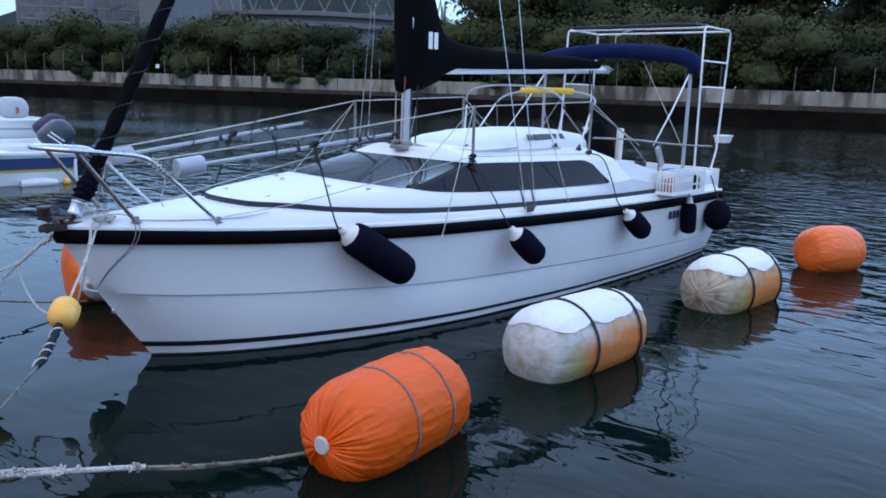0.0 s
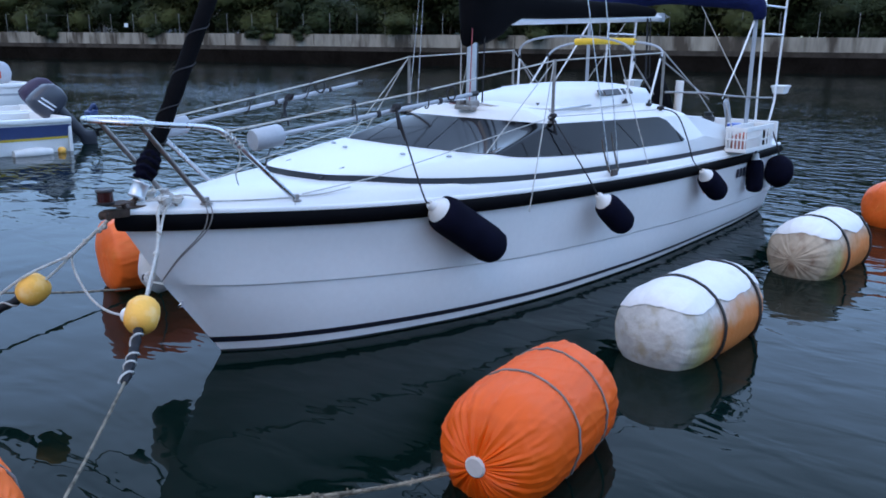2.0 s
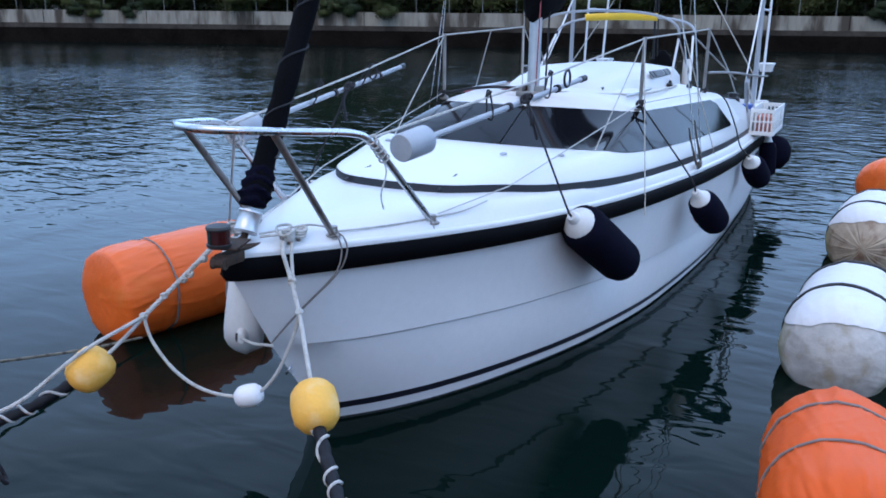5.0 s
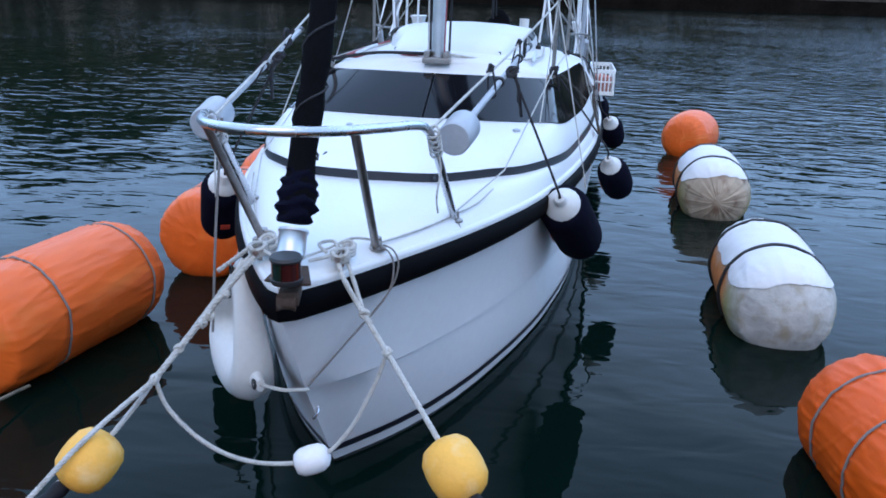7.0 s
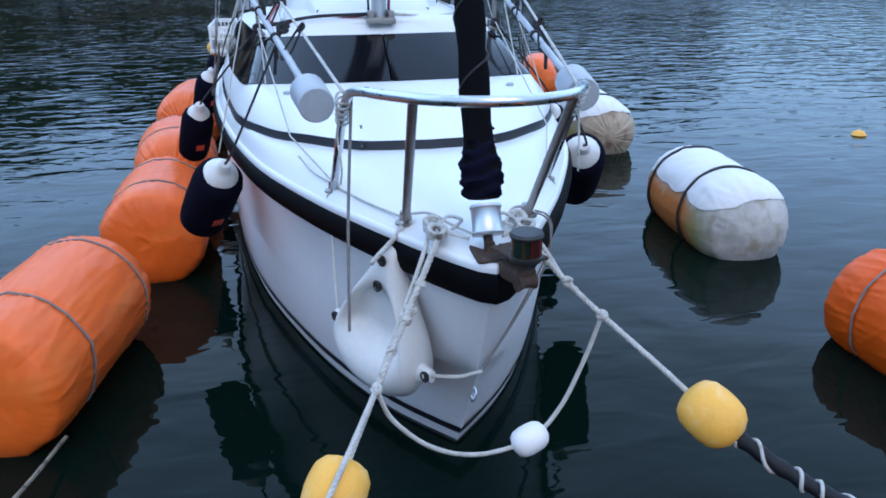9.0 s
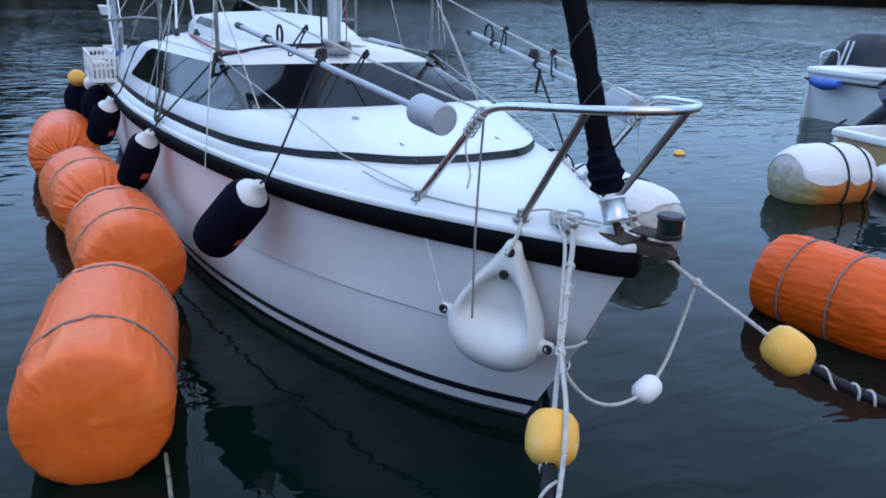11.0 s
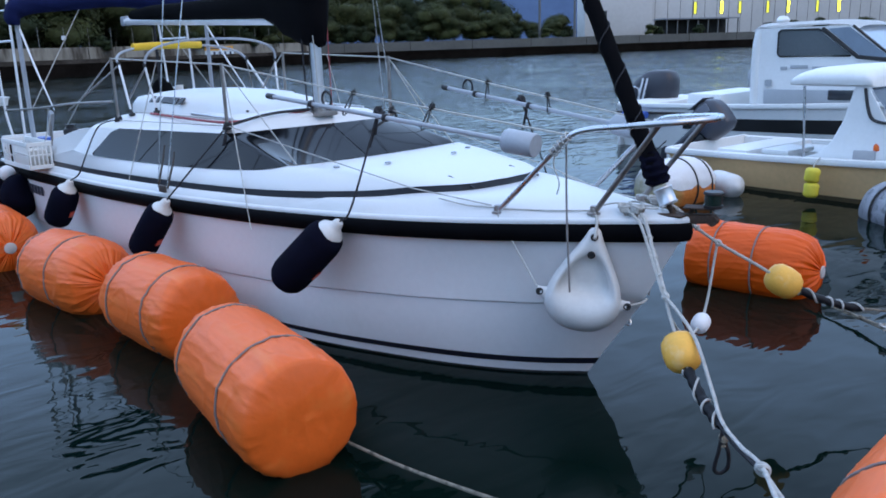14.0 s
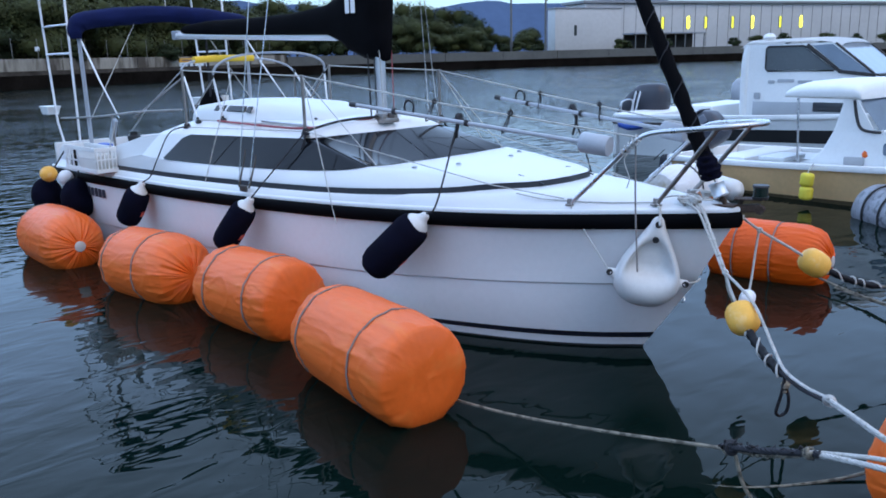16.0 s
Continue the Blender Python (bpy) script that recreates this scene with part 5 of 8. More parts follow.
# ---- fenders, crates, poles and ropes on the boat ----
def fender(top, foot, r, cap=True, cover="navyfelt", turn=0, label="navy covered fender with a white end, hung from the rail"):
    top, foot = Vector(top), Vector(foot)
    f = thing("fender", label, "fender", "fenders along the boat", at=tuple(foot))
    L = (foot - top).length
    m = Matrix.Translation(-foot) @ along(top, foot)
    cut = 0.075 * (r / 0.1) ** 0.5
    bm = bmesh.new()
    prof = [(0.0, L + 0.0), (r * 0.35, L - 0.005), (r * 0.72, L - r * 0.16), (r * 0.93, L - r * 0.45), (r, L - r * 0.85), (r * 1.01, L * 0.55), (r * 0.99, cut + 0.07), (r * 0.90, cut + 0.03), (r * 0.70, cut + 0.005), (r * 0.60, cut)]
    lathe(bm, prof, 22, m)
    for v in bm.verts:
        v.co += v.co.normalized() * 0.006 * noise.noise(v.co * 14)
    part("cover", bm, M[cover], f, "dark navy cloth cover", angle=70)
    if cap:
        bm = bmesh.new()
        lathe(bm, [(0.0, 0.0), (0.022, 0.0), (0.030, 0.012), (0.034, 0.035), (r * 0.42, 0.05), (r * 0.66, 0.075), (r * 0.75, cut + 0.02), (r * 0.7, cut + 0.05), (0.0, cut + 0.06)], 18, m)
        part("end_cap", bm, M["fenderwhite"], f, "white vinyl end")
        bm = bmesh.new()
        lathe(bm, [(0.012, -0.012), (0.015, 0.0), (0.012, 0.012), (0.009, 0.0)], 10, m @ pose(0, 0, 0.02, 90, 0, 0))
        part("eyelet", bm, M["black"], f)
    bm = bmesh.new()
    box(bm, (0.05, 0.004, 0.05), m @ pose(0, 0, 0, 0, 0, turn) @ pose(0, -r - 0.001, L * 0.62), 0.001, 1)
    part("badge", bm, M["red"], f, "small faded red badge")
    return f


def line(pts, r=0.006, material="blackrope", label="thin black cord", name="cord", laid=False, group=""):
    bm = bmesh.new()
    if laid:
        rope_mesh(bm, pts, r)
    else:
        tube(bm, pts, r, 6, per=6 if len(pts) > 2 else 0)
    return solo(name, bm, M[material], label, "rope", group)


FENDERS = [
    ((0.80, 0.97, 0.900), (0.945, 1.51, 0.525), 0.122, ((0.78, 0.93, 0.97), (0.55, 0.945, 1.465))),
    ((1.105, 2.51, 0.785), (1.225, 2.77, 0.515), 0.102, ((1.065, 2.45, 0.90), (0.72, 2.46, 1.33))),
    ((1.195, 4.20, 0.785), (1.27, 4.49, 0.54), 0.100, ((1.12, 4.17, 0.87), (1.062, 4.15, 1.05), (0.955, 4.13, 1.262), (0.80, 4.12, 1.31))),
    ((-0.85, 1.04, 0.885), (-1.035, 1.40, 0.495), 0.116, ((-0.80, 0.99, 0.97), (-0.55, 1.03, 1.47))),
    ((-1.12, 2.64, 0.86), (-1.235, 2.93, 0.47), 0.10, ((-1.07, 2.62, 0.92), (-0.72, 2.46, 1.33))),
    ((-1.19, 4.28, 0.84), (-1.30, 4.46, 0.47), 0.11, ((-1.12, 4.26, 0.89), (-1.062, 4.2, 1.05), (-0.955, 4.15, 1.262), (-0.80, 4.12, 1.31))),
]
for top, foot, r, cord in FENDERS:
    fender(top, foot, r, turn=55 if top[0] > 0 else 0)
    line([top, *cord], 0.0058, label="black lanyard holding a fender")
    # loose tails of the knot
    e = Vector(cord[-1])
    out = math.copysign(1, e.x)
    for dx, dy, fall in ((0.05, 0.03, 0.2), (0.035, -0.01, 0.13)):
        line([e, e + Vector((0.03 * out, -0.02, -0.06)), e + Vector((dx * out, dy, -fall))], 0.0085, label="hanging black lanyard tail")
    bm = bmesh.new()
    for k in range(3):
        tube(bm, [e + Vector((0.022 * math.cos(a), 0.01 * (k - 1) + 0.016 * math.sin(a), 0.018 * math.sin(a + k))) for a in np.linspace(0, 5.8, 12)], 0.009, 6)
    solo("lanyard_knot", bm, M["blackrope"], "black lanyard knot on the rail", "knot")
for top, foot, r in (((1.16, 5.66, 0.80), (1.19, 5.63, 0.40), 0.085), ):
    fender(top, foot, r, cap=True)
    line([top, (top[0] * 0.97, top[1], 0.95)], 0.007, label="black lanyard holding a fender")


def ball(name, c, r, material, label, category, stretch=1.15, group=""):
    bm = bmesh.new()
    lathe(bm, [(r * math.sin(a), -r * stretch * math.cos(a)) for a in np.linspace(0.0, math.pi, 15)], 20, pose(*c))
    bmesh.ops.remove_doubles(bm, verts=bm.verts, dist=1e-5)
    return solo(name, bm, M[material], label, category, group, angle=80)


ball("fender", (-1.16, 5.86, 0.53), 0.17, "navyfelt", "big round navy covered fender at the stern", "fender", 1.25, "fenders along the boat")
line([(-1.16, 5.86, 0.72), (-1.06, 5.86, 0.98)], 0.008, label="black lanyard holding a fender")
ball("fender", (1.17, 6.42, 0.53), 0.155, "navyfelt", "round navy covered fender at the stern", "fender", 1.15, "fenders along the boat")
line([(1.17, 6.42, 0.70), (1.05, 6.42, 0.98)], 0.008, label="black lanyard holding a fender")
ball("fender", (-1.30, 6.32, 0.54), 0.155, "navyfelt", "round navy covered fender at the stern", "fender", 1.2, "fenders along the boat")
line([(-1.32, 6.30, 0.66), (-1.08, 6.3, 0.98)], 0.008, label="black lanyard holding a fender")
ball("float", (-1.32, 6.14, 0.78), 0.085, "yellow", "small yellow foam float beside the stern", "float", 0.95)
ball("float", (-1.20, 6.02, 0.74), 0.075, "whitefloat", "small white float beside the stern", "float", 1.0)


def crate(s):
    c = thing("crate", "white slatted plastic crate hung on the stern rail", "crate", "crates at the stern", at=(s * 1.16, 5.42, 0.86))
    w, l, h = 0.20, 0.74, 0.24
    bm = bmesh.new()
    box(bm, (w, l, 0.012), pose(0, 0, 0.006), 0.003, 1)
    part("base", bm, M["whiteplastic"], c)
    for sx in (1, -1):
        for z, hh in ((h - 0.02, 0.04), (0.02, 0.04)):
            bm = bmesh.new()
            box(bm, (0.012, l, hh), pose(sx * w / 2, 0, z), 0.003, 1)
            part("rim", bm, M["whiteplastic"], c)
        for k in range(16):
            bm = bmesh.new()
            y = -l / 2 + 0.02 + (l * 0.52) * k / 15
            box(bm, (0.009, 0.010, h - 0.06), pose(sx * w / 2, y, h / 2), 0.002, 1)
            part("slat", bm, M["whiteplastic"], c)
        for y, ww in ((l * 0.06, 0.05), (l * 0.24, 0.035), (l * 0.34, 0.02), (l * 0.455, 0.06)):
            bm = bmesh.new()
            box(bm, (0.009, ww, h - 0.06), pose(sx * w / 2, y, h / 2), 0.002, 1)
            part("side_panel", bm, M["whiteplastic"], c)
        bm = bmesh.new()
        box(bm, (0.009, l * 0.44, 0.016), pose(sx * w / 2, l * 0.26, h * 0.42), 0.002, 1)
        part("cross_slat", bm, M["whiteplastic"], c)
        bm = bmesh.new()
        box(bm, (0.009, l * 0.53, 0.012), pose(sx * w / 2, -l * 0.23, h * 0.55), 0.002, 1)
        part("cross_slat", bm, M["whiteplastic"], c)
    for sy in (1, -1):
        for z in (0.02, h * 0.52, h - 0.02):
            bm = bmesh.new()
            box(bm, (w, 0.012, 0.035 if z != h * 0.52 else 0.014), pose(0, sy * l / 2, z), 0.002, 1)
            part("end_rail", bm, M["whiteplastic"], c)
        for k in range(6):
            bm = bmesh.new()
            box(bm, (0.014, 0.010, h - 0.05), pose(-w / 2 + 0.012 + (w - 0.024) * k / 5, sy * l / 2, h / 2), 0.002, 1)
            part("end_slat", bm, M["whiteplastic"], c)
    bm = bmesh.new()
    box(bm, (0.15, 0.30, 0.15), pose(0, -0.16, 0.09, 0, 0, 3), 0.03)
    for v in bm.verts:
        v.co += Vector((1, 1, 1)) * 0.014 * noise.noise(v.co * 14)
    solo_ob = part("folded_cloth", bm, M["fadedred" if s > 0 else "dirtycover"], None)
    tagged(solo_ob, "faded red folded cloth in a crate" if s > 0 else "greyish folded cloth in a crate", "cloth")
    solo_ob.location = c.location
    bm = bmesh.new()
    box(bm, (0.15, 0.30, 0.16), pose(0, 0.18, 0.095, 0, 0, -3), 0.03)
    for v in bm.verts:
        v.co += Vector((1, 1, 1)) * 0.018 * noise.noise(v.co * 12)
    bundle = part("net_bundle", bm, M["blackcloth"], None)
    tagged(bundle, "dark bundled netting in a crate", "netting")
    bundle.location = c.location
    bm = bmesh.new()
    tube(bm, [(s * 0.99, 5.15, 1.32), (s * 1.08, 5.14, 1.08), (s * 1.08, 5.14, 0.66)], 0.006, 6)
    solo("cord", bm, M["rope"], "white cord hanging by the crate", "rope")


crate(1)
crate(-1)
bm = bmesh.new()
box(bm, (0.10, 0.17, 0.07), pose(0.95, 5.55, 1.06), 0.02)
solo("pouch", bm, M["blueplastic"], "small blue pouch on the cockpit side", "pouch")
bm = bmesh.new()
box(bm, (0.10, 0.17, 0.07), pose(-0.95, 5.55, 1.06), 0.02)
solo("pouch", bm, M["blueplastic"], "small blue pouch on the cockpit side", "pouch")
bm = bmesh.new()
lathe(bm, [(0.0, 0), (0.07, 0), (0.075, 0.02), (0.07, 0.16), (0.0, 0.17)], 14, pose(0.25, 4.75, 1.22))
solo("canister", bm, M["blueplastic"], "blue plastic canister in the cockpit", "canister")
for s in (1, -1):
    bm = bmesh.new()
    rows = [[Vector((x * w, y * w2, z)) for x, y in ((-1, -1), (1, -1), (1, 1), (-1, 1))] for z, w, w2 in ((0, 0.055, 0.09), (0.07, 0.068, 0.11), (0.075, 0.075, 0.12), (0.09, 0.075, 0.12))]
    g = loft(bm, rows, closed=True)
    bm.faces.new(g[0])
    bm.faces.new(g[-1])
    bmesh.ops.translate(bm, verts=bm.verts, vec=(s * 0.92, 6.98, 1.335))
    solo("plastic_tub", bm, M["whiteplastic"], "white plastic tub fixed to the stern frame", "tub")


# poles lashed along both sides of the foredeck
def pole(end, cup):
    a, b = Vector(cup), Vector(end)
    p = thing("pole", "pale grey pole lashed to the pulpit and lifeline", "pole", "poles on the foredeck", at=tuple(a))
    bm = bmesh.new()
    d = (b - a).normalized()
    tube(bm, [d * 0.05, (b - a) * 0.5, (b - a)], 0.0135, 12)
    part("shaft", bm, M["greyplastic"], p, "pale grey shaft")
    bm = bmesh.new()
    lathe(bm, [(0.0, 0), (0.054, 0), (0.058, 0.006), (0.060, 0.165), (0.054, 0.175), (0.0, 0.175)], 22, along((0, 0, 0), d) @ pose(0, 0, -0.09))
    part("cup", bm, M["greyplastic"], p, "pale grey cup on the end")
    bm = bmesh.new()
    tube(bm, [(b - a) - d * 0.03, (b - a) + d * 0.03], 0.018, 10)
    part("end_plug", bm, M["black"], p)
    for f in (0.48, 0.80):
        c = (b - a) * f
        bm = bmesh.new()
        tube(bm, [c - d * 0.012, c + d * 0.012], 0.022, 10)
        part("lashing", bm, M["blackrope"], p, "black lashing")


pole((0.585, 1.68, 1.522), (0.43, 0.05, 1.345))
pole((-0.716, 1.88, 1.54), (-0.46, 0.05, 1.345))
for s, c in ((1, (0.565, 1.45, 1.505)), (-1, (-0.645, 1.40, 1.50))):
    bm = bmesh.new()
    tube(bm, [Vector(c) + Vector((0.01, 0.045 * math.cos(a), 0.045 * math.sin(a) + 0.03)) for a in np.linspace(0, 2 * math.pi, 20)[:-1]], 0.007, 6, closed=True)
    solo("ring_clip", bm, M["blackrope"], "black ring clip hanging on a pole", "clip")
# a few turns of cord at the pulpit's bend, with a tail
for s in (1, -1):
    bm = bmesh.new()
    for k in range(5):
        c = Vector((s * 0.373, -0.085 - 0.022 * k, 1.298 + 0.021 * k))
        tube(bm, [c + Vector((0.020 * math.cos(a), 0.013 * math.sin(a) + 0.004 * math.sin(3 * a + k), 0.017 * math.sin(a))) for a in np.linspace(0, 2 * math.pi, 13)[:-1]], 0.0042, 5, closed=True)
    tube(bm, [(s * 0.375, -0.12, 1.33), (s * 0.392, -0.10, 1.25), (s * 0.385, -0.13, 1.16), (s * 0.39, -0.12, 1.10)], 0.0035, 5, per=5)
    solo("cord_lashing", bm, M["rope"], "thin white cord wound round the pulpit rail", "cord")
# black cords that tie each pole up to the lifeline
for s, px in ((1, 0.61), (-1, 0.723)):
    for y in (0.66, 1.24):
        f = (y - 0.05) / 1.90
        foot = Vector((s * ((0.43 if s > 0 else 0.46) * (1 - f) + px * f), y, 1.345 + 0.20 * f))
        head = Vector((s * (0.36 + (y + 0.18) / 1.38 * 0.19 if y < 1.2 else 0.55 + (y - 1.2) / 1.27 * 0.165), y, 1.41 + (y + 0.18) / 1.38 * 0.15 if y < 1.2 else 1.56 + (y - 1.2) / 1.27 * 0.175))
        bm = bmesh.new()
        tube(bm, [foot + Vector((0.015, 0, -0.012)), head + Vector((0.006, 0.004, 0.008)), head + Vector((-0.006, -0.004, 0.008)), foot + Vector((-0.015, 0, -0.012))], 0.0046, 5, closed=True, per=3)
        tube(bm, [head + Vector((0.012 * math.cos(a), 0.014 * math.sin(a), 0.012 * math.sin(a + 1))) for a in np.linspace(0, 6, 10)], 0.006, 5)
        solo("tie", bm, M["blackrope"], "black cord tying the pole to the lifeline", "cord", "ties along the poles")
# loose ropes over the foredeck and cabin
for s in (1, -1):
    line([(s * 0.955, 1.84, 0.74), (s * 0.715, 2.46, 1.73)], 0.0038, "rope", "thin white line down the cabin side", "cord")
    line([(s * 1.095, 3.46, 0.74), (s * 0.765, 3.36, 1.762)], 0.0038, "rope", "thin white line down the cabin side", "cord")
line([(-0.62, 3.9, 1.35), (-0.66, 3.0, 1.34), (-0.62, 2.6, 1.34), (-0.3, 2.45, 1.365), (-0.05, 2.40, 1.40)], 0.009, "redrope", "faded red halyard led aft along the roof", "rope")
line([(-0.58, 4.3, 1.34), (-0.60, 3.2, 1.35), (-0.56, 2.62, 1.345)], 0.007, "rope", "pale halyard led aft along the roof", "rope")
line([(-0.70, 2.48, 1.33), (-0.4, 2.44, 1.385), (-0.06, 2.38, 1.40)], 0.010, "blackrope", "black line from the mast foot to the rail", "rope")
line([(0.62, 3.9, 1.35), (0.60, 3.0, 1.35), (0.3, 2.5, 1.37), (0.05, 2.40, 1.40)], 0.008, "rope", "pale halyard led aft along the roof", "rope")


# white three-cornered bow fender on the starboard bow
def bow_fender():
    top, right, left = Vector((-0.271, -0.262, 0.895)), Vector((-0.134, -0.361, 0.537)), Vector((-0.391, -0.015, 0.607))
    base = (left + right) / 2
    f = thing("bow_fender", "white triangular bow fender with a recessed middle, tied to the rail", "fender", at=tuple(base))
    across = (left - right).normalized()
    up = (Vector((0, 0, 1)) - across * across.z).normalized()
    nrm = across.cross(up).normalized()
    if nrm.x > 0:
        nrm = -nrm
    m = Matrix(((across.x, up.x, nrm.x, 0), (across.y, up.y, nrm.y, 0), (across.z, up.z, nrm.z, 0), (0, 0, 0, 1)))
    lift = 0.03

    def loop(half, n=72):
        """A closed outline, even in length, from one half of it."""
        pts = [Vector((x, z, 0)) for x, z in half] + [Vector((-x, z, 0)) for x, z in half[-2:0:-1]]
        path = spline(pts, 10, True)
        path.append(path[0])
        run = [0.0]
        for a, b in zip(path, path[1:]):
            run.append(run[-1] + (b - a).length)
        xs = np.interp(np.linspace(0, run[-1], n + 1)[:-1], run, [p.x for p in path])
        zs = np.interp(np.linspace(0, run[-1], n + 1)[:-1], run, [p.y for p in path])
        return list(zip(xs, zs))

    outer = loop([(0, -0.177), (0.09, -0.163), (0.16, -0.11), (0.190, -0.03), (0.172, 0.07), (0.125, 0.17), (0.080, 0.25), (0.046, 0.31), (0.028, 0.352), (0, 0.366)])
    inner = loop([(0, 0.030), (0.065, 0.032), (0.106, 0.043), (0.117, 0.075), (0.098, 0.13), (0.068, 0.182), (0.033, 0.208), (0, 0.213)])

    def fat(z):
        return 0.095 - 0.060 * min(1.0, max(0.0, (z + 0.10) / 0.40))

    rows = []
    for q in (0.35, 0.93):
        rows.append([(x * q, 0.12 + (z - 0.12) * q, 0.010) for x, z in inner])
    for e, side in ((0.0, 1), (0.10, 1), (0.25, 1), (0.42, 1), (0.6, 1), (0.76, 1), (0.9, 1), (1.0, 0), (0.85, -0.75), (0.4, -0.9)):
        row = []
        for (x0, z0), (x1, z1) in zip(inner, outer):
            x, z = x0 + (x1 - x0) * e, z0 + (z1 - z0) * e
            row.append((x, z, max(0.012, fat(z) * math.sin(math.pi * min(1, 0.10 + 0.90 * e)) ** 0.62) if side > 0 else fat(z) * side))
        rows.append(row)
    bm = bmesh.new()
    g = loft(bm, [[m @ Vector((x, z, h + lift)) for x, z, h in row] for row in rows], closed=True)
    bm.faces.new(g[0])
    bm.faces.new(g[-1])
    part("body", bm, M["fenderwhite"], f, "white inflated three-cornered body", angle=80)
    # ears with black eyelets at the lower corners, an eyelet at the top and a valve
    for x, z, ear in ((0.218, 0.0, True), (-0.218, 0.0, True), (0.0, 0.323, False), (0.0, 0.235, False)):
        h = lift + (0.006 if ear else fat(z) * 0.98)
        if ear:
            bm = bmesh.new()
            tube(bm, [m @ Vector((x * 0.74, z - 0.015, lift)), m @ Vector((x * 0.9, z - 0.006, lift)), m @ Vector((x * 1.07, z, lift))], [0.05, 0.030, 0.022], 14, flat=0.75)
            part("ear", bm, M["fenderwhite"], f)
            h = lift + 0.018
        bm = bmesh.new()
        lathe(bm, [(0.0, -0.004), (0.016, -0.004), (0.019, 0.0), (0.019, 0.004), (0.014, 0.006), (0.011, 0.001), (0.0, 0.001)], 14, (m @ Matrix.Translation((x, z, h))))
        part("eyelet" if z != 0.235 else "valve", bm, M["black"], f, "black eyelet")
    line([top + nrm * 0.06, Vector((-0.235, -0.245, 0.96)), Vector((-0.2, -0.2, 1.0))], 0.009, "rope", "short white rope tying the bow fender to the rail", "rope", True)
    line([right + nrm * 0.04, Vector((-0.07, -0.405, 0.535)), Vector((-0.012, -0.392, 0.535)), Vector((0.012, -0.378, 0.53))], 0.007, "rope", "short white rope round the stem", "rope", True)
    line([left + nrm * 0.04, Vector((-0.42, 0.08, 0.75)), Vector((-0.42, 0.25, 0.96))], 0.005, "rope", "thin cord tying the bow fender to the rail", "cord", False)


bow_fender()
line([(-0.345, -0.14, 1.38), (-0.375, -0.17, 1.0), (-0.392, -0.205, 0.625)], 0.005, "greycord", "thin cord hanging down the bow", "cord")


# mooring lines with yellow floats
def float_on(name, c, d, r, L, material, label):
    d = Vector(d).normalized()
    m = along(Vector(c) - d * L / 2, Vector(c) + d * L / 2)
    bm = bmesh.new()
    prof = [(r * 0.16, 0.0), (r * 0.42, 0.004), (r * 0.72, L * 0.08), (r * 0.94, L * 0.22), (r, L * 0.42), (r, L * 0.58), (r * 0.94, L * 0.78), (r * 0.72, L * 0.92), (r * 0.42, L * 0.996), (r * 0.16, L)]
    lathe(bm, prof, 24, m)
    return solo(name, bm, M[material], label, "float", "floats on the mooring lines", angle=80)


def lashed_hose(a, b, r, turns=5):
    t = thing("lashed_hose", "black hose wound with white rope on a mooring line", "hose", "hoses on the mooring lines", at=tuple(a))
    a, b = Vector(a), Vector(b)
    pts = [Vector((0, 0, 0)), (b - a) * 0.5 + Vector((0, 0, -0.015)), b - a]
    bm = bmesh.new()
    tube(bm, pts, [r * (0.8 + 0.3 * (k % 2)) for k in range(13)] + [r * 0.6], 12, per=14)
    part("hose", bm, M["rubberhose"], t, "black hose")
    bm = bmesh.new()
    path = spline(pts, 40)
    fr = frames_along(path)
    coil = [path[i] + (u * math.cos(2 * math.pi * turns * (i / len(path) + 0.05 * math.sin(i * 0.13))) + v * math.sin(2 * math.pi * turns * (i / len(path) + 0.05 * math.sin(i * 0.13)))) * (r * 1.05) for i, (q, u, v) in enumerate(fr)]
    tube(bm, coil[3:], 0.0055, 6)
    part("winding", bm, M["rope"], t, "white rope winding")


def frayed_rope(pts, r, material, label, tufts=14, seed=0, lumps=0.35):
    """A laid rope with loose fibres and thick places along it."""
    rng = random.Random(seed)
    bm = bmesh.new()
    rope_mesh(bm, pts, r)
    path = spline(pts, 12)
    for k in range(tufts):
        c = path[rng.randrange(1, len(path) - 1)]
        lump = rng.random() < lumps
        for j in range(7 if lump else 3):
            d = Vector((rng.gauss(0, 1), rng.gauss(0, 1), rng.gauss(0.35, 0.8))).normalized()
            e = Vector((rng.gauss(0, 1), rng.gauss(0, 1), rng.gauss(0, 1))).normalized()
            h = r * rng.uniform(1.0, 1.55)
            tube(bm, [c + d * r * 0.4, c + d * h * 0.7 + e * h * 0.35, c + d * h * 0.8 + e * h * 0.9, c + d * h * 0.2 + e * h * 1.2], r * (0.34 if lump else 0.13), 5, per=3)
    return solo("rope", bm, M[material], label, "rope")


def knot(c, r, material="rope", label="white knot on a mooring line", seed=0):
    rng = random.Random(seed)
    bm = bmesh.new()
    c = Vector(c)
    for k in range(4):
        ax = Vector((rng.gauss(0, 1), rng.gauss(0, 1), rng.gauss(0, 1))).normalized()
        u = ax.orthogonal().normalized()
        w = ax.cross(u)
        rr = r * rng.uniform(0.8, 1.25)
        tube(bm, [c + (u * math.cos(a) + w * math.sin(a)) * rr for a in np.linspace(0, 2 * math.pi, 14)[:-1]], r * 0.45, 6, closed=True)
    return solo("knot", bm, M[material], label, "knot")


YS, YP = Vector((-0.477, -0.875, 0.515)), Vector((0.561, -0.83, 0.59))
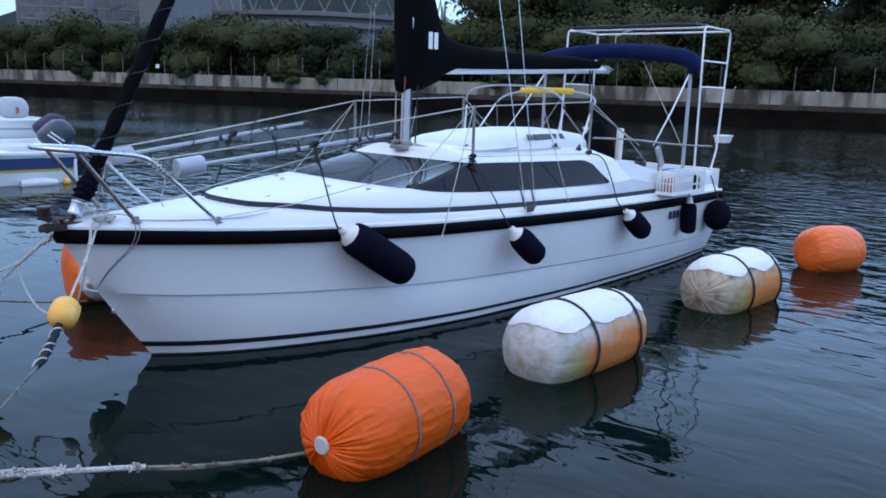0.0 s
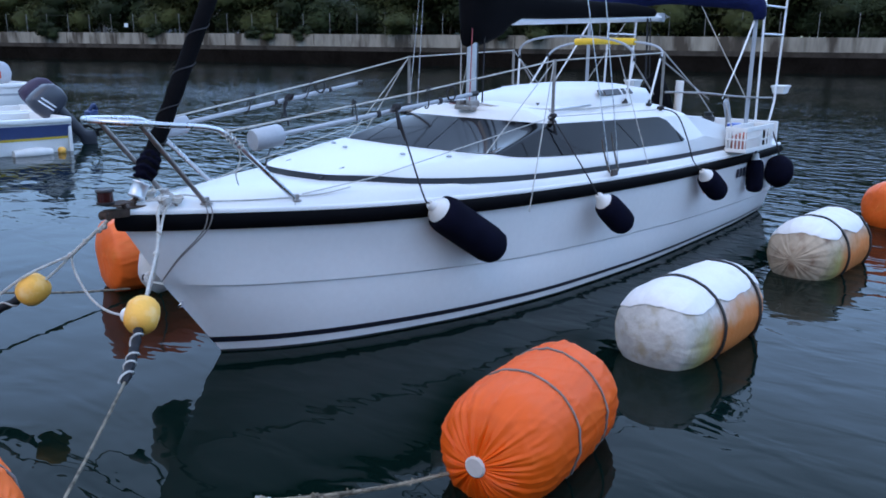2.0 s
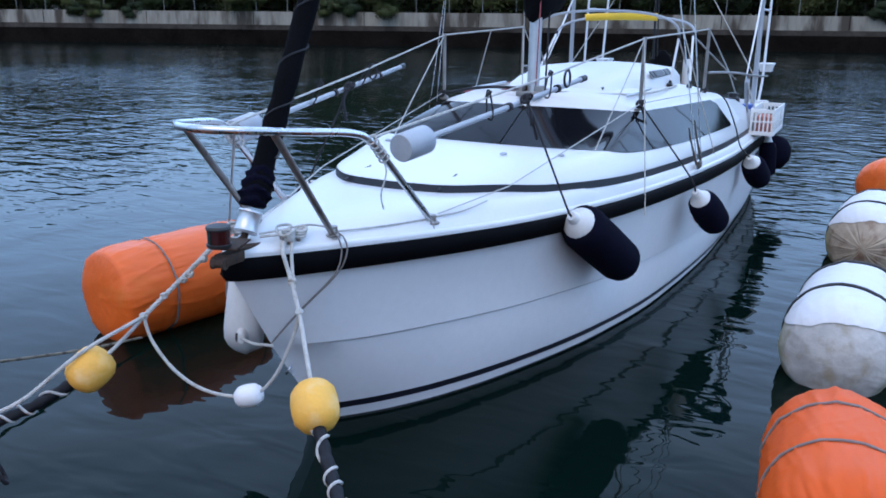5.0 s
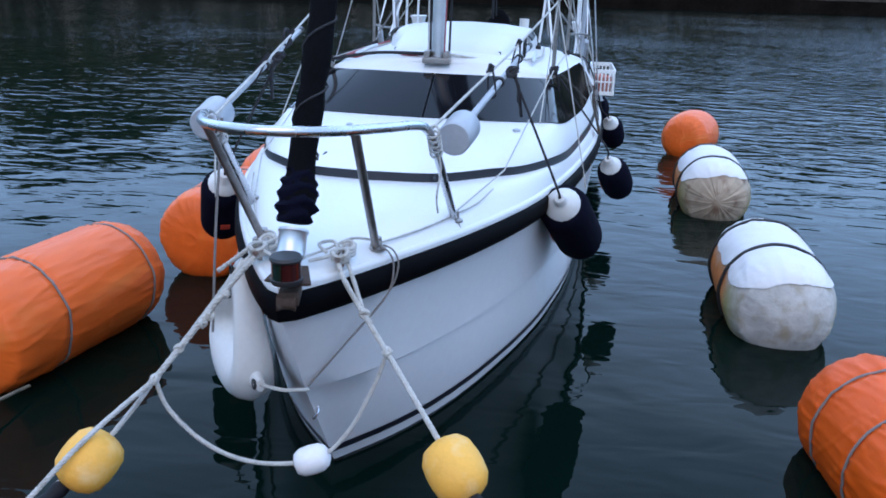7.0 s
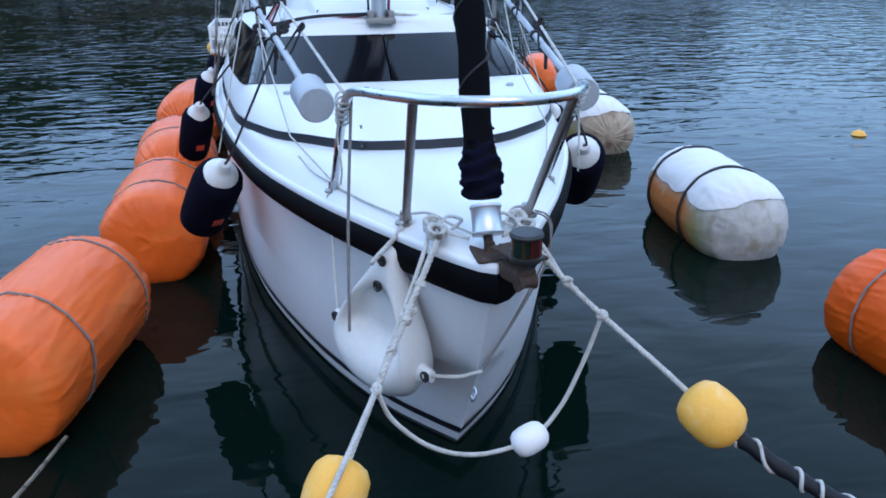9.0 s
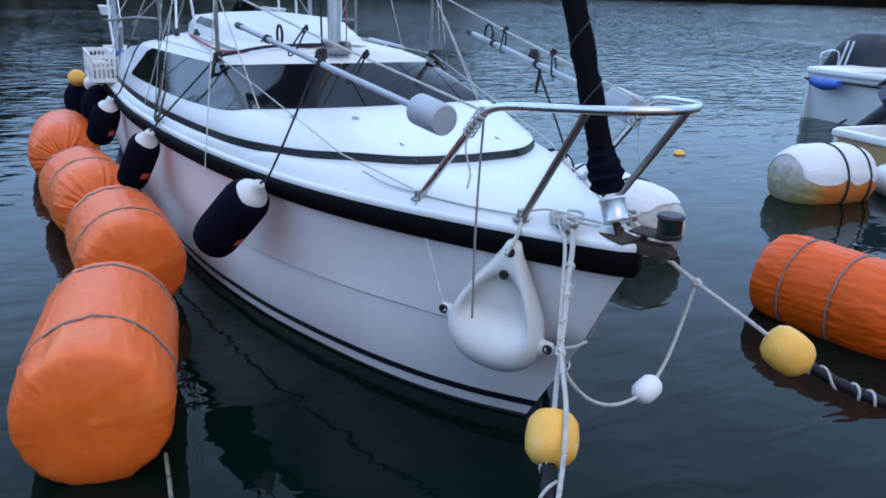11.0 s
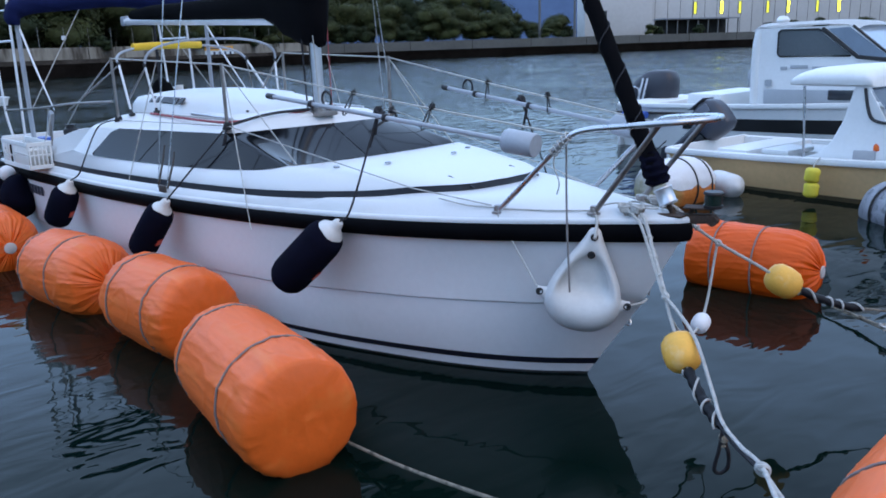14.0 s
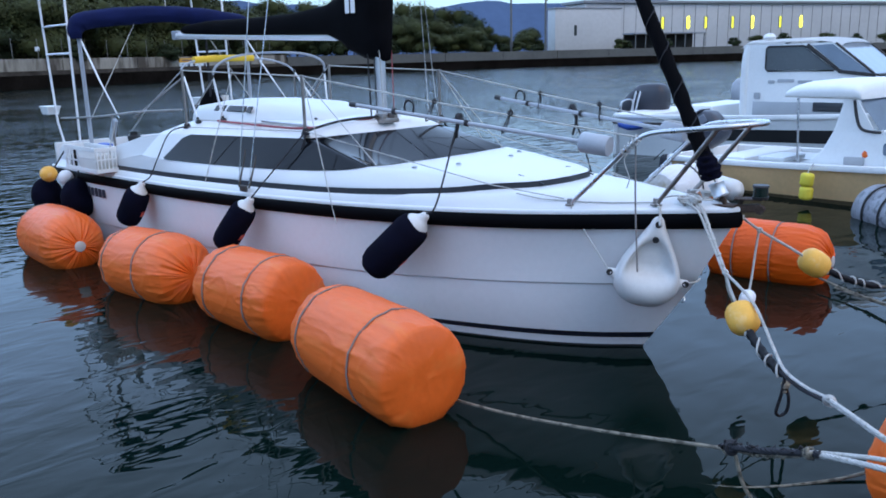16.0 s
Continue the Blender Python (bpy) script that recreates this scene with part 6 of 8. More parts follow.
# starboard line: doubled from the cleat, hitched on itself, through the float and a wrapped hose
line([(-0.12, -0.40, 1.02), (-0.16, -0.47, 0.975), (-0.24, -0.57, 0.86), (-0.35, -0.71, 0.70)], 0.0105, "rope", "thick white mooring line from the bow cleat", "mooring_line", True)
line([(-0.145, -0.36, 1.015), (-0.185, -0.46, 0.965), (-0.25, -0.555, 0.86), (-0.345, -0.69, 0.71)], 0.0075, "rope", "second white part of the mooring line", "mooring_line", True)
for k, (c, q) in enumerate((((-0.20, -0.52, 0.91), 0.011), ((-0.235, -0.565, 0.855), 0.012), ((-0.25, -0.585, 0.835), 0.011), ((-0.30, -0.645, 0.775), 0.010), ((-0.35, -0.71, 0.70), 0.012))):
    knot(c, q, seed=k + 1)
line([(-0.35, -0.71, 0.70), (-0.40, -0.77, 0.62), YS, (-0.535, -0.94, 0.475)], 0.0085, "rope", "white mooring line through a yellow float", "mooring_line", True)
float_on("float", YS, (-0.42, -0.55, -0.60), 0.081, 0.172, "yellow", "yellow foam float on the starboard mooring line")
lashed_hose((-0.520, -0.928, 0.468), (-0.70, -1.185, 0.355), 0.0235, 3.5)
line([(-0.68, -1.16, 0.365), (-0.78, -1.27, 0.362), (-0.88, -1.37, 0.38), (-1.0, -1.49, 0.415)], 0.0115, "blackrope", "dark wrapped stretch of the mooring line", "mooring_line", True)
line([(-0.35, -0.71, 0.70), (-0.465, -0.92, 0.600), (-0.60, -1.09, 0.445), (-0.72, -1.20, 0.39), (-0.86, -1.345, 0.395), (-1.016, -1.506, 0.43), (-1.52, -1.83, 0.575), (-2.2, -2.45, 0.68), (-2.8, -3.2, 0.735)], 0.0085, "rope", "white mooring line to the quay", "mooring_line", True)
line([(-1.0, -1.495, 0.415), (-1.25, -1.69, 0.475), (-1.50, -1.88, 0.535), (-2.1, -2.45, 0.655), (-2.7, -3.2, 0.735)], 0.0085, "rope", "white mooring line to the quay", "mooring_line", True)
bm = bmesh.new()
tube(bm, [(-0.695, -1.195, 0.345), (-0.690, -1.18, 0.25), (-0.672, -1.155, 0.15), (-0.642, -1.165, 0.125), (-0.632, -1.19, 0.155), (-0.660, -1.205, 0.23), (-0.685, -1.20, 0.29)], 0.0080, 8, per=5)
solo("rope_loop", bm, M["blackrope"], "dark rope loop hanging from the mooring line", "rope")
knot((-0.685, -1.195, 0.305), 0.014, "oldrope", "frayed knot above the hanging loop", 9)
knot((-0.682, -1.19, 0.275), 0.012, "oldrope", "frayed knot above the hanging loop", 11)
knot((-1.016, -1.506, 0.425), 0.017, seed=10)
# port line: an eye of two parts from the cleat, then one through the float
line([(0.12, -0.41, 1.02), (0.155, -0.465, 0.975), (0.215, -0.505, 0.90), (0.32, -0.59, 0.80), (0.45, -0.72, 0.69), YP, (0.62, -0.89, 0.54)], 0.009, "rope", "white mooring line through a yellow float", "mooring_line", True)
line([(0.135, -0.375, 1.02), (0.180, -0.445, 0.968), (0.224, -0.498, 0.893), (0.26, -0.535, 0.86)], 0.0075, "rope", "second white part of the mooring line's eye", "mooring_line", True)
knot((0.235, -0.517, 0.883), 0.011, seed=4)
knot((0.32, -0.59, 0.80), 0.012, seed=5)
float_on("float", YP, (0.55, -0.55, -0.50), 0.080, 0.178, "yellow", "yellow foam float on the port mooring line")
lashed_hose((0.605, -0.875, 0.55), (0.87, -1.11, 0.425), 0.022, 4.5)
line([(0.84, -1.08, 0.435), (0.965, -1.2, 0.41), (1.36, -1.6, 0.33), (1.75, -2.0, 0.30), (2.3, -2.7, 0.45), (2.6, -3.2, 0.735)], 0.007, "oldrope", "thin dark mooring line to the quay", "mooring_line", True)
# slack line with a small white float between the two
line([(-0.35, -0.71, 0.70), (-0.31, -0.71, 0.60), (-0.20, -0.70, 0.49), (-0.06, -0.68, 0.435), (0.10, -0.635, 0.436), (0.20, -0.61, 0.52), (0.28, -0.59, 0.68), (0.32, -0.585, 0.80)], 0.0075, "rope", "slack white line between the mooring lines", "rope", True)
float_on("float", (0.10, -0.637, 0.438), (1, 0.2, 0.35), 0.045, 0.112, "whitefloat", "small white float on the slack line")
# thin cords on the bow
for q in (0.0, 0.022):
    line([(0.20 + q, -0.20, 1.0), (0.25 + q * 0.5, -0.235 + q, 0.985), (0.266 + q * 0.5, -0.24 + q, 0.93), (0.245, -0.27 + q, 0.84), (0.125, -0.35 + q * 0.5, 0.69), (0.014, -0.39, 0.55)], 0.0034, "greycord", "thin doubled cord led down the bow", "cord")
for s in (1, -1):
    line([(s * 0.197, -0.197, 1.0), (s * 0.30, 0.02, 0.99), (s * 0.40, 0.26, 0.985)], 0.0042, "rope", "thin cord along the deck edge", "cord")
    line([(s * 0.40, 0.26, 0.99), (s * 0.47, 0.42, 0.995), (s * 0.52, 0.58, 1.02)], 0.0036, "rope", "thin cord led aft along the deck", "cord")
    line([(s * 0.03, -0.45, 1.025), (s * 0.08, -0.38, 1.032), (s * 0.13, -0.27, 1.036), (s * 0.19, -0.20, 1.015)], 0.0045, "rope", "pale cord lying on the foredeck", "cord")
    line([(s * 0.05, -0.47, 1.02), (s * 0.115, -0.41, 1.03), (s * 0.09, -0.33, 1.042), (s * 0.05, -0.36, 1.040), (s * 0.09, -0.42, 1.034)], 0.0060, "rope", "loose turn of white rope round the cleat", "rope", True)
    line([(s * 0.40, 0.255, 0.995), (s * 0.425, 0.235, 0.955), (s * 0.435, 0.225, 0.90)], 0.0034, "rope", "short cord end hanging over the rail", "cord")
    # figure of eight turns on the cleat
    bm = bmesh.new()
    for k in range(3):
        tube(bm, [(s * (0.132 + 0.024 * math.sin(2 * a)), -0.37 + (0.052 + 0.006 * k) * math.cos(a), 1.012 + 0.010 * k + 0.006 * math.cos(3 * a)) for a in np.linspace(0, 2 * math.pi, 25)[:-1]], 0.0075, 6, closed=True)
    solo("knot", bm, M["rope"], "white rope made fast on the bow cleat", "knot")
    knot((s * 0.20, -0.20, 1.004), 0.012, seed=20 + s)
    knot((s * 0.40, 0.255, 0.985), 0.011, "greycord", "grey cord tied round the pulpit foot", seed=27 + s)


# ---- big buoys ----
def buoy(c, yaw, L, r, old=False, tape=(True, False), seed=1, tip=0.0, label="", pleats=(1.0, 0.35), skin="weathered", lap=0.62, cover=0.42, cords=(0.30, 0.86), cloth="orange", barrel=0.05):
    """A cloth-covered drum buoy with gathered or flat ends and two cords; its axis lies level along yaw."""
    b = thing("buoy", label or "orange tarpaulin covered drum buoy with cords round it, floating", "buoy", "buoys round the boat", at=c)
    b.rotation_euler = (radians(tip), 0, radians(yaw))
    nu, nv = (150, 84) if old else (180, 80)

    def gather(a, phase):
        """Folds that run in towards a gathered end."""
        return noise.noise(Vector((math.cos(a) * 8, math.sin(a) * 8, seed + phase))) + 0.7 * noise.noise(Vector((math.cos(a) * 17, math.sin(a) * 17, seed + phase)))

    def shape(t):
        """The drum's outline along its axis: a barrel, rounder towards a gathered end."""
        q = 1 - barrel * (2 * t - 1) ** 2
        for e, amount in ((t * L / r, pleats[0]), ((1 - t) * L / r, pleats[1])):
            round_end = 0.16 if old else 0.065 + 0.105 * min(1.0, amount) + 0.9 * max(0.0, barrel - 0.06)
            reach = 0.55 if old else 0.30 + 0.30 * min(1.0, amount)
            q -= round_end * max(0.0, 1 - e / reach) ** 2
        return q

    def radius(t, a):
        q = shape(t)
        for k in cords:
            q -= 0.030 * math.exp(-((t - k) * L / 0.020) ** 2)
        near = max(abs(t - 0.5) - 0.18, 0) / 0.32
        q += (0.010 + 0.016 * near) * noise.noise(Vector((math.cos(a) * 5, math.sin(a) * 5, t * 2.2 + seed)))
        # long slanting creases, strongest towards the ends and beside the cords
        ridge = 1 - 7 * abs(noise.noise(Vector((math.cos(a) * 2.4 + t * 1.5, math.sin(a) * 2.4 - t * 1.1, t * 2.0 + seed * 3))))
        q += 0.012 * max(0.0, ridge) * (0.35 + near)
        if not old:
            # crisp tucks that run along the drum beside the cords and over the rims
            beside = max(w * math.exp(-(abs(t - k) * L / 0.10) ** 2) for k, w in (*((k, 1.0) for k in cords), (0.0, 0.3 + 0.7 * min(1.0, pleats[0])), (1.0, 0.3 + 0.7 * min(1.0, pleats[1]))))
            tuck = 1 - 6.5 * abs(noise.noise(Vector((math.cos(a) * 5.5 + t * 2.2, math.sin(a) * 5.5 + t * 1.6, t * 1.3 + seed * 5))))
            q += 0.025 * max(0.0, tuck) ** 1.5 * (0.18 + 0.82 * beside)
            q += 0.006 * noise.noise(Vector((math.cos(a) * 11, math.sin(a) * 11, t * 2.4 + seed * 4)))
            slant = 1 - 8 * abs(noise.noise(Vector((math.cos(a) * 1.7 - t * 3.0, math.sin(a) * 1.7 + t * 2.4, seed * 7))))
            q += 0.010 * max(0.0, slant) ** 1.5
        for e, amount, phase in ((t * L / r, pleats[0], 0), ((1 - t) * L / r, pleats[1], 5)):
            if amount > 0.3:
                q += 0.036 * amount * gather(a, phase) * math.exp(-e / 0.35)
        q += 0.018 * noise.noise(Vector((math.cos(a) * 1.6, math.sin(a) * 1.6, t * 3 + seed * 2)))
        return r * q

    def cap(amount, phase):
        rows = []
        rim = 0.0 if phase == 0 else 1.0
        for j in range(end):
            f = (j + 0.5) / (end + 0.25)
            row = []
            for k in range(nu):
                a = 2 * math.pi * k / nu
                fold = gather(a, phase)
                if amount > 0.3:
                    rise = (0.085 if old else 0.072) * (1 - f ** 2.2) * r / 0.26
                    rise += 0.020 * amount * (1 - abs(2 * f - 1.1)) * fold
                else:
                    # a nearly flat end: the cloth is drawn over a stiff rim in short tucks
                    x, z = f * math.cos(a), f * math.sin(a)
                    rise = (0.070 * (1 - f ** 2.4) if old else 0.034 * (1 - f ** 4)) * r / 0.26 + 0.008 * noise.noise(Vector((x * 1.6, z * 1.6, seed + phase)))
                    rise += 0.006 * max(0.0, 1 - 5 * abs(noise.noise(Vector((x * 2.3, z * 2.3, seed + 9))))) * (1 - f)
                    rise += 0.010 * max(0.0, 1 - 5 * abs(noise.noise(Vector((math.cos(a) * 4.5, math.sin(a) * 4.5, seed + phase))))) * max(0.0, (f - 0.72) / 0.28) * 0.5
                edge = radius(rim, a)
                mean = r * shape(rim)
                row.append((f * (mean + (edge - mean) * f ** 3), a, -rise))
            rows.append(row)
        return rows

    end = 12
    rows = cap(pleats[0], 0)
    body = []
    for i in range(nv + 1):
        t = i / nv
        body.append([(radius(t, 2 * math.pi * k / nu), 2 * math.pi * k / nu, t * L) for k in range(nu)])
    back = [[(q, a, L - s) for q, a, s in row] for row in cap(pleats[1], 5)[::-1]]
    bm = bmesh.new()
    allrows = [[Vector((q * math.cos(a), s - L / 2, q * math.sin(a))) for q, a, s in row] for row in rows + body + back]
    g = loft(bm, allrows, closed=True)
    bm.faces.new(g[0])
    bm.faces.new(g[-1])
    part("cover", bm, M[skin if old else cloth], b, "greyed cover worn through to orange" if old else "orange tarpaulin cover", angle=75)
    for k in cords:
        bm = bmesh.new()
        ring = [Vector(((radius(k, a) + (0.016 if old else 0.006)) * math.cos(a), (k - 0.5) * L, (radius(k, a) + (0.016 if old else 0.006)) * math.sin(a))) for a in np.linspace(0, 2 * math.pi, 49)[:-1]]
        tube(bm, ring, 0.010 if old else 0.0056, 6, closed=True)
        part("strap" if old else "cord", bm, M["band" if old else "greycord"], b, "black rubber strap" if old else "grey cord")
    for on, s in zip(tape, (-1, 1)):
        if on:
            bm = bmesh.new()
            lathe(bm, [(0.0, 0.016), (r * 0.14, 0.016), (r * 0.168, 0.010), (r * 0.168, -0.02)], 18, pose(0, s * (L / 2 + 0.066 * r / 0.26), 0, 90 * (1 if s < 0 else -1), 0, 0))
            part("end_patch", bm, M["tape"], b, "white round end patch")
    if old:
        # a white sheet on top, torn into three flaps with drooping edges
        keep = {(j, k): p for j, row in enumerate(allrows) for k, p in enumerate(row)}
        spans = ((-0.53, cords[0] - 0.5), (cords[0] - 0.5, cords[1] - 0.5), (cords[1] - 0.5, 0.53))
        bm = bmesh.new()
        made = {}
        for j in range(len(allrows) - 1):
            for k in range(nu):
                p = keep[(j, k)]
                u = p.y / L
                lo, hi = next((q for q in spans if q[0] <= u < q[1]), spans[-1])
                f = 2 * (u - lo) / (hi - lo) - 1
                side = 0.10 if p.x > 0 else -0.05
                lim = cover + side + 0.16 * f * f + 0.10 * noise.noise(Vector((u * 5, seed, 0 if p.x > 0 else 4))) + 0.008 * noise.noise(Vector((u * 22, seed, 1)))
                if j < end:
                    lim = max(lim, lap + (0.16 if skin == "weathered2" else 0.06) * noise.noise(Vector((p.x * 7, seed, 2))))
                if p.z / r < lim:
                    continue
                quad = []
                for jj, kk in ((j, k), (j, k + 1), (j + 1, k + 1), (j + 1, k)):
                    kk %= nu
                    if (jj, kk) not in made:
                        v = keep[(jj, kk)]
                        n = Vector((v.x, 0, v.z)).normalized() if end <= jj <= end + nv else Vector((v.x * 0.6, (-1 if jj < end else 1) * r, v.z * 0.6)).normalized()
                        made[(jj, kk)] = bm.verts.new(v + n * (0.008 + 0.004 * noise.noise(v * 12)))
                    quad.append(made[(jj, kk)])
                bm.faces.new(quad)
        edge = {v: [e.other_vert(v) for e in v.link_edges if e.is_boundary] for v in bm.verts if v.is_boundary}
        for k in range(6):
            moved = {v: sum((q.co for q in near), Vector()) / len(near) for v, near in edge.items() if near}
            for v, q in moved.items():
                v.co = v.co.lerp(q, 0.6)
        part("torn_sheet", bm, M["torn"], b, "torn white outer sheet", angle=75)
    return b


buoy((2.145, 0.115, 0.200), 6.5, 0.83, 0.276, seed=3, cords=(0.40, 0.76), cloth="orangered", pleats=(1.0, 0.12))
buoy((2.078, 2.035, 0.192), -3.4, 1.05, 0.294, old=True, tape=(False, False), seed=5, pleats=(0.0, 0.2), lap=0.36, cords=(0.34, 0.84), barrel=0.04, label="drum buoy with a torn white cover over orange")
buoy((2.15, 4.56, 0.188), -3.9, 1.04, 0.294, old=True, tape=(False, False), seed=8, skin="weathered2", lap=0.24, pleats=(0.55, 0.2), cords=(0.32, 0.86), barrel=0.04, label="drum buoy with a torn white cover over orange")
buoy((2.30, 6.90, 0.225), -24, 0.66, 0.280, seed=9, tape=(False, False), pleats=(0.28, 0.28), cords=(), barrel=0.12, label="plump orange tarpaulin covered drum buoy with no cords")
buoy((-1.615, 0.705, 0.273), -10, 1.015, 0.290, seed=11, tape=(False, False), pleats=(0.0, 0.3), cords=(0.285, 0.88), barrel=0.03)
buoy((-1.368, 2.252, 0.268), 1.6, 0.895, 0.290, seed=13, tape=(False, False), pleats=(0.12, 0.8), cords=(0.24, 0.79), barrel=0.03)
buoy((-1.452, 3.62, 0.243), 5.6, 0.88, 0.295, seed=15, tape=(False, False), pleats=(1.0, 0.3), cords=(0.38, 0.90), barrel=0.03)
buoy((-1.52, 5.485, 0.235), -3, 0.95, 0.297, seed=17, cords=(0.90,), pleats=(1.0, 0.2))
buoy((0.90, -1.90, 0.210), 80, 0.80, 0.270, seed=19, tape=(False, False))
buoy((-0.652, -1.92, 0.212), 94.5, 0.895, 0.286, seed=21, tape=(False, False), cords=(0.62,))
# lines between the buoys
frayed_rope([(2.06, -0.30, 0.10), (1.93, -0.52, 0.085), (1.76, -0.78, 0.085), (1.61, -1.0, 0.10)], 0.0095, "oldrope", "dark weathered rope from the orange buoy", 12, 41, 0.5)
frayed_rope([(1.92, -0.50, 0.075), (1.75, -0.80, 0.075), (1.58, -1.03, 0.09), (1.40, -1.32, 0.10)], 0.007, "oldrope", "thin dark rope beside the weathered one", 6, 42)
frayed_rope([(1.64, -0.96, 0.10), (1.50, -1.16, 0.105), (1.36, -1.36, 0.105), (1.22, -1.58, 0.12), (1.12, -1.75, 0.17)], 0.0145, "rope", "thick frayed white rope", 16, 43, 0.5)
frayed_rope([(1.42, -1.24, 0.11), (1.33, -1.40, 0.125), (1.18, -1.60, 0.13), (1.02, -1.72, 0.17)], 0.0105, "rope", "second part of the frayed white rope", 8, 44, 0.5)
knot((1.62, -0.985, 0.105), 0.014, "oldrope", "frayed knot where two ropes join", 45)
bm = bmesh.new()
tube(bm, [(1.335, -1.40, 0.09), (1.30, -1.43, 0.075), (1.285, -1.47, 0.08), (1.31, -1.48, 0.10), (1.345, -1.44, 0.11)], 0.006, 6, closed=True, per=4)
tube(bm, [(1.30, -1.50, 0.09), (1.275, -1.435, 0.085)], 0.007, 6)
solo("shackle", bm, M["darksteel"], "rusty steel shackle on the frayed rope", "shackle")
line([(-1.46, 0.22, 0.07), (-1.50, -0.2, 0.13), (-1.56, -0.75, 0.245), (-1.63, -1.39, 0.40)], 0.0085, "oldrope", "weathered laid rope from the buoy", "rope", True)
frayed_rope([(-1.625, -1.35, 0.40), (-1.67, -1.48, 0.445), (-1.72, -1.62, 0.505), (-1.76, -1.74, 0.555)], 0.014, "blackrope", "thick dark rope lashed to the weathered one", 10, 46, 0.6)
frayed_rope([(-1.60, -1.37, 0.385), (-1.66, -1.50, 0.43), (-1.73, -1.66, 0.51)], 0.010, "oldrope", "second part of the dark rope", 6, 47, 0.5)
for k, (c, q) in enumerate((((-1.63, -1.38, 0.405), 0.019), ((-1.615, -1.36, 0.385), 0.016), ((-1.75, -1.70, 0.54), 0.015))):
    knot(c, q, "oldrope" if k else "blackrope", "large dark frayed knot on the buoy rope", 31 + k)
line([(-1.74, -1.68, 0.535), (-1.82, -1.95, 0.60), (-1.92, -2.4, 0.67), (-2.0, -3.2, 0.735)], 0.0105, "rope", "white rope from the buoy to the quay", "rope", True)
line([(-1.75, -1.70, 0.545), (-1.78, -1.97, 0.615), (-1.86, -2.4, 0.68), (-1.9, -3.2, 0.735)], 0.0085, "rope", "white rope from the buoy to the quay", "rope", True)
line([(-1.62, -1.39, 0.375), (-1.60, -1.43, 0.24), (-1.53, -1.52, 0.09), (-1.42, -1.63, -0.03)], 0.0085, "oldrope", "slack dark rope dipping into the water", "rope", True)
line([(-1.47, -0.50, -0.02), (-1.45, -0.66, 0.010), (-1.41, -0.86, 0.016), (-1.25, -1.23, 0.020), (-0.95, -1.50, 0.03), (-0.72, -1.66, 0.06)], 0.0085, "oldrope", "weathered rope on the water", "rope", True)
bm = bmesh.new()
lathe(bm, [(0.0, -0.05), (0.05, -0.03), (0.07, 0.0), (0.05, 0.03), (0.0, 0.05)], 14, pose(4.7, 4.2, 0.03))
solo("float", bm, M["yellow"], "small yellow float on the water", "float")

# ---- moored motor boats on either side ----
M["cream"] = mat("cream_painted_hull", (0.70, 0.42, 0.21), 0.5, var=0.12, scale=1.2, fine=20, bump=0.1, second=(0.58, 0.35, 0.18), amount=0.4, sharp=0.25)
M["boatwhite"] = mat("white_boat_paint", (0.74, 0.74, 0.73), 0.42, var=0.06, scale=1.4, fine=25, bump=0.06, second=(0.58, 0.57, 0.55), amount=0.36, sharp=0.25)
M["boatgrey"] = mat("grey_boat_panel", (0.36, 0.38, 0.40), 0.5, var=0.08)
M["bluepaint"] = mat("blue_painted_band", (0.03, 0.06, 0.16), 0.45, var=0.15)
M["purplepaint"] = mat("maroon_painted_band", (0.10, 0.03, 0.06), 0.45, var=0.15)
M["yellowpaint"] = mat("yellow_line_paint", (0.62, 0.42, 0.05), 0.5, var=0.1)
M["darkstrip"] = mat("dark_brown_rubber_strip", (0.03, 0.022, 0.022), 0.6, var=0.2)
M["cowlpanel"] = mat("pale_grey_cowl_panel", (0.15, 0.165, 0.20), 0.4, var=0.12, scale=5)
M["cowlgrey"] = mat("grey_outboard_cowl", (0.038, 0.043, 0.058), 0.4, var=0.12, scale=5)
M["cowlblack"] = mat("dark_outboard_cowl", (0.022, 0.024, 0.034), 0.45, var=0.15, scale=5)
M["cowlpale"] = mat("pale_canvas_cowl_cover", (0.42, 0.43, 0.46), 0.75, var=0.15, scale=5)
M["cowlplum"] = mat("plum_canvas_cowl_cover", (0.035, 0.022, 0.05), 0.75, var=0.15, scale=5)
M["cabinpane"] = mat("grey_cabin_window", (0.105, 0.125, 0.135), 0.10, var=0.15, scale=1.5, bump=0, rvar=0.02)
M["darkpane"] = mat("dark_boat_window", (0.035, 0.042, 0.05), 0.12, var=0.1, bump=0, rvar=0.02)
M["paleglass"] = mat("pale_windscreen", (0.20, 0.26, 0.32), 0.08, var=0.1, bump=0, rvar=0.02)


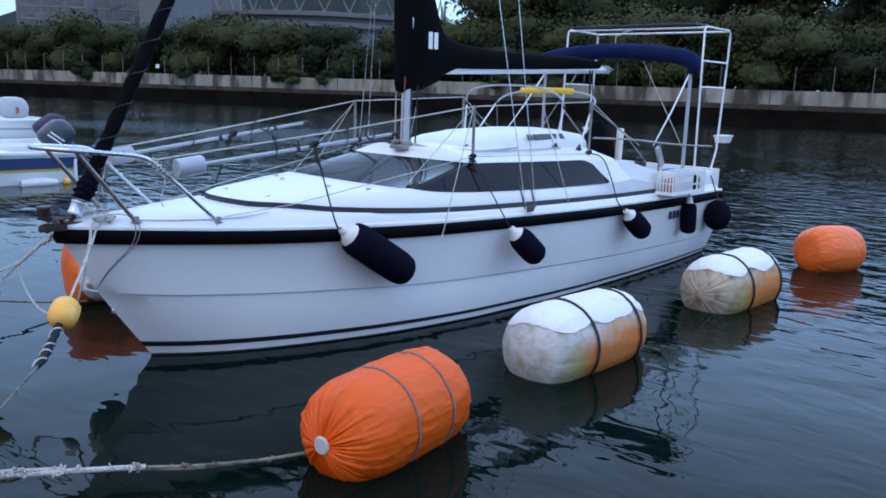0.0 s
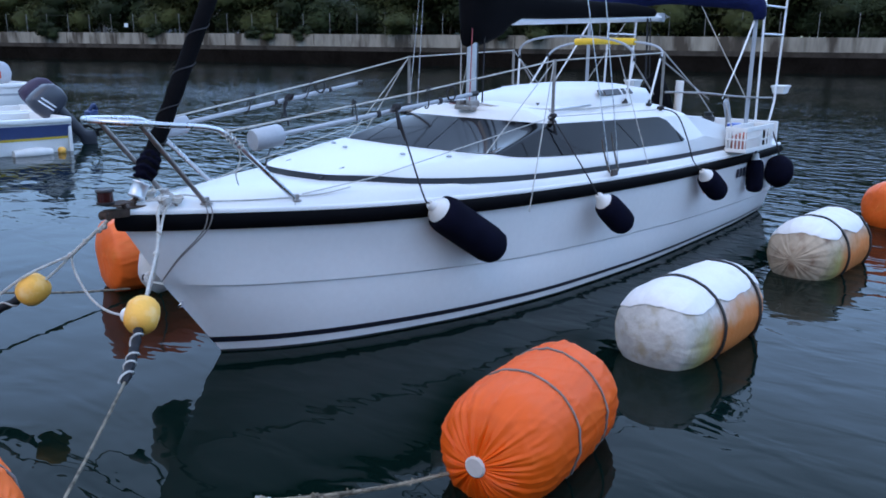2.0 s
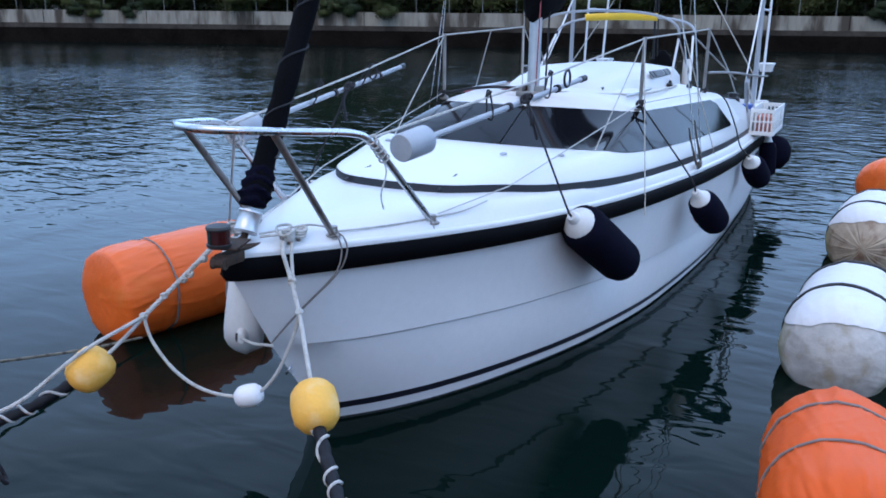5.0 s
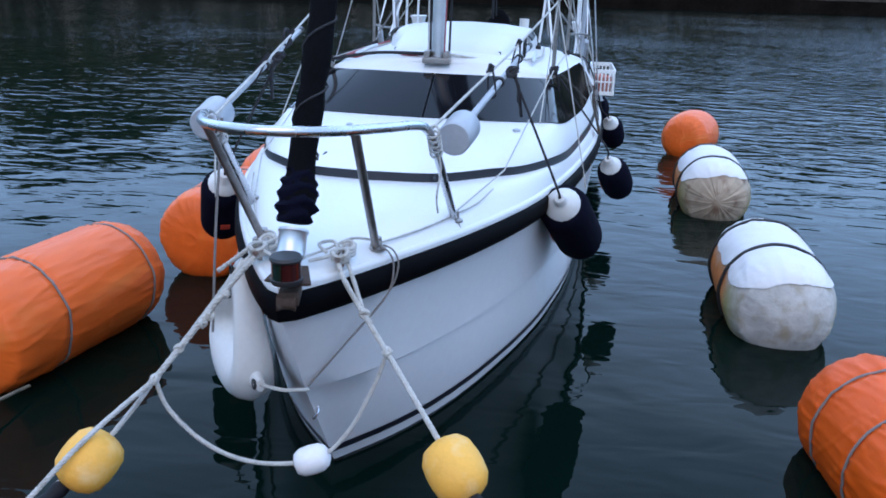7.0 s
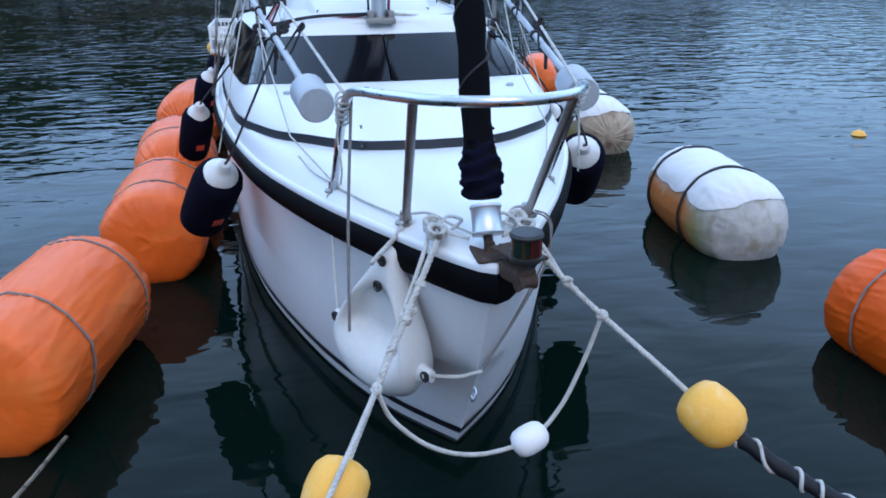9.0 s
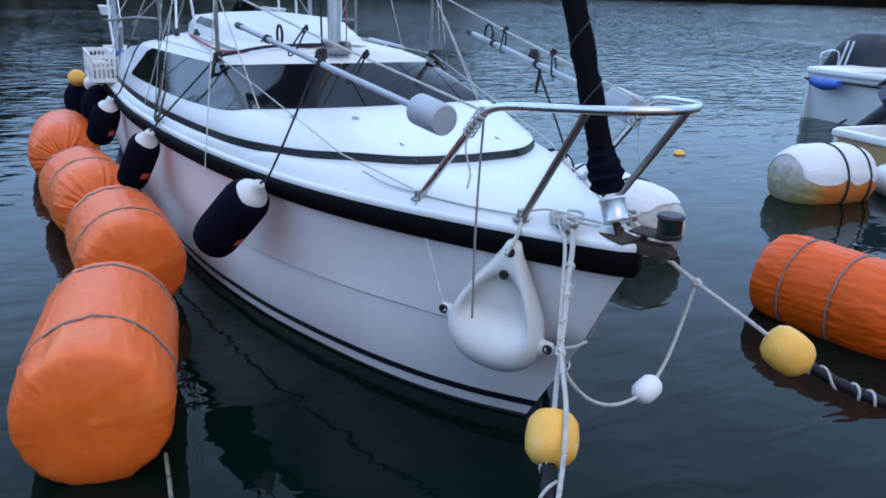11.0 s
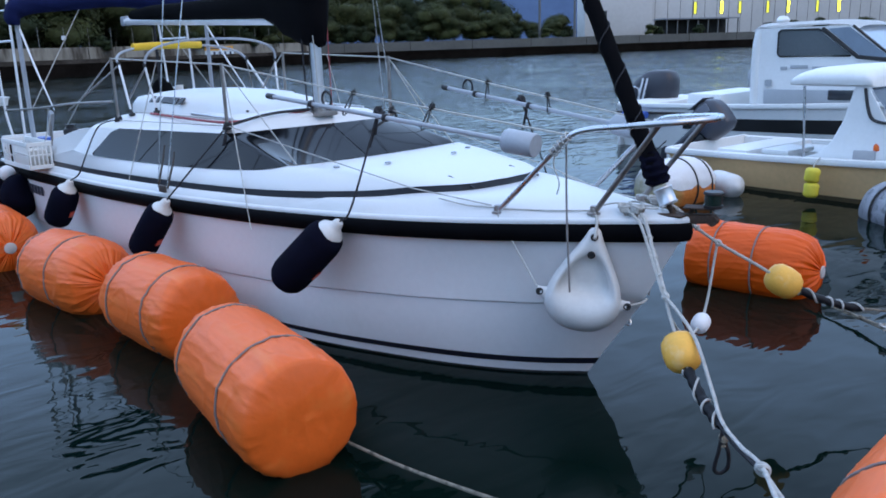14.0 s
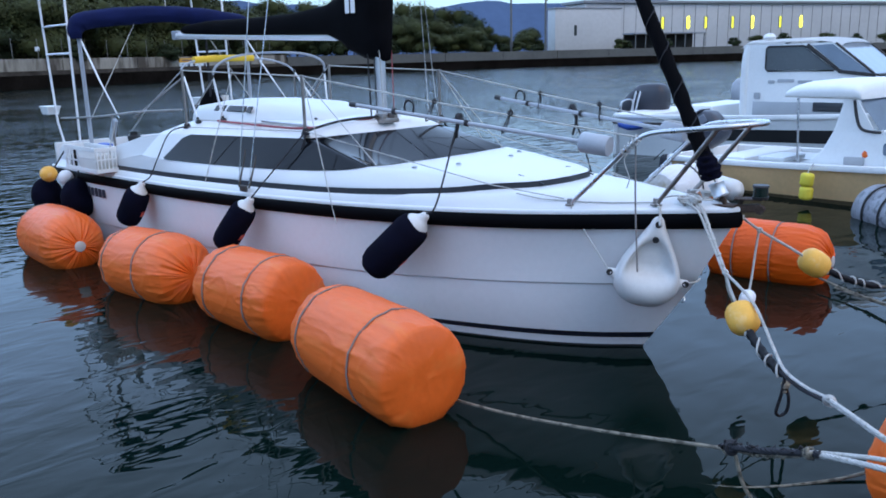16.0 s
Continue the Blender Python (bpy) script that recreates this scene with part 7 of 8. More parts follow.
def boat_hull(parent, L, beam, z_stern, z_bow, hull_m, band=None, line_m=None, liner_m="boatwhite", band_z=(0.45, 0.75), band_from=0):
    """An open hull; stern at y = 0, bow at y = -L."""
    n = 18

    def w(u):
        return beam / 2 * (0.92 + 0.16 * u if u < 0.5 else 1.0) * max(0.0, 1 - max(0.0, (u - 0.45) / 0.55) ** 2.4)

    def sheer(u):
        return z_stern + (z_bow - z_stern) * u ** 1.8

    def outer(u, f, out=0.0):
        """A point of the hull's side: f runs from the sheer (0) down to the chine (1)."""
        z = sheer(u) * (1 - f) + (-0.08) * f
        x = w(u) * (1 - 0.16 * f) + out
        y = -L * u * (1 - 0.05 * f * u)
        return x, y, z

    bm = bmesh.new()
    rows = []
    for k in range(n + 1):
        u = k / n
        side = [outer(u, f) for f in (0, 0.3, 0.6, 0.85, 1.0)]
        keel = (0.0, -L * u * 0.93, -0.28)
        rows.append([Vector(p) for p in side] + [Vector(keel)] + [Vector((-x, y, z)) for x, y, z in side[::-1]])
    g = loft(bm, rows)
    bm.faces.new(g[0])
    part("hull", bm, M[hull_m], parent, angle=30)
    for mm, (f0, f1), off in ((band, band_z, 0.006), (line_m, (band_z[1] - 0.06, band_z[1] - 0.005), 0.011)):
        if mm:
            for s in (1, -1):
                bm = bmesh.new()
                loft(bm, [[Vector((s * x, y, z)) for x, y, z in (outer(k / n, f0, off), outer(k / n, f1, off))] for k in range(band_from, n + 1)])
                part("band" if off < 0.01 else "line", bm, M[mm], parent)
    for s in (1, -1):
        bm = bmesh.new()
        rows = []
        for k in range(n + 1):
            u = k / n
            x, y, z = outer(u, 0)
            rows.append([Vector((s * max(0, x + a), y, z + b)) for a, b in ((0.02, -0.05), (0.03, -0.02), (0.02, 0.015), (-0.06, 0.02), (-0.10, 0.01), (-0.10, -0.08))])
        g = loft(bm, rows)
        part("gunwale", bm, M["boatwhite"], parent, "white gunwale", angle=40)
    bm = bmesh.new()
    rows = []
    for k in range(n + 1):
        u = k / n
        x, y, z = outer(u, 0)
        x = max(0, x - 0.09)
        rows.append([Vector(p) for p in ((x, y, z), (x * 0.96, y, 0.16), (0, y, 0.14), (-x * 0.96, y, 0.16), (-x, y, z))])
    loft(bm, rows)
    part("liner", bm, M[liner_m], parent, "pale inner liner", angle=30)
    bm = bmesh.new()
    box(bm, (beam * 0.9, 0.06, z_stern + 0.10), pose(0, -0.02, (z_stern - 0.10) / 2 + 0.03), 0.012)
    part("transom", bm, M["boatwhite"], parent)


def outboard(parent, m, cowl, tilt=0.0, size=1.0, stripes=False, covered=False, panel=False):
    """An outboard motor at the pose m, cowl up, leg down, facing aft along +y."""
    rot = m @ pose(0, 0, 0, -tilt, 0, 0)
    bm = bmesh.new()
    rows = []
    # under a cloth cover the cowl falls away in a long slope towards its after side
    form = ((-0.06, 0.17, 0.38, 0.10), (0.03, 0.19, 0.385, 0.06), (0.20, 0.20, 0.345, 0.0), (0.33, 0.19, 0.285, -0.06), (0.42, 0.155, 0.20, -0.10), (0.45, 0.08, 0.10, -0.12))
    for z, a, b, off in form if covered else ((0.0, 0.13, 0.20, 0.02), (0.05, 0.17, 0.27, 0.02), (0.22, 0.18, 0.30, 0.02), (0.36, 0.175, 0.28, 0.0), (0.44, 0.15, 0.22, -0.03), (0.47, 0.08, 0.12, -0.05)):
        rows.append([rot @ (Vector((a * math.copysign(abs(math.cos(t)) ** 0.6, math.cos(t)), 0.14 + off + b * math.copysign(abs(math.sin(t)) ** 0.6, math.sin(t)), z)) * size) for t in np.linspace(0, 2 * math.pi, 21)[:-1]])
    g = loft(bm, rows, closed=True)
    bm.faces.new(g[0])
    bm.faces.new(g[-1])
    motor = part("outboard_motor", bm, M[cowl], parent, "outboard motor under a shaped cowl", angle=50)
    bm = bmesh.new()
    rows = []
    for z, a, b, y in ((0.0, 0.075, 0.13, 0.16), (-0.3, 0.06, 0.11, 0.18), (-0.6, 0.045, 0.09, 0.20), (-0.72, 0.05, 0.16, 0.22), (-0.78, 0.04, 0.16, 0.22), (-0.95, 0.012, 0.05, 0.20)):
        rows.append([rot @ (Vector((a * math.cos(t), y + b * math.sin(t), z)) * size) for t in np.linspace(0, 2 * math.pi, 13)[:-1]])
    g = loft(bm, rows, closed=True)
    bm.faces.new(g[0])
    bm.faces.new(g[-1])
    part("leg", bm, M["cowlblack"], motor, angle=50)
    for k in range(3):
        bm = bmesh.new()
        box(bm, (0.14 * size, 0.015, 0.07 * size), rot @ pose(0, 0.42 * size, -0.75 * size, 0, 120 * k, 20) @ pose(0.08 * size, 0, 0), 0.004, 1)
        part("propeller_blade", bm, M["black"], motor)
    bm = bmesh.new()
    box(bm, (0.26 * size, 0.10 * size, 0.22 * size), rot @ pose(0, 0.02 * size, -0.12 * size), 0.02)
    part("bracket", bm, M["black"], motor)
    if panel:
        for s in (1, -1):
            bm = bmesh.new()
            box(bm, (0.012, 0.13 * size, 0.33 * size), rot @ pose(s * 0.178 * size, 0.30 * size, 0.20 * size, 6, 0, 0), 0.005, 1)
            part("side_panel", bm, M["cowlpanel"], motor, "pale grey side panel")
        bm = bmesh.new()
        box(bm, (0.30 * size, 0.012, 0.30 * size), rot @ pose(0, 0.455 * size, 0.20 * size, 4, 0, 0), 0.005, 1)
        part("rear_panel", bm, M["cowlpanel"], motor, "pale grey rear panel")
    if stripes:
        for s in (1, -1):
            for k in (0, 1):
                bm = bmesh.new()
                box(bm, (0.008, 0.028 * size, 0.30 * size), rot @ pose(s * (0.197 if covered else 0.176) * size, ((0.16 if covered else 0.02) + 0.07 * k) * size, (0.20 if covered else 0.24) * size, 14, 0, 0), 0.002, 1)
                part("stripe", bm, M["whitepaint"], motor)
    return motor


def flat_box(parent, name, size, m, material, bevel=0.02, label=""):
    bm = bmesh.new()
    box(bm, size, m, bevel)
    return part(name, bm, M[material], parent, label)


# cream boat with a canopy
r1 = thing("motor_boat", "cream hulled open motor boat with a white canopy, moored nearby", "motor boat", "moored motor boats", at=(6.69, 3.05, 0))
r1.rotation_euler = (0, 0, radians(-5))
M["weed"] = mat("brown_waterline_weed", (0.075, 0.05, 0.022), 0.9, var=0.5, scale=5, fine=30, bump=0.4)
boat_hull(r1, 6.0, 1.95, 0.43, 0.72, "cream", band="weed", band_z=(0.72, 0.95))
outboard(r1, pose(0.02, 0.0, 0.50), "cowlgrey", tilt=-48, size=0.92, panel=True)
flat_box(r1, "bench", (1.5, 0.42, 0.20), pose(0, -0.85, 0.38), "boatwhite", 0.03, "white bench locker")
flat_box(r1, "locker", (0.7, 0.8, 0.26), pose(0.3, -1.45, 0.30), "boatwhite", 0.03)
flat_box(r1, "hatch_lid", (0.6, 0.34, 0.06), pose(-0.35, -1.35, 0.47), "boatwhite", 0.02)
bm = bmesh.new()
rows = []
# a short domed slab with a thin edge
for y, f in ((-1.55, 0.30), (-1.56, 0.50), (-1.62, 0.72), (-1.74, 0.92), (-1.90, 1.0), (-2.2, 1.04), (-2.36, 0.95), (-2.44, 0.75), (-2.46, 0.45)):
    z0, hgt, wid = 1.235 + 0.02 * (1 - min(1, f)), 0.225 * f, 0.80 * (0.93 + 0.07 * min(1, f))
    ring = []
    for k in range(24):
        a = 2 * math.pi * k / 24
        c, s = math.cos(a), math.sin(a)
        ring.append(Vector((wid * math.copysign(abs(c) ** 0.42, c), y, z0 + hgt * (0.38 + (0.62 * s ** 0.75 if s > 0 else -0.38 * abs(s) ** 0.45)))))
    rows.append(ring)
g = loft(bm, rows, closed=True)
bm.faces.new(g[0])
bm.faces.new(g[-1])
part("canopy", bm, M["boatwhite"], r1, "white rounded canopy", angle=50)
for s in (1, -1):
    bm = bmesh.new()
    rows = []
    for z, y0, y1 in ((0.44, -1.72, -3.5), (0.52, -1.92, -3.45), (0.65, -2.05, -3.4), (0.86, -2.15, -3.3), (0.90, -2.17, -2.62), (1.1, -2.22, -2.50), (1.26, -2.26, -2.40)):
        rows.append([Vector((s * 0.72, y0, z)), Vector((s * 0.74, y0 - 0.03, z)), Vector((s * 0.74, y1, z)), Vector((s * 0.72, y1, z))])
    loft(bm, rows, closed=True)
    part("cabin_side", bm, M["boatwhite"], r1, "white curved cabin side", angle=60)
    bm = bmesh.new()
    box(bm, (0.02, 0.40, 0.14), pose(s * 0.745, -2.95, 0.70), 0.03)
    part("side_window", bm, M["paleglass"], r1)
    bm = bmesh.new()
    tube(bm, [(s * 0.745, -2.38, 1.24), (s * 0.75, -2.43, 1.02), (s * 0.75, -2.50, 0.91), (s * 0.745, -2.68, 0.885), (s * 0.62, -2.74, 0.885)], 0.017, 6, per=4)
    part("window_seal", bm, M["black"], r1)
    bm = bmesh.new()
    tube(bm, [(s * 0.78, -1.78, 0.44), (s * 0.74, -1.71, 1.25)], 0.014, 8)
    part("canopy_post", bm, M["steel"], r1, "thin steel canopy post")
flat_box(r1, "cabin_trunk", (1.44, 0.95, 0.08), pose(0, -3.0, 0.86), "boatwhite", 0.03, "white cabin trunk")
bm = bmesh.new()
bm.faces.new([bm.verts.new(p) for p in ((-0.70, -2.42, 1.24), (0.70, -2.42, 1.24), (0.70, -2.68, 0.89), (-0.70, -2.68, 0.89))])
bmesh.ops.solidify(bm, geom=list(bm.faces), thickness=0.01)
part("windscreen", bm, M["paleglass"], r1, "pale raked windscreen")
flat_box(r1, "console", (0.5, 0.5, 0.6), pose(0.0, -2.5, 0.5), "boatgrey", 0.04)
bm = bmesh.new()
box(bm, (0.20, 0.22, 0.13), pose(5.78, 0.70, 0.52, 0, 6, 12), 0.02)
solo("tackle_box", bm, M["boatgrey"], "grey plastic box on the cream boat's side deck", "box")
bm = bmesh.new()
box(bm, (0.22, 0.30, 0.11), pose(5.86, 0.50, 0.60, 8, 12, 20), 0.045, 3)
for v in bm.verts:
    v.co.z += 0.03 * noise.noise(v.co * 9)
solo("folded_jacket", bm, M["orange"], "orange red folded jacket lying by a box", "jacket")
for z, turn in ((0.335, 0), (0.175, 40)):
    bm = bmesh.new()
    lathe(bm, [(0.0, -0.078), (0.05, -0.078), (0.070, -0.066), (0.078, -0.04), (0.075, 0.0), (0.079, 0.04), (0.068, 0.068), (0.045, 0.078), (0.0, 0.078)], 20, pose(5.37, 1.07, z, 4, 3, turn))
    for v in bm.verts:
        v.co += Vector((1, 1, 0.5)) * 0.006 * noise.noise(v.co * 11)
    solo("float", bm, M["lemonfoam"], "yellow foam float hung on the cream boat's side", "float", "yellow floats", "", True, 60)
line([(5.38, 1.07, 0.25), (5.39, 1.07, 0.43), (5.56, 1.08, 0.50)], 0.007, "rope", "cord holding the yellow floats", "cord")

# cabin boat with a dark band
r2 = thing("cabin_boat", "white cabin boat with a dark side band and black outboard", "motor boat", "moored motor boats", at=(9.5, 5.75, 0))
boat_hull(r2, 7.5, 2.3, 0.74, 1.1, "boatwhite", band="black", band_z=(0.24, 0.46), band_from=3)
for s in (1, -1):
    bm = bmesh.new()
    tube(bm, [(s * (1.078 + 0.0075 * k), -0.22 * k, 0.60 + 0.004 * k) for k in range(7)], 0.022, 8)
    part("rub_strip", bm, M["darkstrip"], r2, "thin dark rubbing strip")
outboard(r2, pose(0.15, -0.12, 0.66), "cowlblack", tilt=0, size=1.32, stripes=True, covered=True)
flat_box(r2, "stern_deck", (2.0, 0.7, 0.10), pose(0, -0.35, 0.72), "boatwhite", 0.03)
flat_box(r2, "cockpit_locker", (1.7, 0.6, 0.45), pose(0, -1.5, 0.70), "boatwhite", 0.04)
bm = bmesh.new()
tube(bm, [(-0.9, -0.05, 0.76), (-0.88, -0.05, 0.96), (-0.55, -0.05, 0.98), (-0.5, -0.05, 0.76)], 0.014, 8, per=4)
part("stern_hoop", bm, M["steel"], r2)
bm = bmesh.new()
rows = []
for y, zt, wd in ((-2.18, 1.90, 0.72), (-2.30, 1.985, 0.75), (-3.3, 2.00, 0.75), (-3.60, 1.97, 0.74), (-3.74, 1.91, 0.72)):
    rows.append([Vector((x * wd, y, zt - 0.05 * abs(x) ** 4)) for x in np.linspace(-1, 1, 9)])
loft(bm, rows)
bmesh.ops.solidify(bm, geom=list(bm.faces), thickness=0.07)
part("cabin_roof", bm, M["boatwhite"], r2, "white cabin roof", angle=50)
for s in (1, -1):
    bm = bmesh.new()
    pts = [(-2.23, 0.72), (-2.23, 1.90), (-3.62, 1.91), (-4.27, 1.41), (-4.9, 1.15), (-4.9, 0.72)]
    a = [bm.verts.new((s * 0.73, y, z)) for y, z in pts]
    b = [bm.verts.new((s * 0.66, y, z)) for y, z in pts]
    bm.faces.new(a)
    bm.faces.new(b[::-1])
    for k in range(len(pts)):
        bm.faces.new((a[k], a[(k + 1) % 6], b[(k + 1) % 6], b[k]))
    part("cabin_side", bm, M["boatwhite"], r2, smooth=False)
    bm = bmesh.new()
    pts = [(-2.62, 1.50), (-2.62, 1.86), (-3.20, 1.86), (-3.68, 1.50)]
    bm.faces.new([bm.verts.new((s * 0.737, y, z)) for y, z in pts])
    win = part("side_window", bm, M["cabinpane"], r2, "grey cabin window in a thin black seal")
    bm = bmesh.new()
    tube(bm, [(s * 0.742, y, z) for y, z in ((-2.65, 1.49), (-2.61, 1.53), (-2.61, 1.84), (-2.65, 1.87), (-3.19, 1.87), (-3.26, 1.84), (-3.69, 1.52), (-3.66, 1.49))], 0.012, 6, closed=True)
    part("seal", bm, M["black"], win)
    bm = bmesh.new()
    bm.faces.new([bm.verts.new((s * 0.737, y, z)) for y, z in ((-3.32, 1.87), (-3.62, 1.885), (-4.22, 1.44), (-3.80, 1.48))])
    part("quarter_light", bm, M["paleglass"], r2, "pale three-cornered pane beside the windscreen")
    bm = bmesh.new()
    tube(bm, [(s * 0.742, -3.25, 1.88), (s * 0.742, -3.76, 1.475), (s * 0.742, -4.27, 1.42)], 0.028, 6)
    part("pillar", bm, M["black"], r2)
    flat_box(r2, "hull_window", (0.02, 0.47, 0.14), pose(s * 0.757, -3.64, 0.945), "darkpane", 0.015, "small dark window low in the cabin side")
    bm = bmesh.new()
    tube(bm, [(s * 0.68, -2.27, 0.74), (s * 0.69, -2.27, 1.60), (s * 0.66, -2.31, 1.90)], 0.075, 12, per=4)
    part("corner_post", bm, M["boatwhite"], r2, "rounded white corner of the cabin")
    bm = bmesh.new()
    box(bm, (0.012, 0.10, 0.10), pose(s * 0.74, -2.50, 1.10), 0.02)
    part("vent", bm, M["boatgrey"], r2)
    flat_box(r2, "side_panel", (0.02, 1.9, 0.30), pose(s * 0.745, -3.39, 0.86), "boatgrey", 0.01, "grey lower panel")
    for k, (yy, ww) in enumerate(((-2.72, 0.10), (-2.95, 0.26), (-3.25, 0.22))):
        flat_box(r2, "mark", (0.012, ww, 0.05), pose(s * 0.738, yy, 1.32 + 0.02 * (k % 2)), "boatgrey", 0.003, "plain grey mark")
bm = bmesh.new()
bm.faces.new([bm.verts.new(p) for p in ((-0.70, -3.66, 1.90), (0.70, -3.66, 1.90), (0.68, -4.25, 1.43), (-0.68, -4.25, 1.43))])
part("windscreen", bm, M["paleglass"], r2, "pale sloping windscreen")
bm = bmesh.new()
for s in (1, -1):
    tube(bm, [(s * 0.725, -3.66, 1.90), (s * 0.725, -4.27, 1.42)], 0.020, 6)
tube(bm, [(0.70, -4.27, 1.42), (-0.70, -4.27, 1.42)], 0.026, 6)
part("windscreen_frame", bm, M["black"], r2)
flat_box(r2, "aft_bulkhead", (1.42, 0.06, 1.20), pose(0, -2.27, 1.31), "boatwhite", 0.01)
flat_box(r2, "foredeck", (1.7, 2.0, 0.12), pose(0, -5.6, 1.0), "boatwhite", 0.04)
bm = bmesh.new()
lathe(bm, [(0.0, 0), (0.09, 0), (0.10, 0.04), (0.06, 0.09), (0.0, 0.10)], 14, pose(-0.35, -2.48, 1.985))
part("roof_lamp", bm, M["boatwhite"], r2)
bm = bmesh.new()
tube(bm, [(8.26, 5.5, 0.60), (8.26, 5.3, 0.575), (8.26, 5.05, 0.59)], [0.06, 0.085, 0.06], 14, per=4)
solo("fender", bm, M["blueplastic"], "blue cylindrical fender on the cabin boat", "fender", "", "", True, 80)

# another cabin boat farther along
r3 = thing("cabin_boat", "white cabin boat moored farther along the quay", "motor boat", "moored motor boats", at=(13.2, 5.2, 0))
boat_hull(r3, 7.2, 2.3, 0.75, 1.1, "boatwhite", band="boatgrey", band_z=(0.3, 0.4))
outboard(r3, pose(0.0, 0.05, 0.70), "cowlpale", tilt=0, size=1.2)
flat_box(r3, "cabin", (1.6, 2.6, 1.25), pose(0, -4.0, 1.35), "boatwhite", 0.12, "white wheelhouse")
for s in (1, -1):
    flat_box(r3, "side_window", (0.02, 1.5, 0.40), pose(s * 0.80, -3.9, 1.62), "darkpane", 0.03)
flat_box(r3, "aft_window", (1.1, 0.02, 0.40), pose(0, -2.69, 1.62), "darkpane", 0.03)
for x in (-0.4, 0.1, 0.4):
    bm = bmesh.new()
    lathe(bm, [(0.0, 0), (0.07, 0), (0.08, 0.12), (0.05, 0.17), (0.0, 0.18)], 12, pose(x, -3.2, 1.97))
    part("roof_lamp", bm, M["black" if x < 0.3 else "whiteplastic"], r3)

# buoys by the cream boat
buoy((4.62, 2.27, 0.20), -97, 0.80, 0.308, old=True, tape=(False, False), seed=41, pleats=(0.0, 0.2), lap=-0.12, cover=-0.10, cords=(0.5, 0.83), label="worn drum buoy with a torn white cover and two straps")
bm = bmesh.new()
lathe(bm, [(0.0, 0.0), (0.03, 0.0), (0.05, 0.02), (0.10, 0.05), (0.135, 0.10), (0.143, 0.16), (0.143, 0.40), (0.135, 0.46), (0.10, 0.51), (0.05, 0.54), (0.03, 0.56), (0.0, 0.56)], 22, along((5.46, 2.29, 0.155), (5.20, 1.80, 0.135)))
solo("fender", bm, M["fenderwhite"], "white cylindrical fender floating by the cream boat", "fender", "", "", True, 80)
M["wrap"] = mat("grey_plastic_wrap", (0.24, 0.25, 0.28), 0.4, var=0.3, scale=8, fine=60, bump=0.6, dist=0.012, second=(0.10, 0.11, 0.13), amount=0.5, sharp=0.12)
w = thing("wrapped_buoy", "dark drum buoy wrapped in grey plastic sheet", "buoy", at=(4.97, 0.0, 0.11))
bm = bmesh.new()
lathe(bm, [(0.0, -0.40), (0.14, -0.39), (0.25, -0.36), (0.275, -0.28), (0.27, 0.0), (0.275, 0.28), (0.25, 0.36), (0.14, 0.39), (0.0, 0.40)], 28, pose(0, 0, 0.0, 90, 0, -40))
for v in bm.verts:
    v.co += v.co.normalized() * 0.015 * noise.noise(v.co * 9)
part("wrap", bm, M["wrap"], w, angle=70)
for k in (-0.12, 0.16):
    bm = bmesh.new()
    tube(bm, [pose(0, 0, 0, 90, 0, -40) @ Vector((0.285 * math.cos(a), 0.285 * math.sin(a), k)) for a in np.linspace(0, 2 * math.pi, 31)[:-1]], 0.012, 6, closed=True)
    part("strap", bm, M["band"], w)

# boats on the other side
l1 = thing("motor_boat", "white open motor boat with a blue band and yellow line", "motor boat", "moored motor boats", at=(-10.34, 3.86, 0))
boat_hull(l1, 6.2, 1.65, 0.57, 0.85, "boatwhite", band="bluepaint", line_m="yellowpaint", band_z=(0.14, 0.50))
outboard(l1, pose(0.0, 0.02, 0.56), "cowlgrey", tilt=-40, size=1.0, stripes=True)
flat_box(l1, "bench", (1.3, 0.4, 0.2), pose(0, -0.9, 0.42), "boatwhite", 0.03)
flat_box(l1, "console", (0.6, 0.5, 0.5), pose(0.1, -2.2, 0.55), "boatwhite", 0.04)
bm = bmesh.new()
tube(bm, [(-9.50, 3.45, 0.05), (-9.50, 3.2, 0.06), (-9.52, 2.85, 0.05)], [0.07, 0.10, 0.075], 14, per=4)
solo("fender", bm, M["fenderwhite"], "white fender floating by the blue banded boat", "fender", "", "", True, 80)
ball("float", (-9.5, 3.62, 0.06), 0.065, "yellow", "small yellow float by the blue banded boat", "float", 1.0)
bm = bmesh.new()
box(bm, (0.16, 0.22, 0.14), pose(-10.36, 4.62, 0.56, 10, 8, 20), 0.05)
tube(bm, [(-10.36, 4.58, 0.58), (-10.29, 4.64, 0.72), (-10.39, 4.74, 0.62)], 0.035, 8, per=4)
solo("cloth_bundle", bm, M["bluepaint"], "dark blue cloth bundle tied behind an outboard", "cloth")
l2 = thing("motor_boat", "low motor boat with a maroon band beside others", "motor boat", "moored motor boats", at=(-12.0, 4.42, 0))
boat_hull(l2, 6.0, 1.6, 0.58, 0.85, "boatwhite", band="purplepaint", band_z=(0.05, 0.40))
outboard(l2, pose(0.0, 0.05, 0.57), "cowlplum", tilt=-34, size=1.05)
l3 = thing("motor_boat", "high sided white motor boat with a pale covered outboard", "motor boat", "moored motor boats", at=(-13.8, 4.8, 0))
boat_hull(l3, 6.5, 2.0, 0.98, 1.2, "boatwhite", band="boatgrey", band_z=(0.16, 0.20))
outboard(l3, pose(0.15, -0.55, 0.98), "cowlpale", tilt=0, size=0.95)
bm = bmesh.new()
box(bm, (0.01, 0.05, 0.14), pose(-13.46, 4.40, 1.15), 0.002, 1)
solo("sticker", bm, M["red"], "faded red mark on a pale motor cover", "sticker")


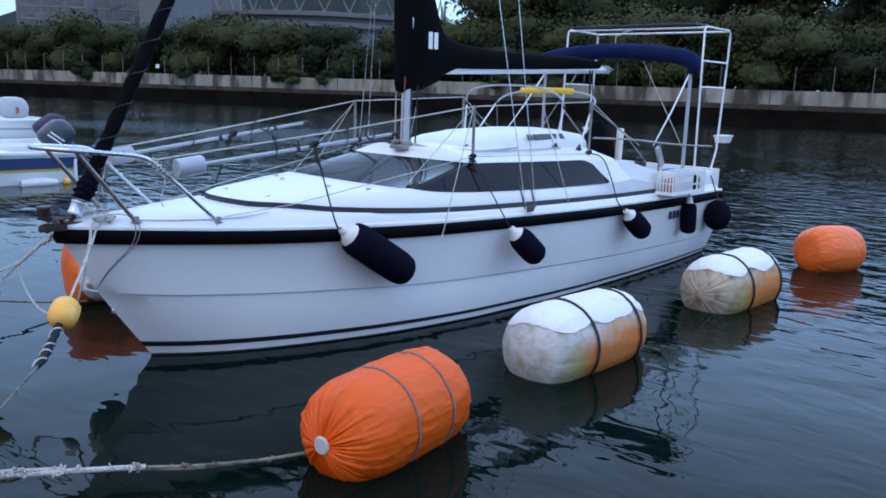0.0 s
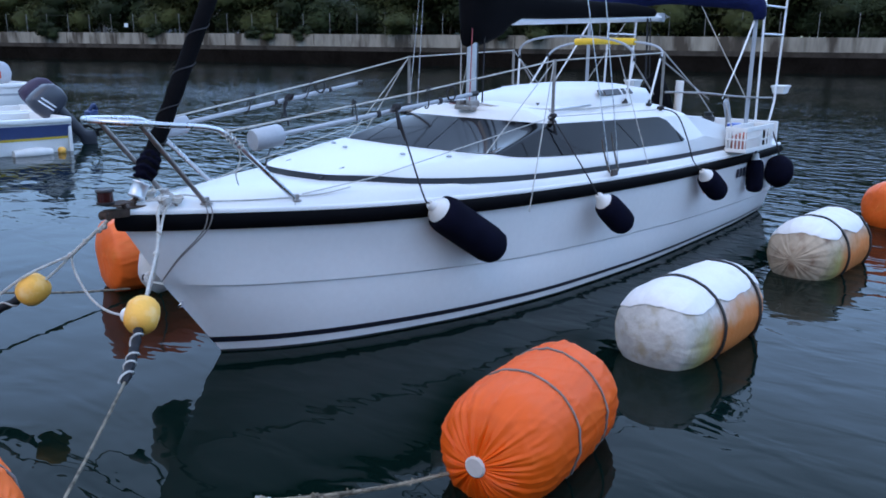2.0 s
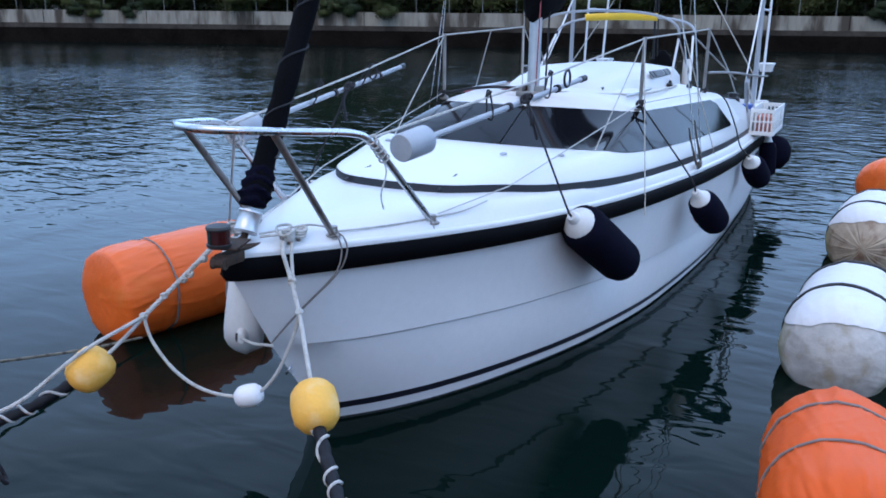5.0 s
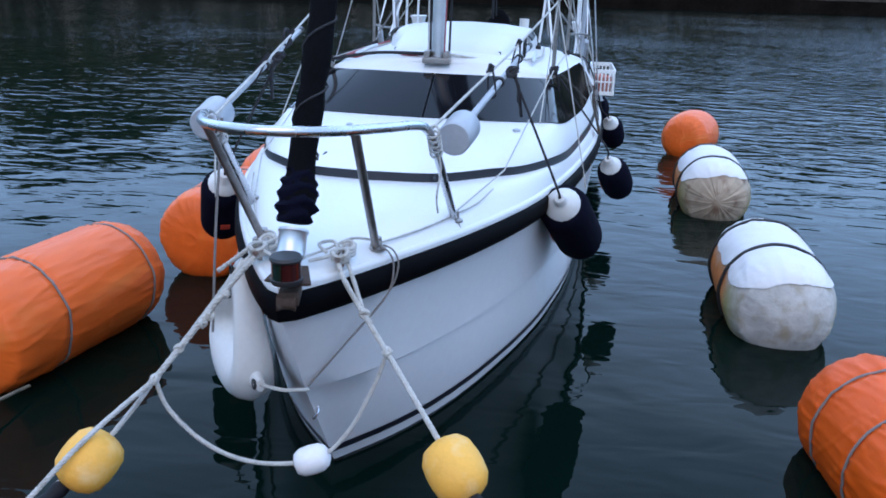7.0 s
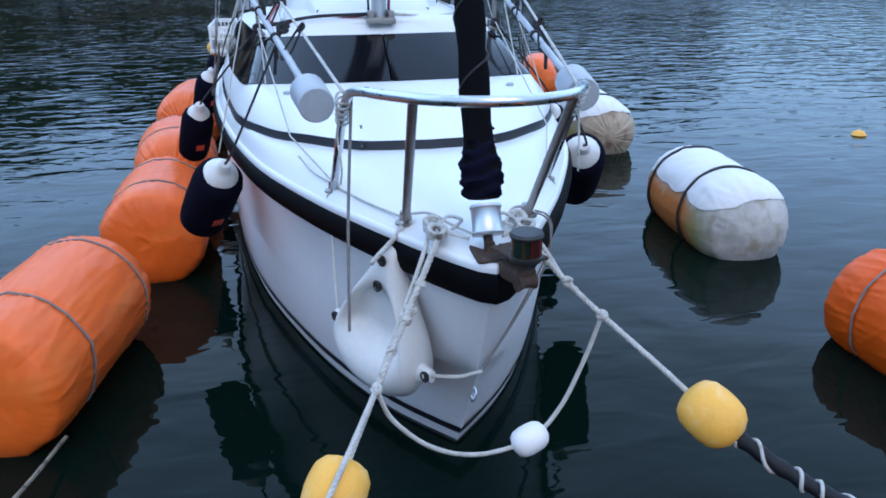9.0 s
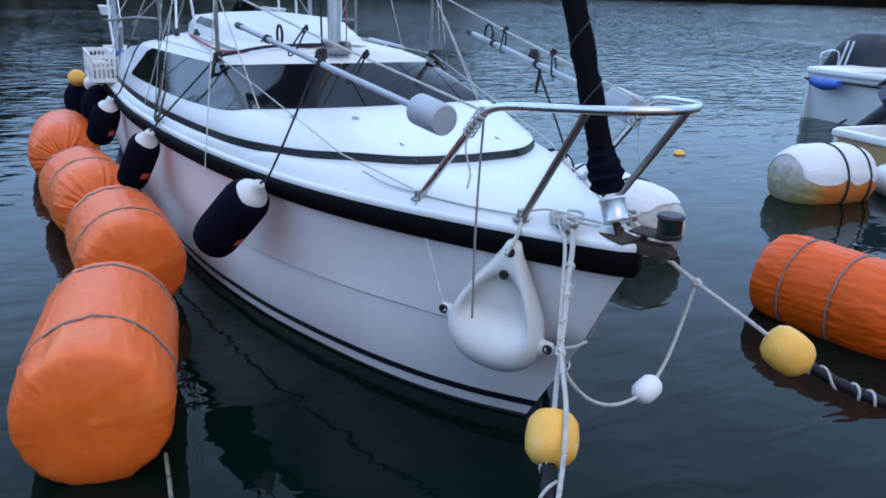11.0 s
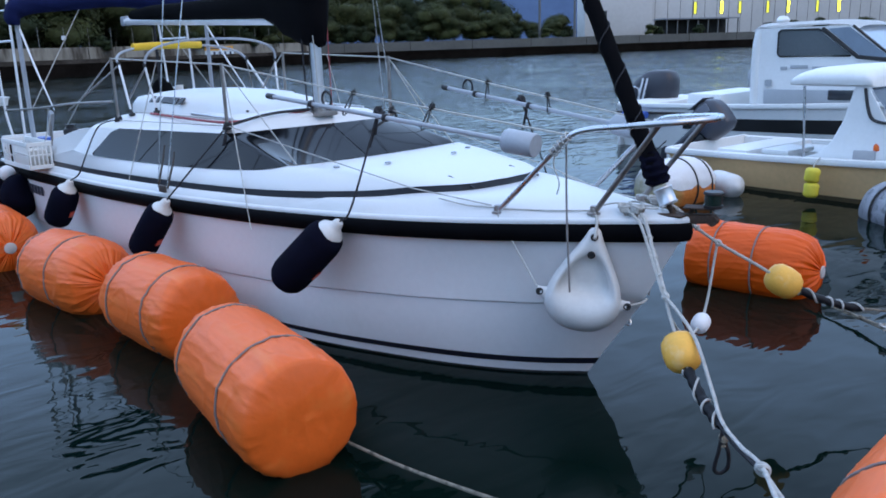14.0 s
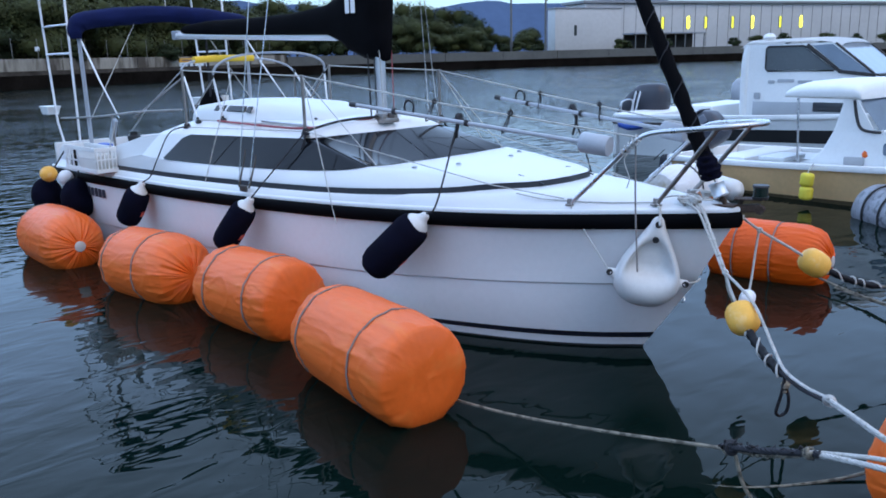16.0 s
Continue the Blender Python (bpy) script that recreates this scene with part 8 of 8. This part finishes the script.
# ---- the far bank ----
def on_far(s, back, z=0.0):
    a, b, d, out = bank_side(1)
    p = a + d * s + out * back
    return Vector((p.x, p.y, z))


def warehouse():
    a, b, d, out = bank_side(1)
    ang = math.degrees(math.atan2(d.y, d.x))
    w = thing("warehouse", "long pale warehouse with narrow lit yellow windows on the quay", "warehouse", at=tuple(on_far(48, 14, 2.3)))
    w.rotation_euler = (0, 0, radians(ang))
    # local x runs along the bank, y away from the water
    flat_box(w, "wall", (129, 6, 7.6), pose(71.5, 5, 3.8), "warehouse", 0.05, "pale metal clad wall")
    flat_box(w, "annex", (13.0, 2.4, 6.6), pose(6.5, 1.2, 3.3), "warehouse", 0.05, "lower pale annex")
    flat_box(w, "roof", (130, 7.0, 0.5), pose(71.5, 5, 7.9), "roofing", 0.1, "grey roof edge")
    flat_box(w, "annex_roof", (13.2, 2.6, 0.25), pose(6.5, 1.2, 6.75), "roofing", 0.05)
    for k in range(44):
        flat_box(w, "cladding_joint", (0.06, 0.05, 7.4), pose(15 + 2.6 * k, 1.98, 3.75), "greywall", 0.0)
    for s in (71.3, 77.0, 81.0, 87.3, 92.1, 99.0, 104.3):
        x = (s - 48) * 1.0
        bm = bmesh.new()
        box(bm, (0.55, 0.06, 2.0), pose(x, 1.95, 4.35))
        win = part("lit_window", bm, lamp_bright if s in (77.0, 92.1, 104.3) else lamp_window, w, "narrow lit yellow green window", smooth=False)
        bm = bmesh.new()
        for dx in (-0.33, 0.33):
            box(bm, (0.10, 0.10, 2.2), pose(x + dx, 1.94, 4.35))
        part("frame", bm, M["concretefar"], win, smooth=False)
    flat_box(w, "narrow_window", (0.5, 0.06, 1.7), pose(3.9, -0.02, 3.2), "darkpane", 0.0)
    sh = thing("shed", "low dark open shed on the far quay", "shed", at=tuple(on_far(57, 4.5, 2.3)))
    sh.rotation_euler = (0, 0, radians(ang))
    flat_box(sh, "roof", (14.4, 3.4, 0.22), pose(7, 1.6, 2.3), "roofing", 0.02)
    flat_box(sh, "back_wall", (14, 0.1, 2.2), pose(7, 3.1, 1.1), "darkwood", 0.0)
    for k in range(8):
        flat_box(sh, "post", (0.14, 0.14, 2.2), pose(0.1 + 1.97 * k, 0.1, 1.1), "concretefar", 0.0)


warehouse()
for s, back, h in ((34.9, 5, 13), (40.8, 5, 12)):
    p = on_far(s, back, 2.2)
    u = thing("utility_pole", "grey concrete utility pole on the far bank", "utility pole", "utility poles", at=tuple(p))
    bm = bmesh.new()
    tube(bm, [(0, 0, 0), (0, 0, h)], [0.20, 0.12], 10)
    part("pole", bm, M["concretefar"], u)
    flat_box(u, "crossarm", (1.8, 0.10, 0.12), pose(0, 0, h - 0.5), "concretefar", 0.0)
    bm = bmesh.new()
    lathe(bm, [(0.0, 0), (0.22, 0), (0.22, 0.7), (0.0, 0.75)], 12, pose(0.3, 0.1, h - 4.6))
    part("transformer", bm, M["concretefar"], u)


def tank():
    """A great round holder with a truss on its rim, behind the trees."""
    t = thing("storage_tank", "great round grey concrete tank with a lattice on its rim", "tank", at=(-150, 128, 2.2))
    bm = bmesh.new()
    lathe(bm, [(30.0, 0), (30.0, 11.2), (31.2, 11.4), (31.2, 12.3), (30.2, 12.5), (30.2, 13.3), (31.4, 13.5), (31.4, 14.3), (29.5, 14.5), (10, 15.8), (0, 16.0)], 72)
    part("shell", bm, M["concretefar"], t, "ringed grey shell", angle=20)
    for k in range(36):
        a0, a1 = 2 * math.pi * k / 36, 2 * math.pi * (k + 1) / 36
        bm = bmesh.new()
        p0, p1 = Vector((29 * math.cos(a0), 29 * math.sin(a0), 14.4)), Vector((29 * math.cos(a1), 29 * math.sin(a1), 14.4))
        q = (p0 + p1) / 2 + Vector((0, 0, 5.2))
        tube(bm, [p0, q, p1], 0.16, 5)
        part("truss", bm, M["post"], t)
    st = thing("steel_frame", "pale steel lattice frame of an industrial plant", "steel frame", at=(-170, 66, 2.2))
    for i in range(9):
        for j in range(2):
            bm = bmesh.new()
            tube(bm, [(i * 4.5 * 0.6, i * 4.5 * 0.8 + 0.0, 0), (i * 2.7, i * 3.6, 26)], 0.22, 5)
            part("column", bm, M["post"], st) if j == 0 else bm.free()
    for i in range(8):
        bm = bmesh.new()
        tube(bm, [(i * 2.7 - 4.6, i * 3.6 + 5.2, 0), (i * 2.7 - 4.6, i * 3.6 + 5.2, 24)], 0.20, 5)
        for z in (12, 15, 18, 21):
            tube(bm, [(i * 2.7 - 4.6, i * 3.6 + 5.2, z), (i * 2.7, i * 3.6, z)], 0.12, 4)
        part("rear_column", bm, M["post"], st)
    for k in range(7):
        flat_box(st, "vessel", (2.2, 2.2, 2.6 + 0.5 * (k % 3)), pose(2 + 2.7 * k, 4 + 3.6 * k, 11.0 + 1.3 * (k % 4)), "concretefar", 0.3)
    for k, z in enumerate((11, 13.5, 16, 18.5, 21, 24)):
        bm = bmesh.new()
        tube(bm, [(0, 0, z), (21.6, 28.8, z)], 0.18, 5)
        for i in range(8):
            tube(bm, [(i * 2.7, i * 3.6, z), ((i + 1) * 2.7, (i + 1) * 3.6, z + 2.5)], 0.10, 4)
        part("beam", bm, M["post"], st)
    flat_box(st, "plant_wall", (46, 6, 20), pose(0.8, 24, 10, 0, 0, 53), "concretefar", 0.1)
    flat_box(st, "plant_block", (10, 10, 18), pose(25, 20, 9), "concretefar", 0.1)


tank()


def hills():
    for name, x0, y0, x1, y1, tops, seed in (("hill_far", 900, 2900, 3600, 1500, (75, 150, 205, 190, 150, 205, 195, 220, 150, 100), 3), ("hill_left", -2600, 500, -1100, 2600, (40, 90, 200, 330, 380, 300, 180, 90, 60, 40), 7)):
        bm = bmesh.new()
        n = 60
        lo, hi, back = [], [], []
        for k in range(n + 1):
            f = k / n
            h = float(np.interp(f, np.linspace(0, 1, len(tops)), tops)) * (1 + 0.10 * noise.noise(Vector((f * 9, seed, 0))) + 0.05 * noise.noise(Vector((f * 30, seed, 2))))
            x, y = x0 + (x1 - x0) * f, y0 + (y1 - y0) * f
            out = Vector((y1 - y0, -(x1 - x0), 0)).normalized()
            if out.dot(Vector((x, y, 0))) > 0:
                out = -out
            lo.append(Vector((x, y, 1)) + out * 250)
            hi.append(Vector((x, y, h)))
            back.append(Vector((x, y, 1)) - out * 250)
        loft(bm, [lo, hi, back])
        # only the far range gets the haze-blue base colour
        tagged(part("backdrop_" + name, bm, M["hill" if seed == 3 else "nearhill"], None, smooth=True), "distant wooded hills, the far ones coloured blue for haze", "hill", kind="structure")


hills()
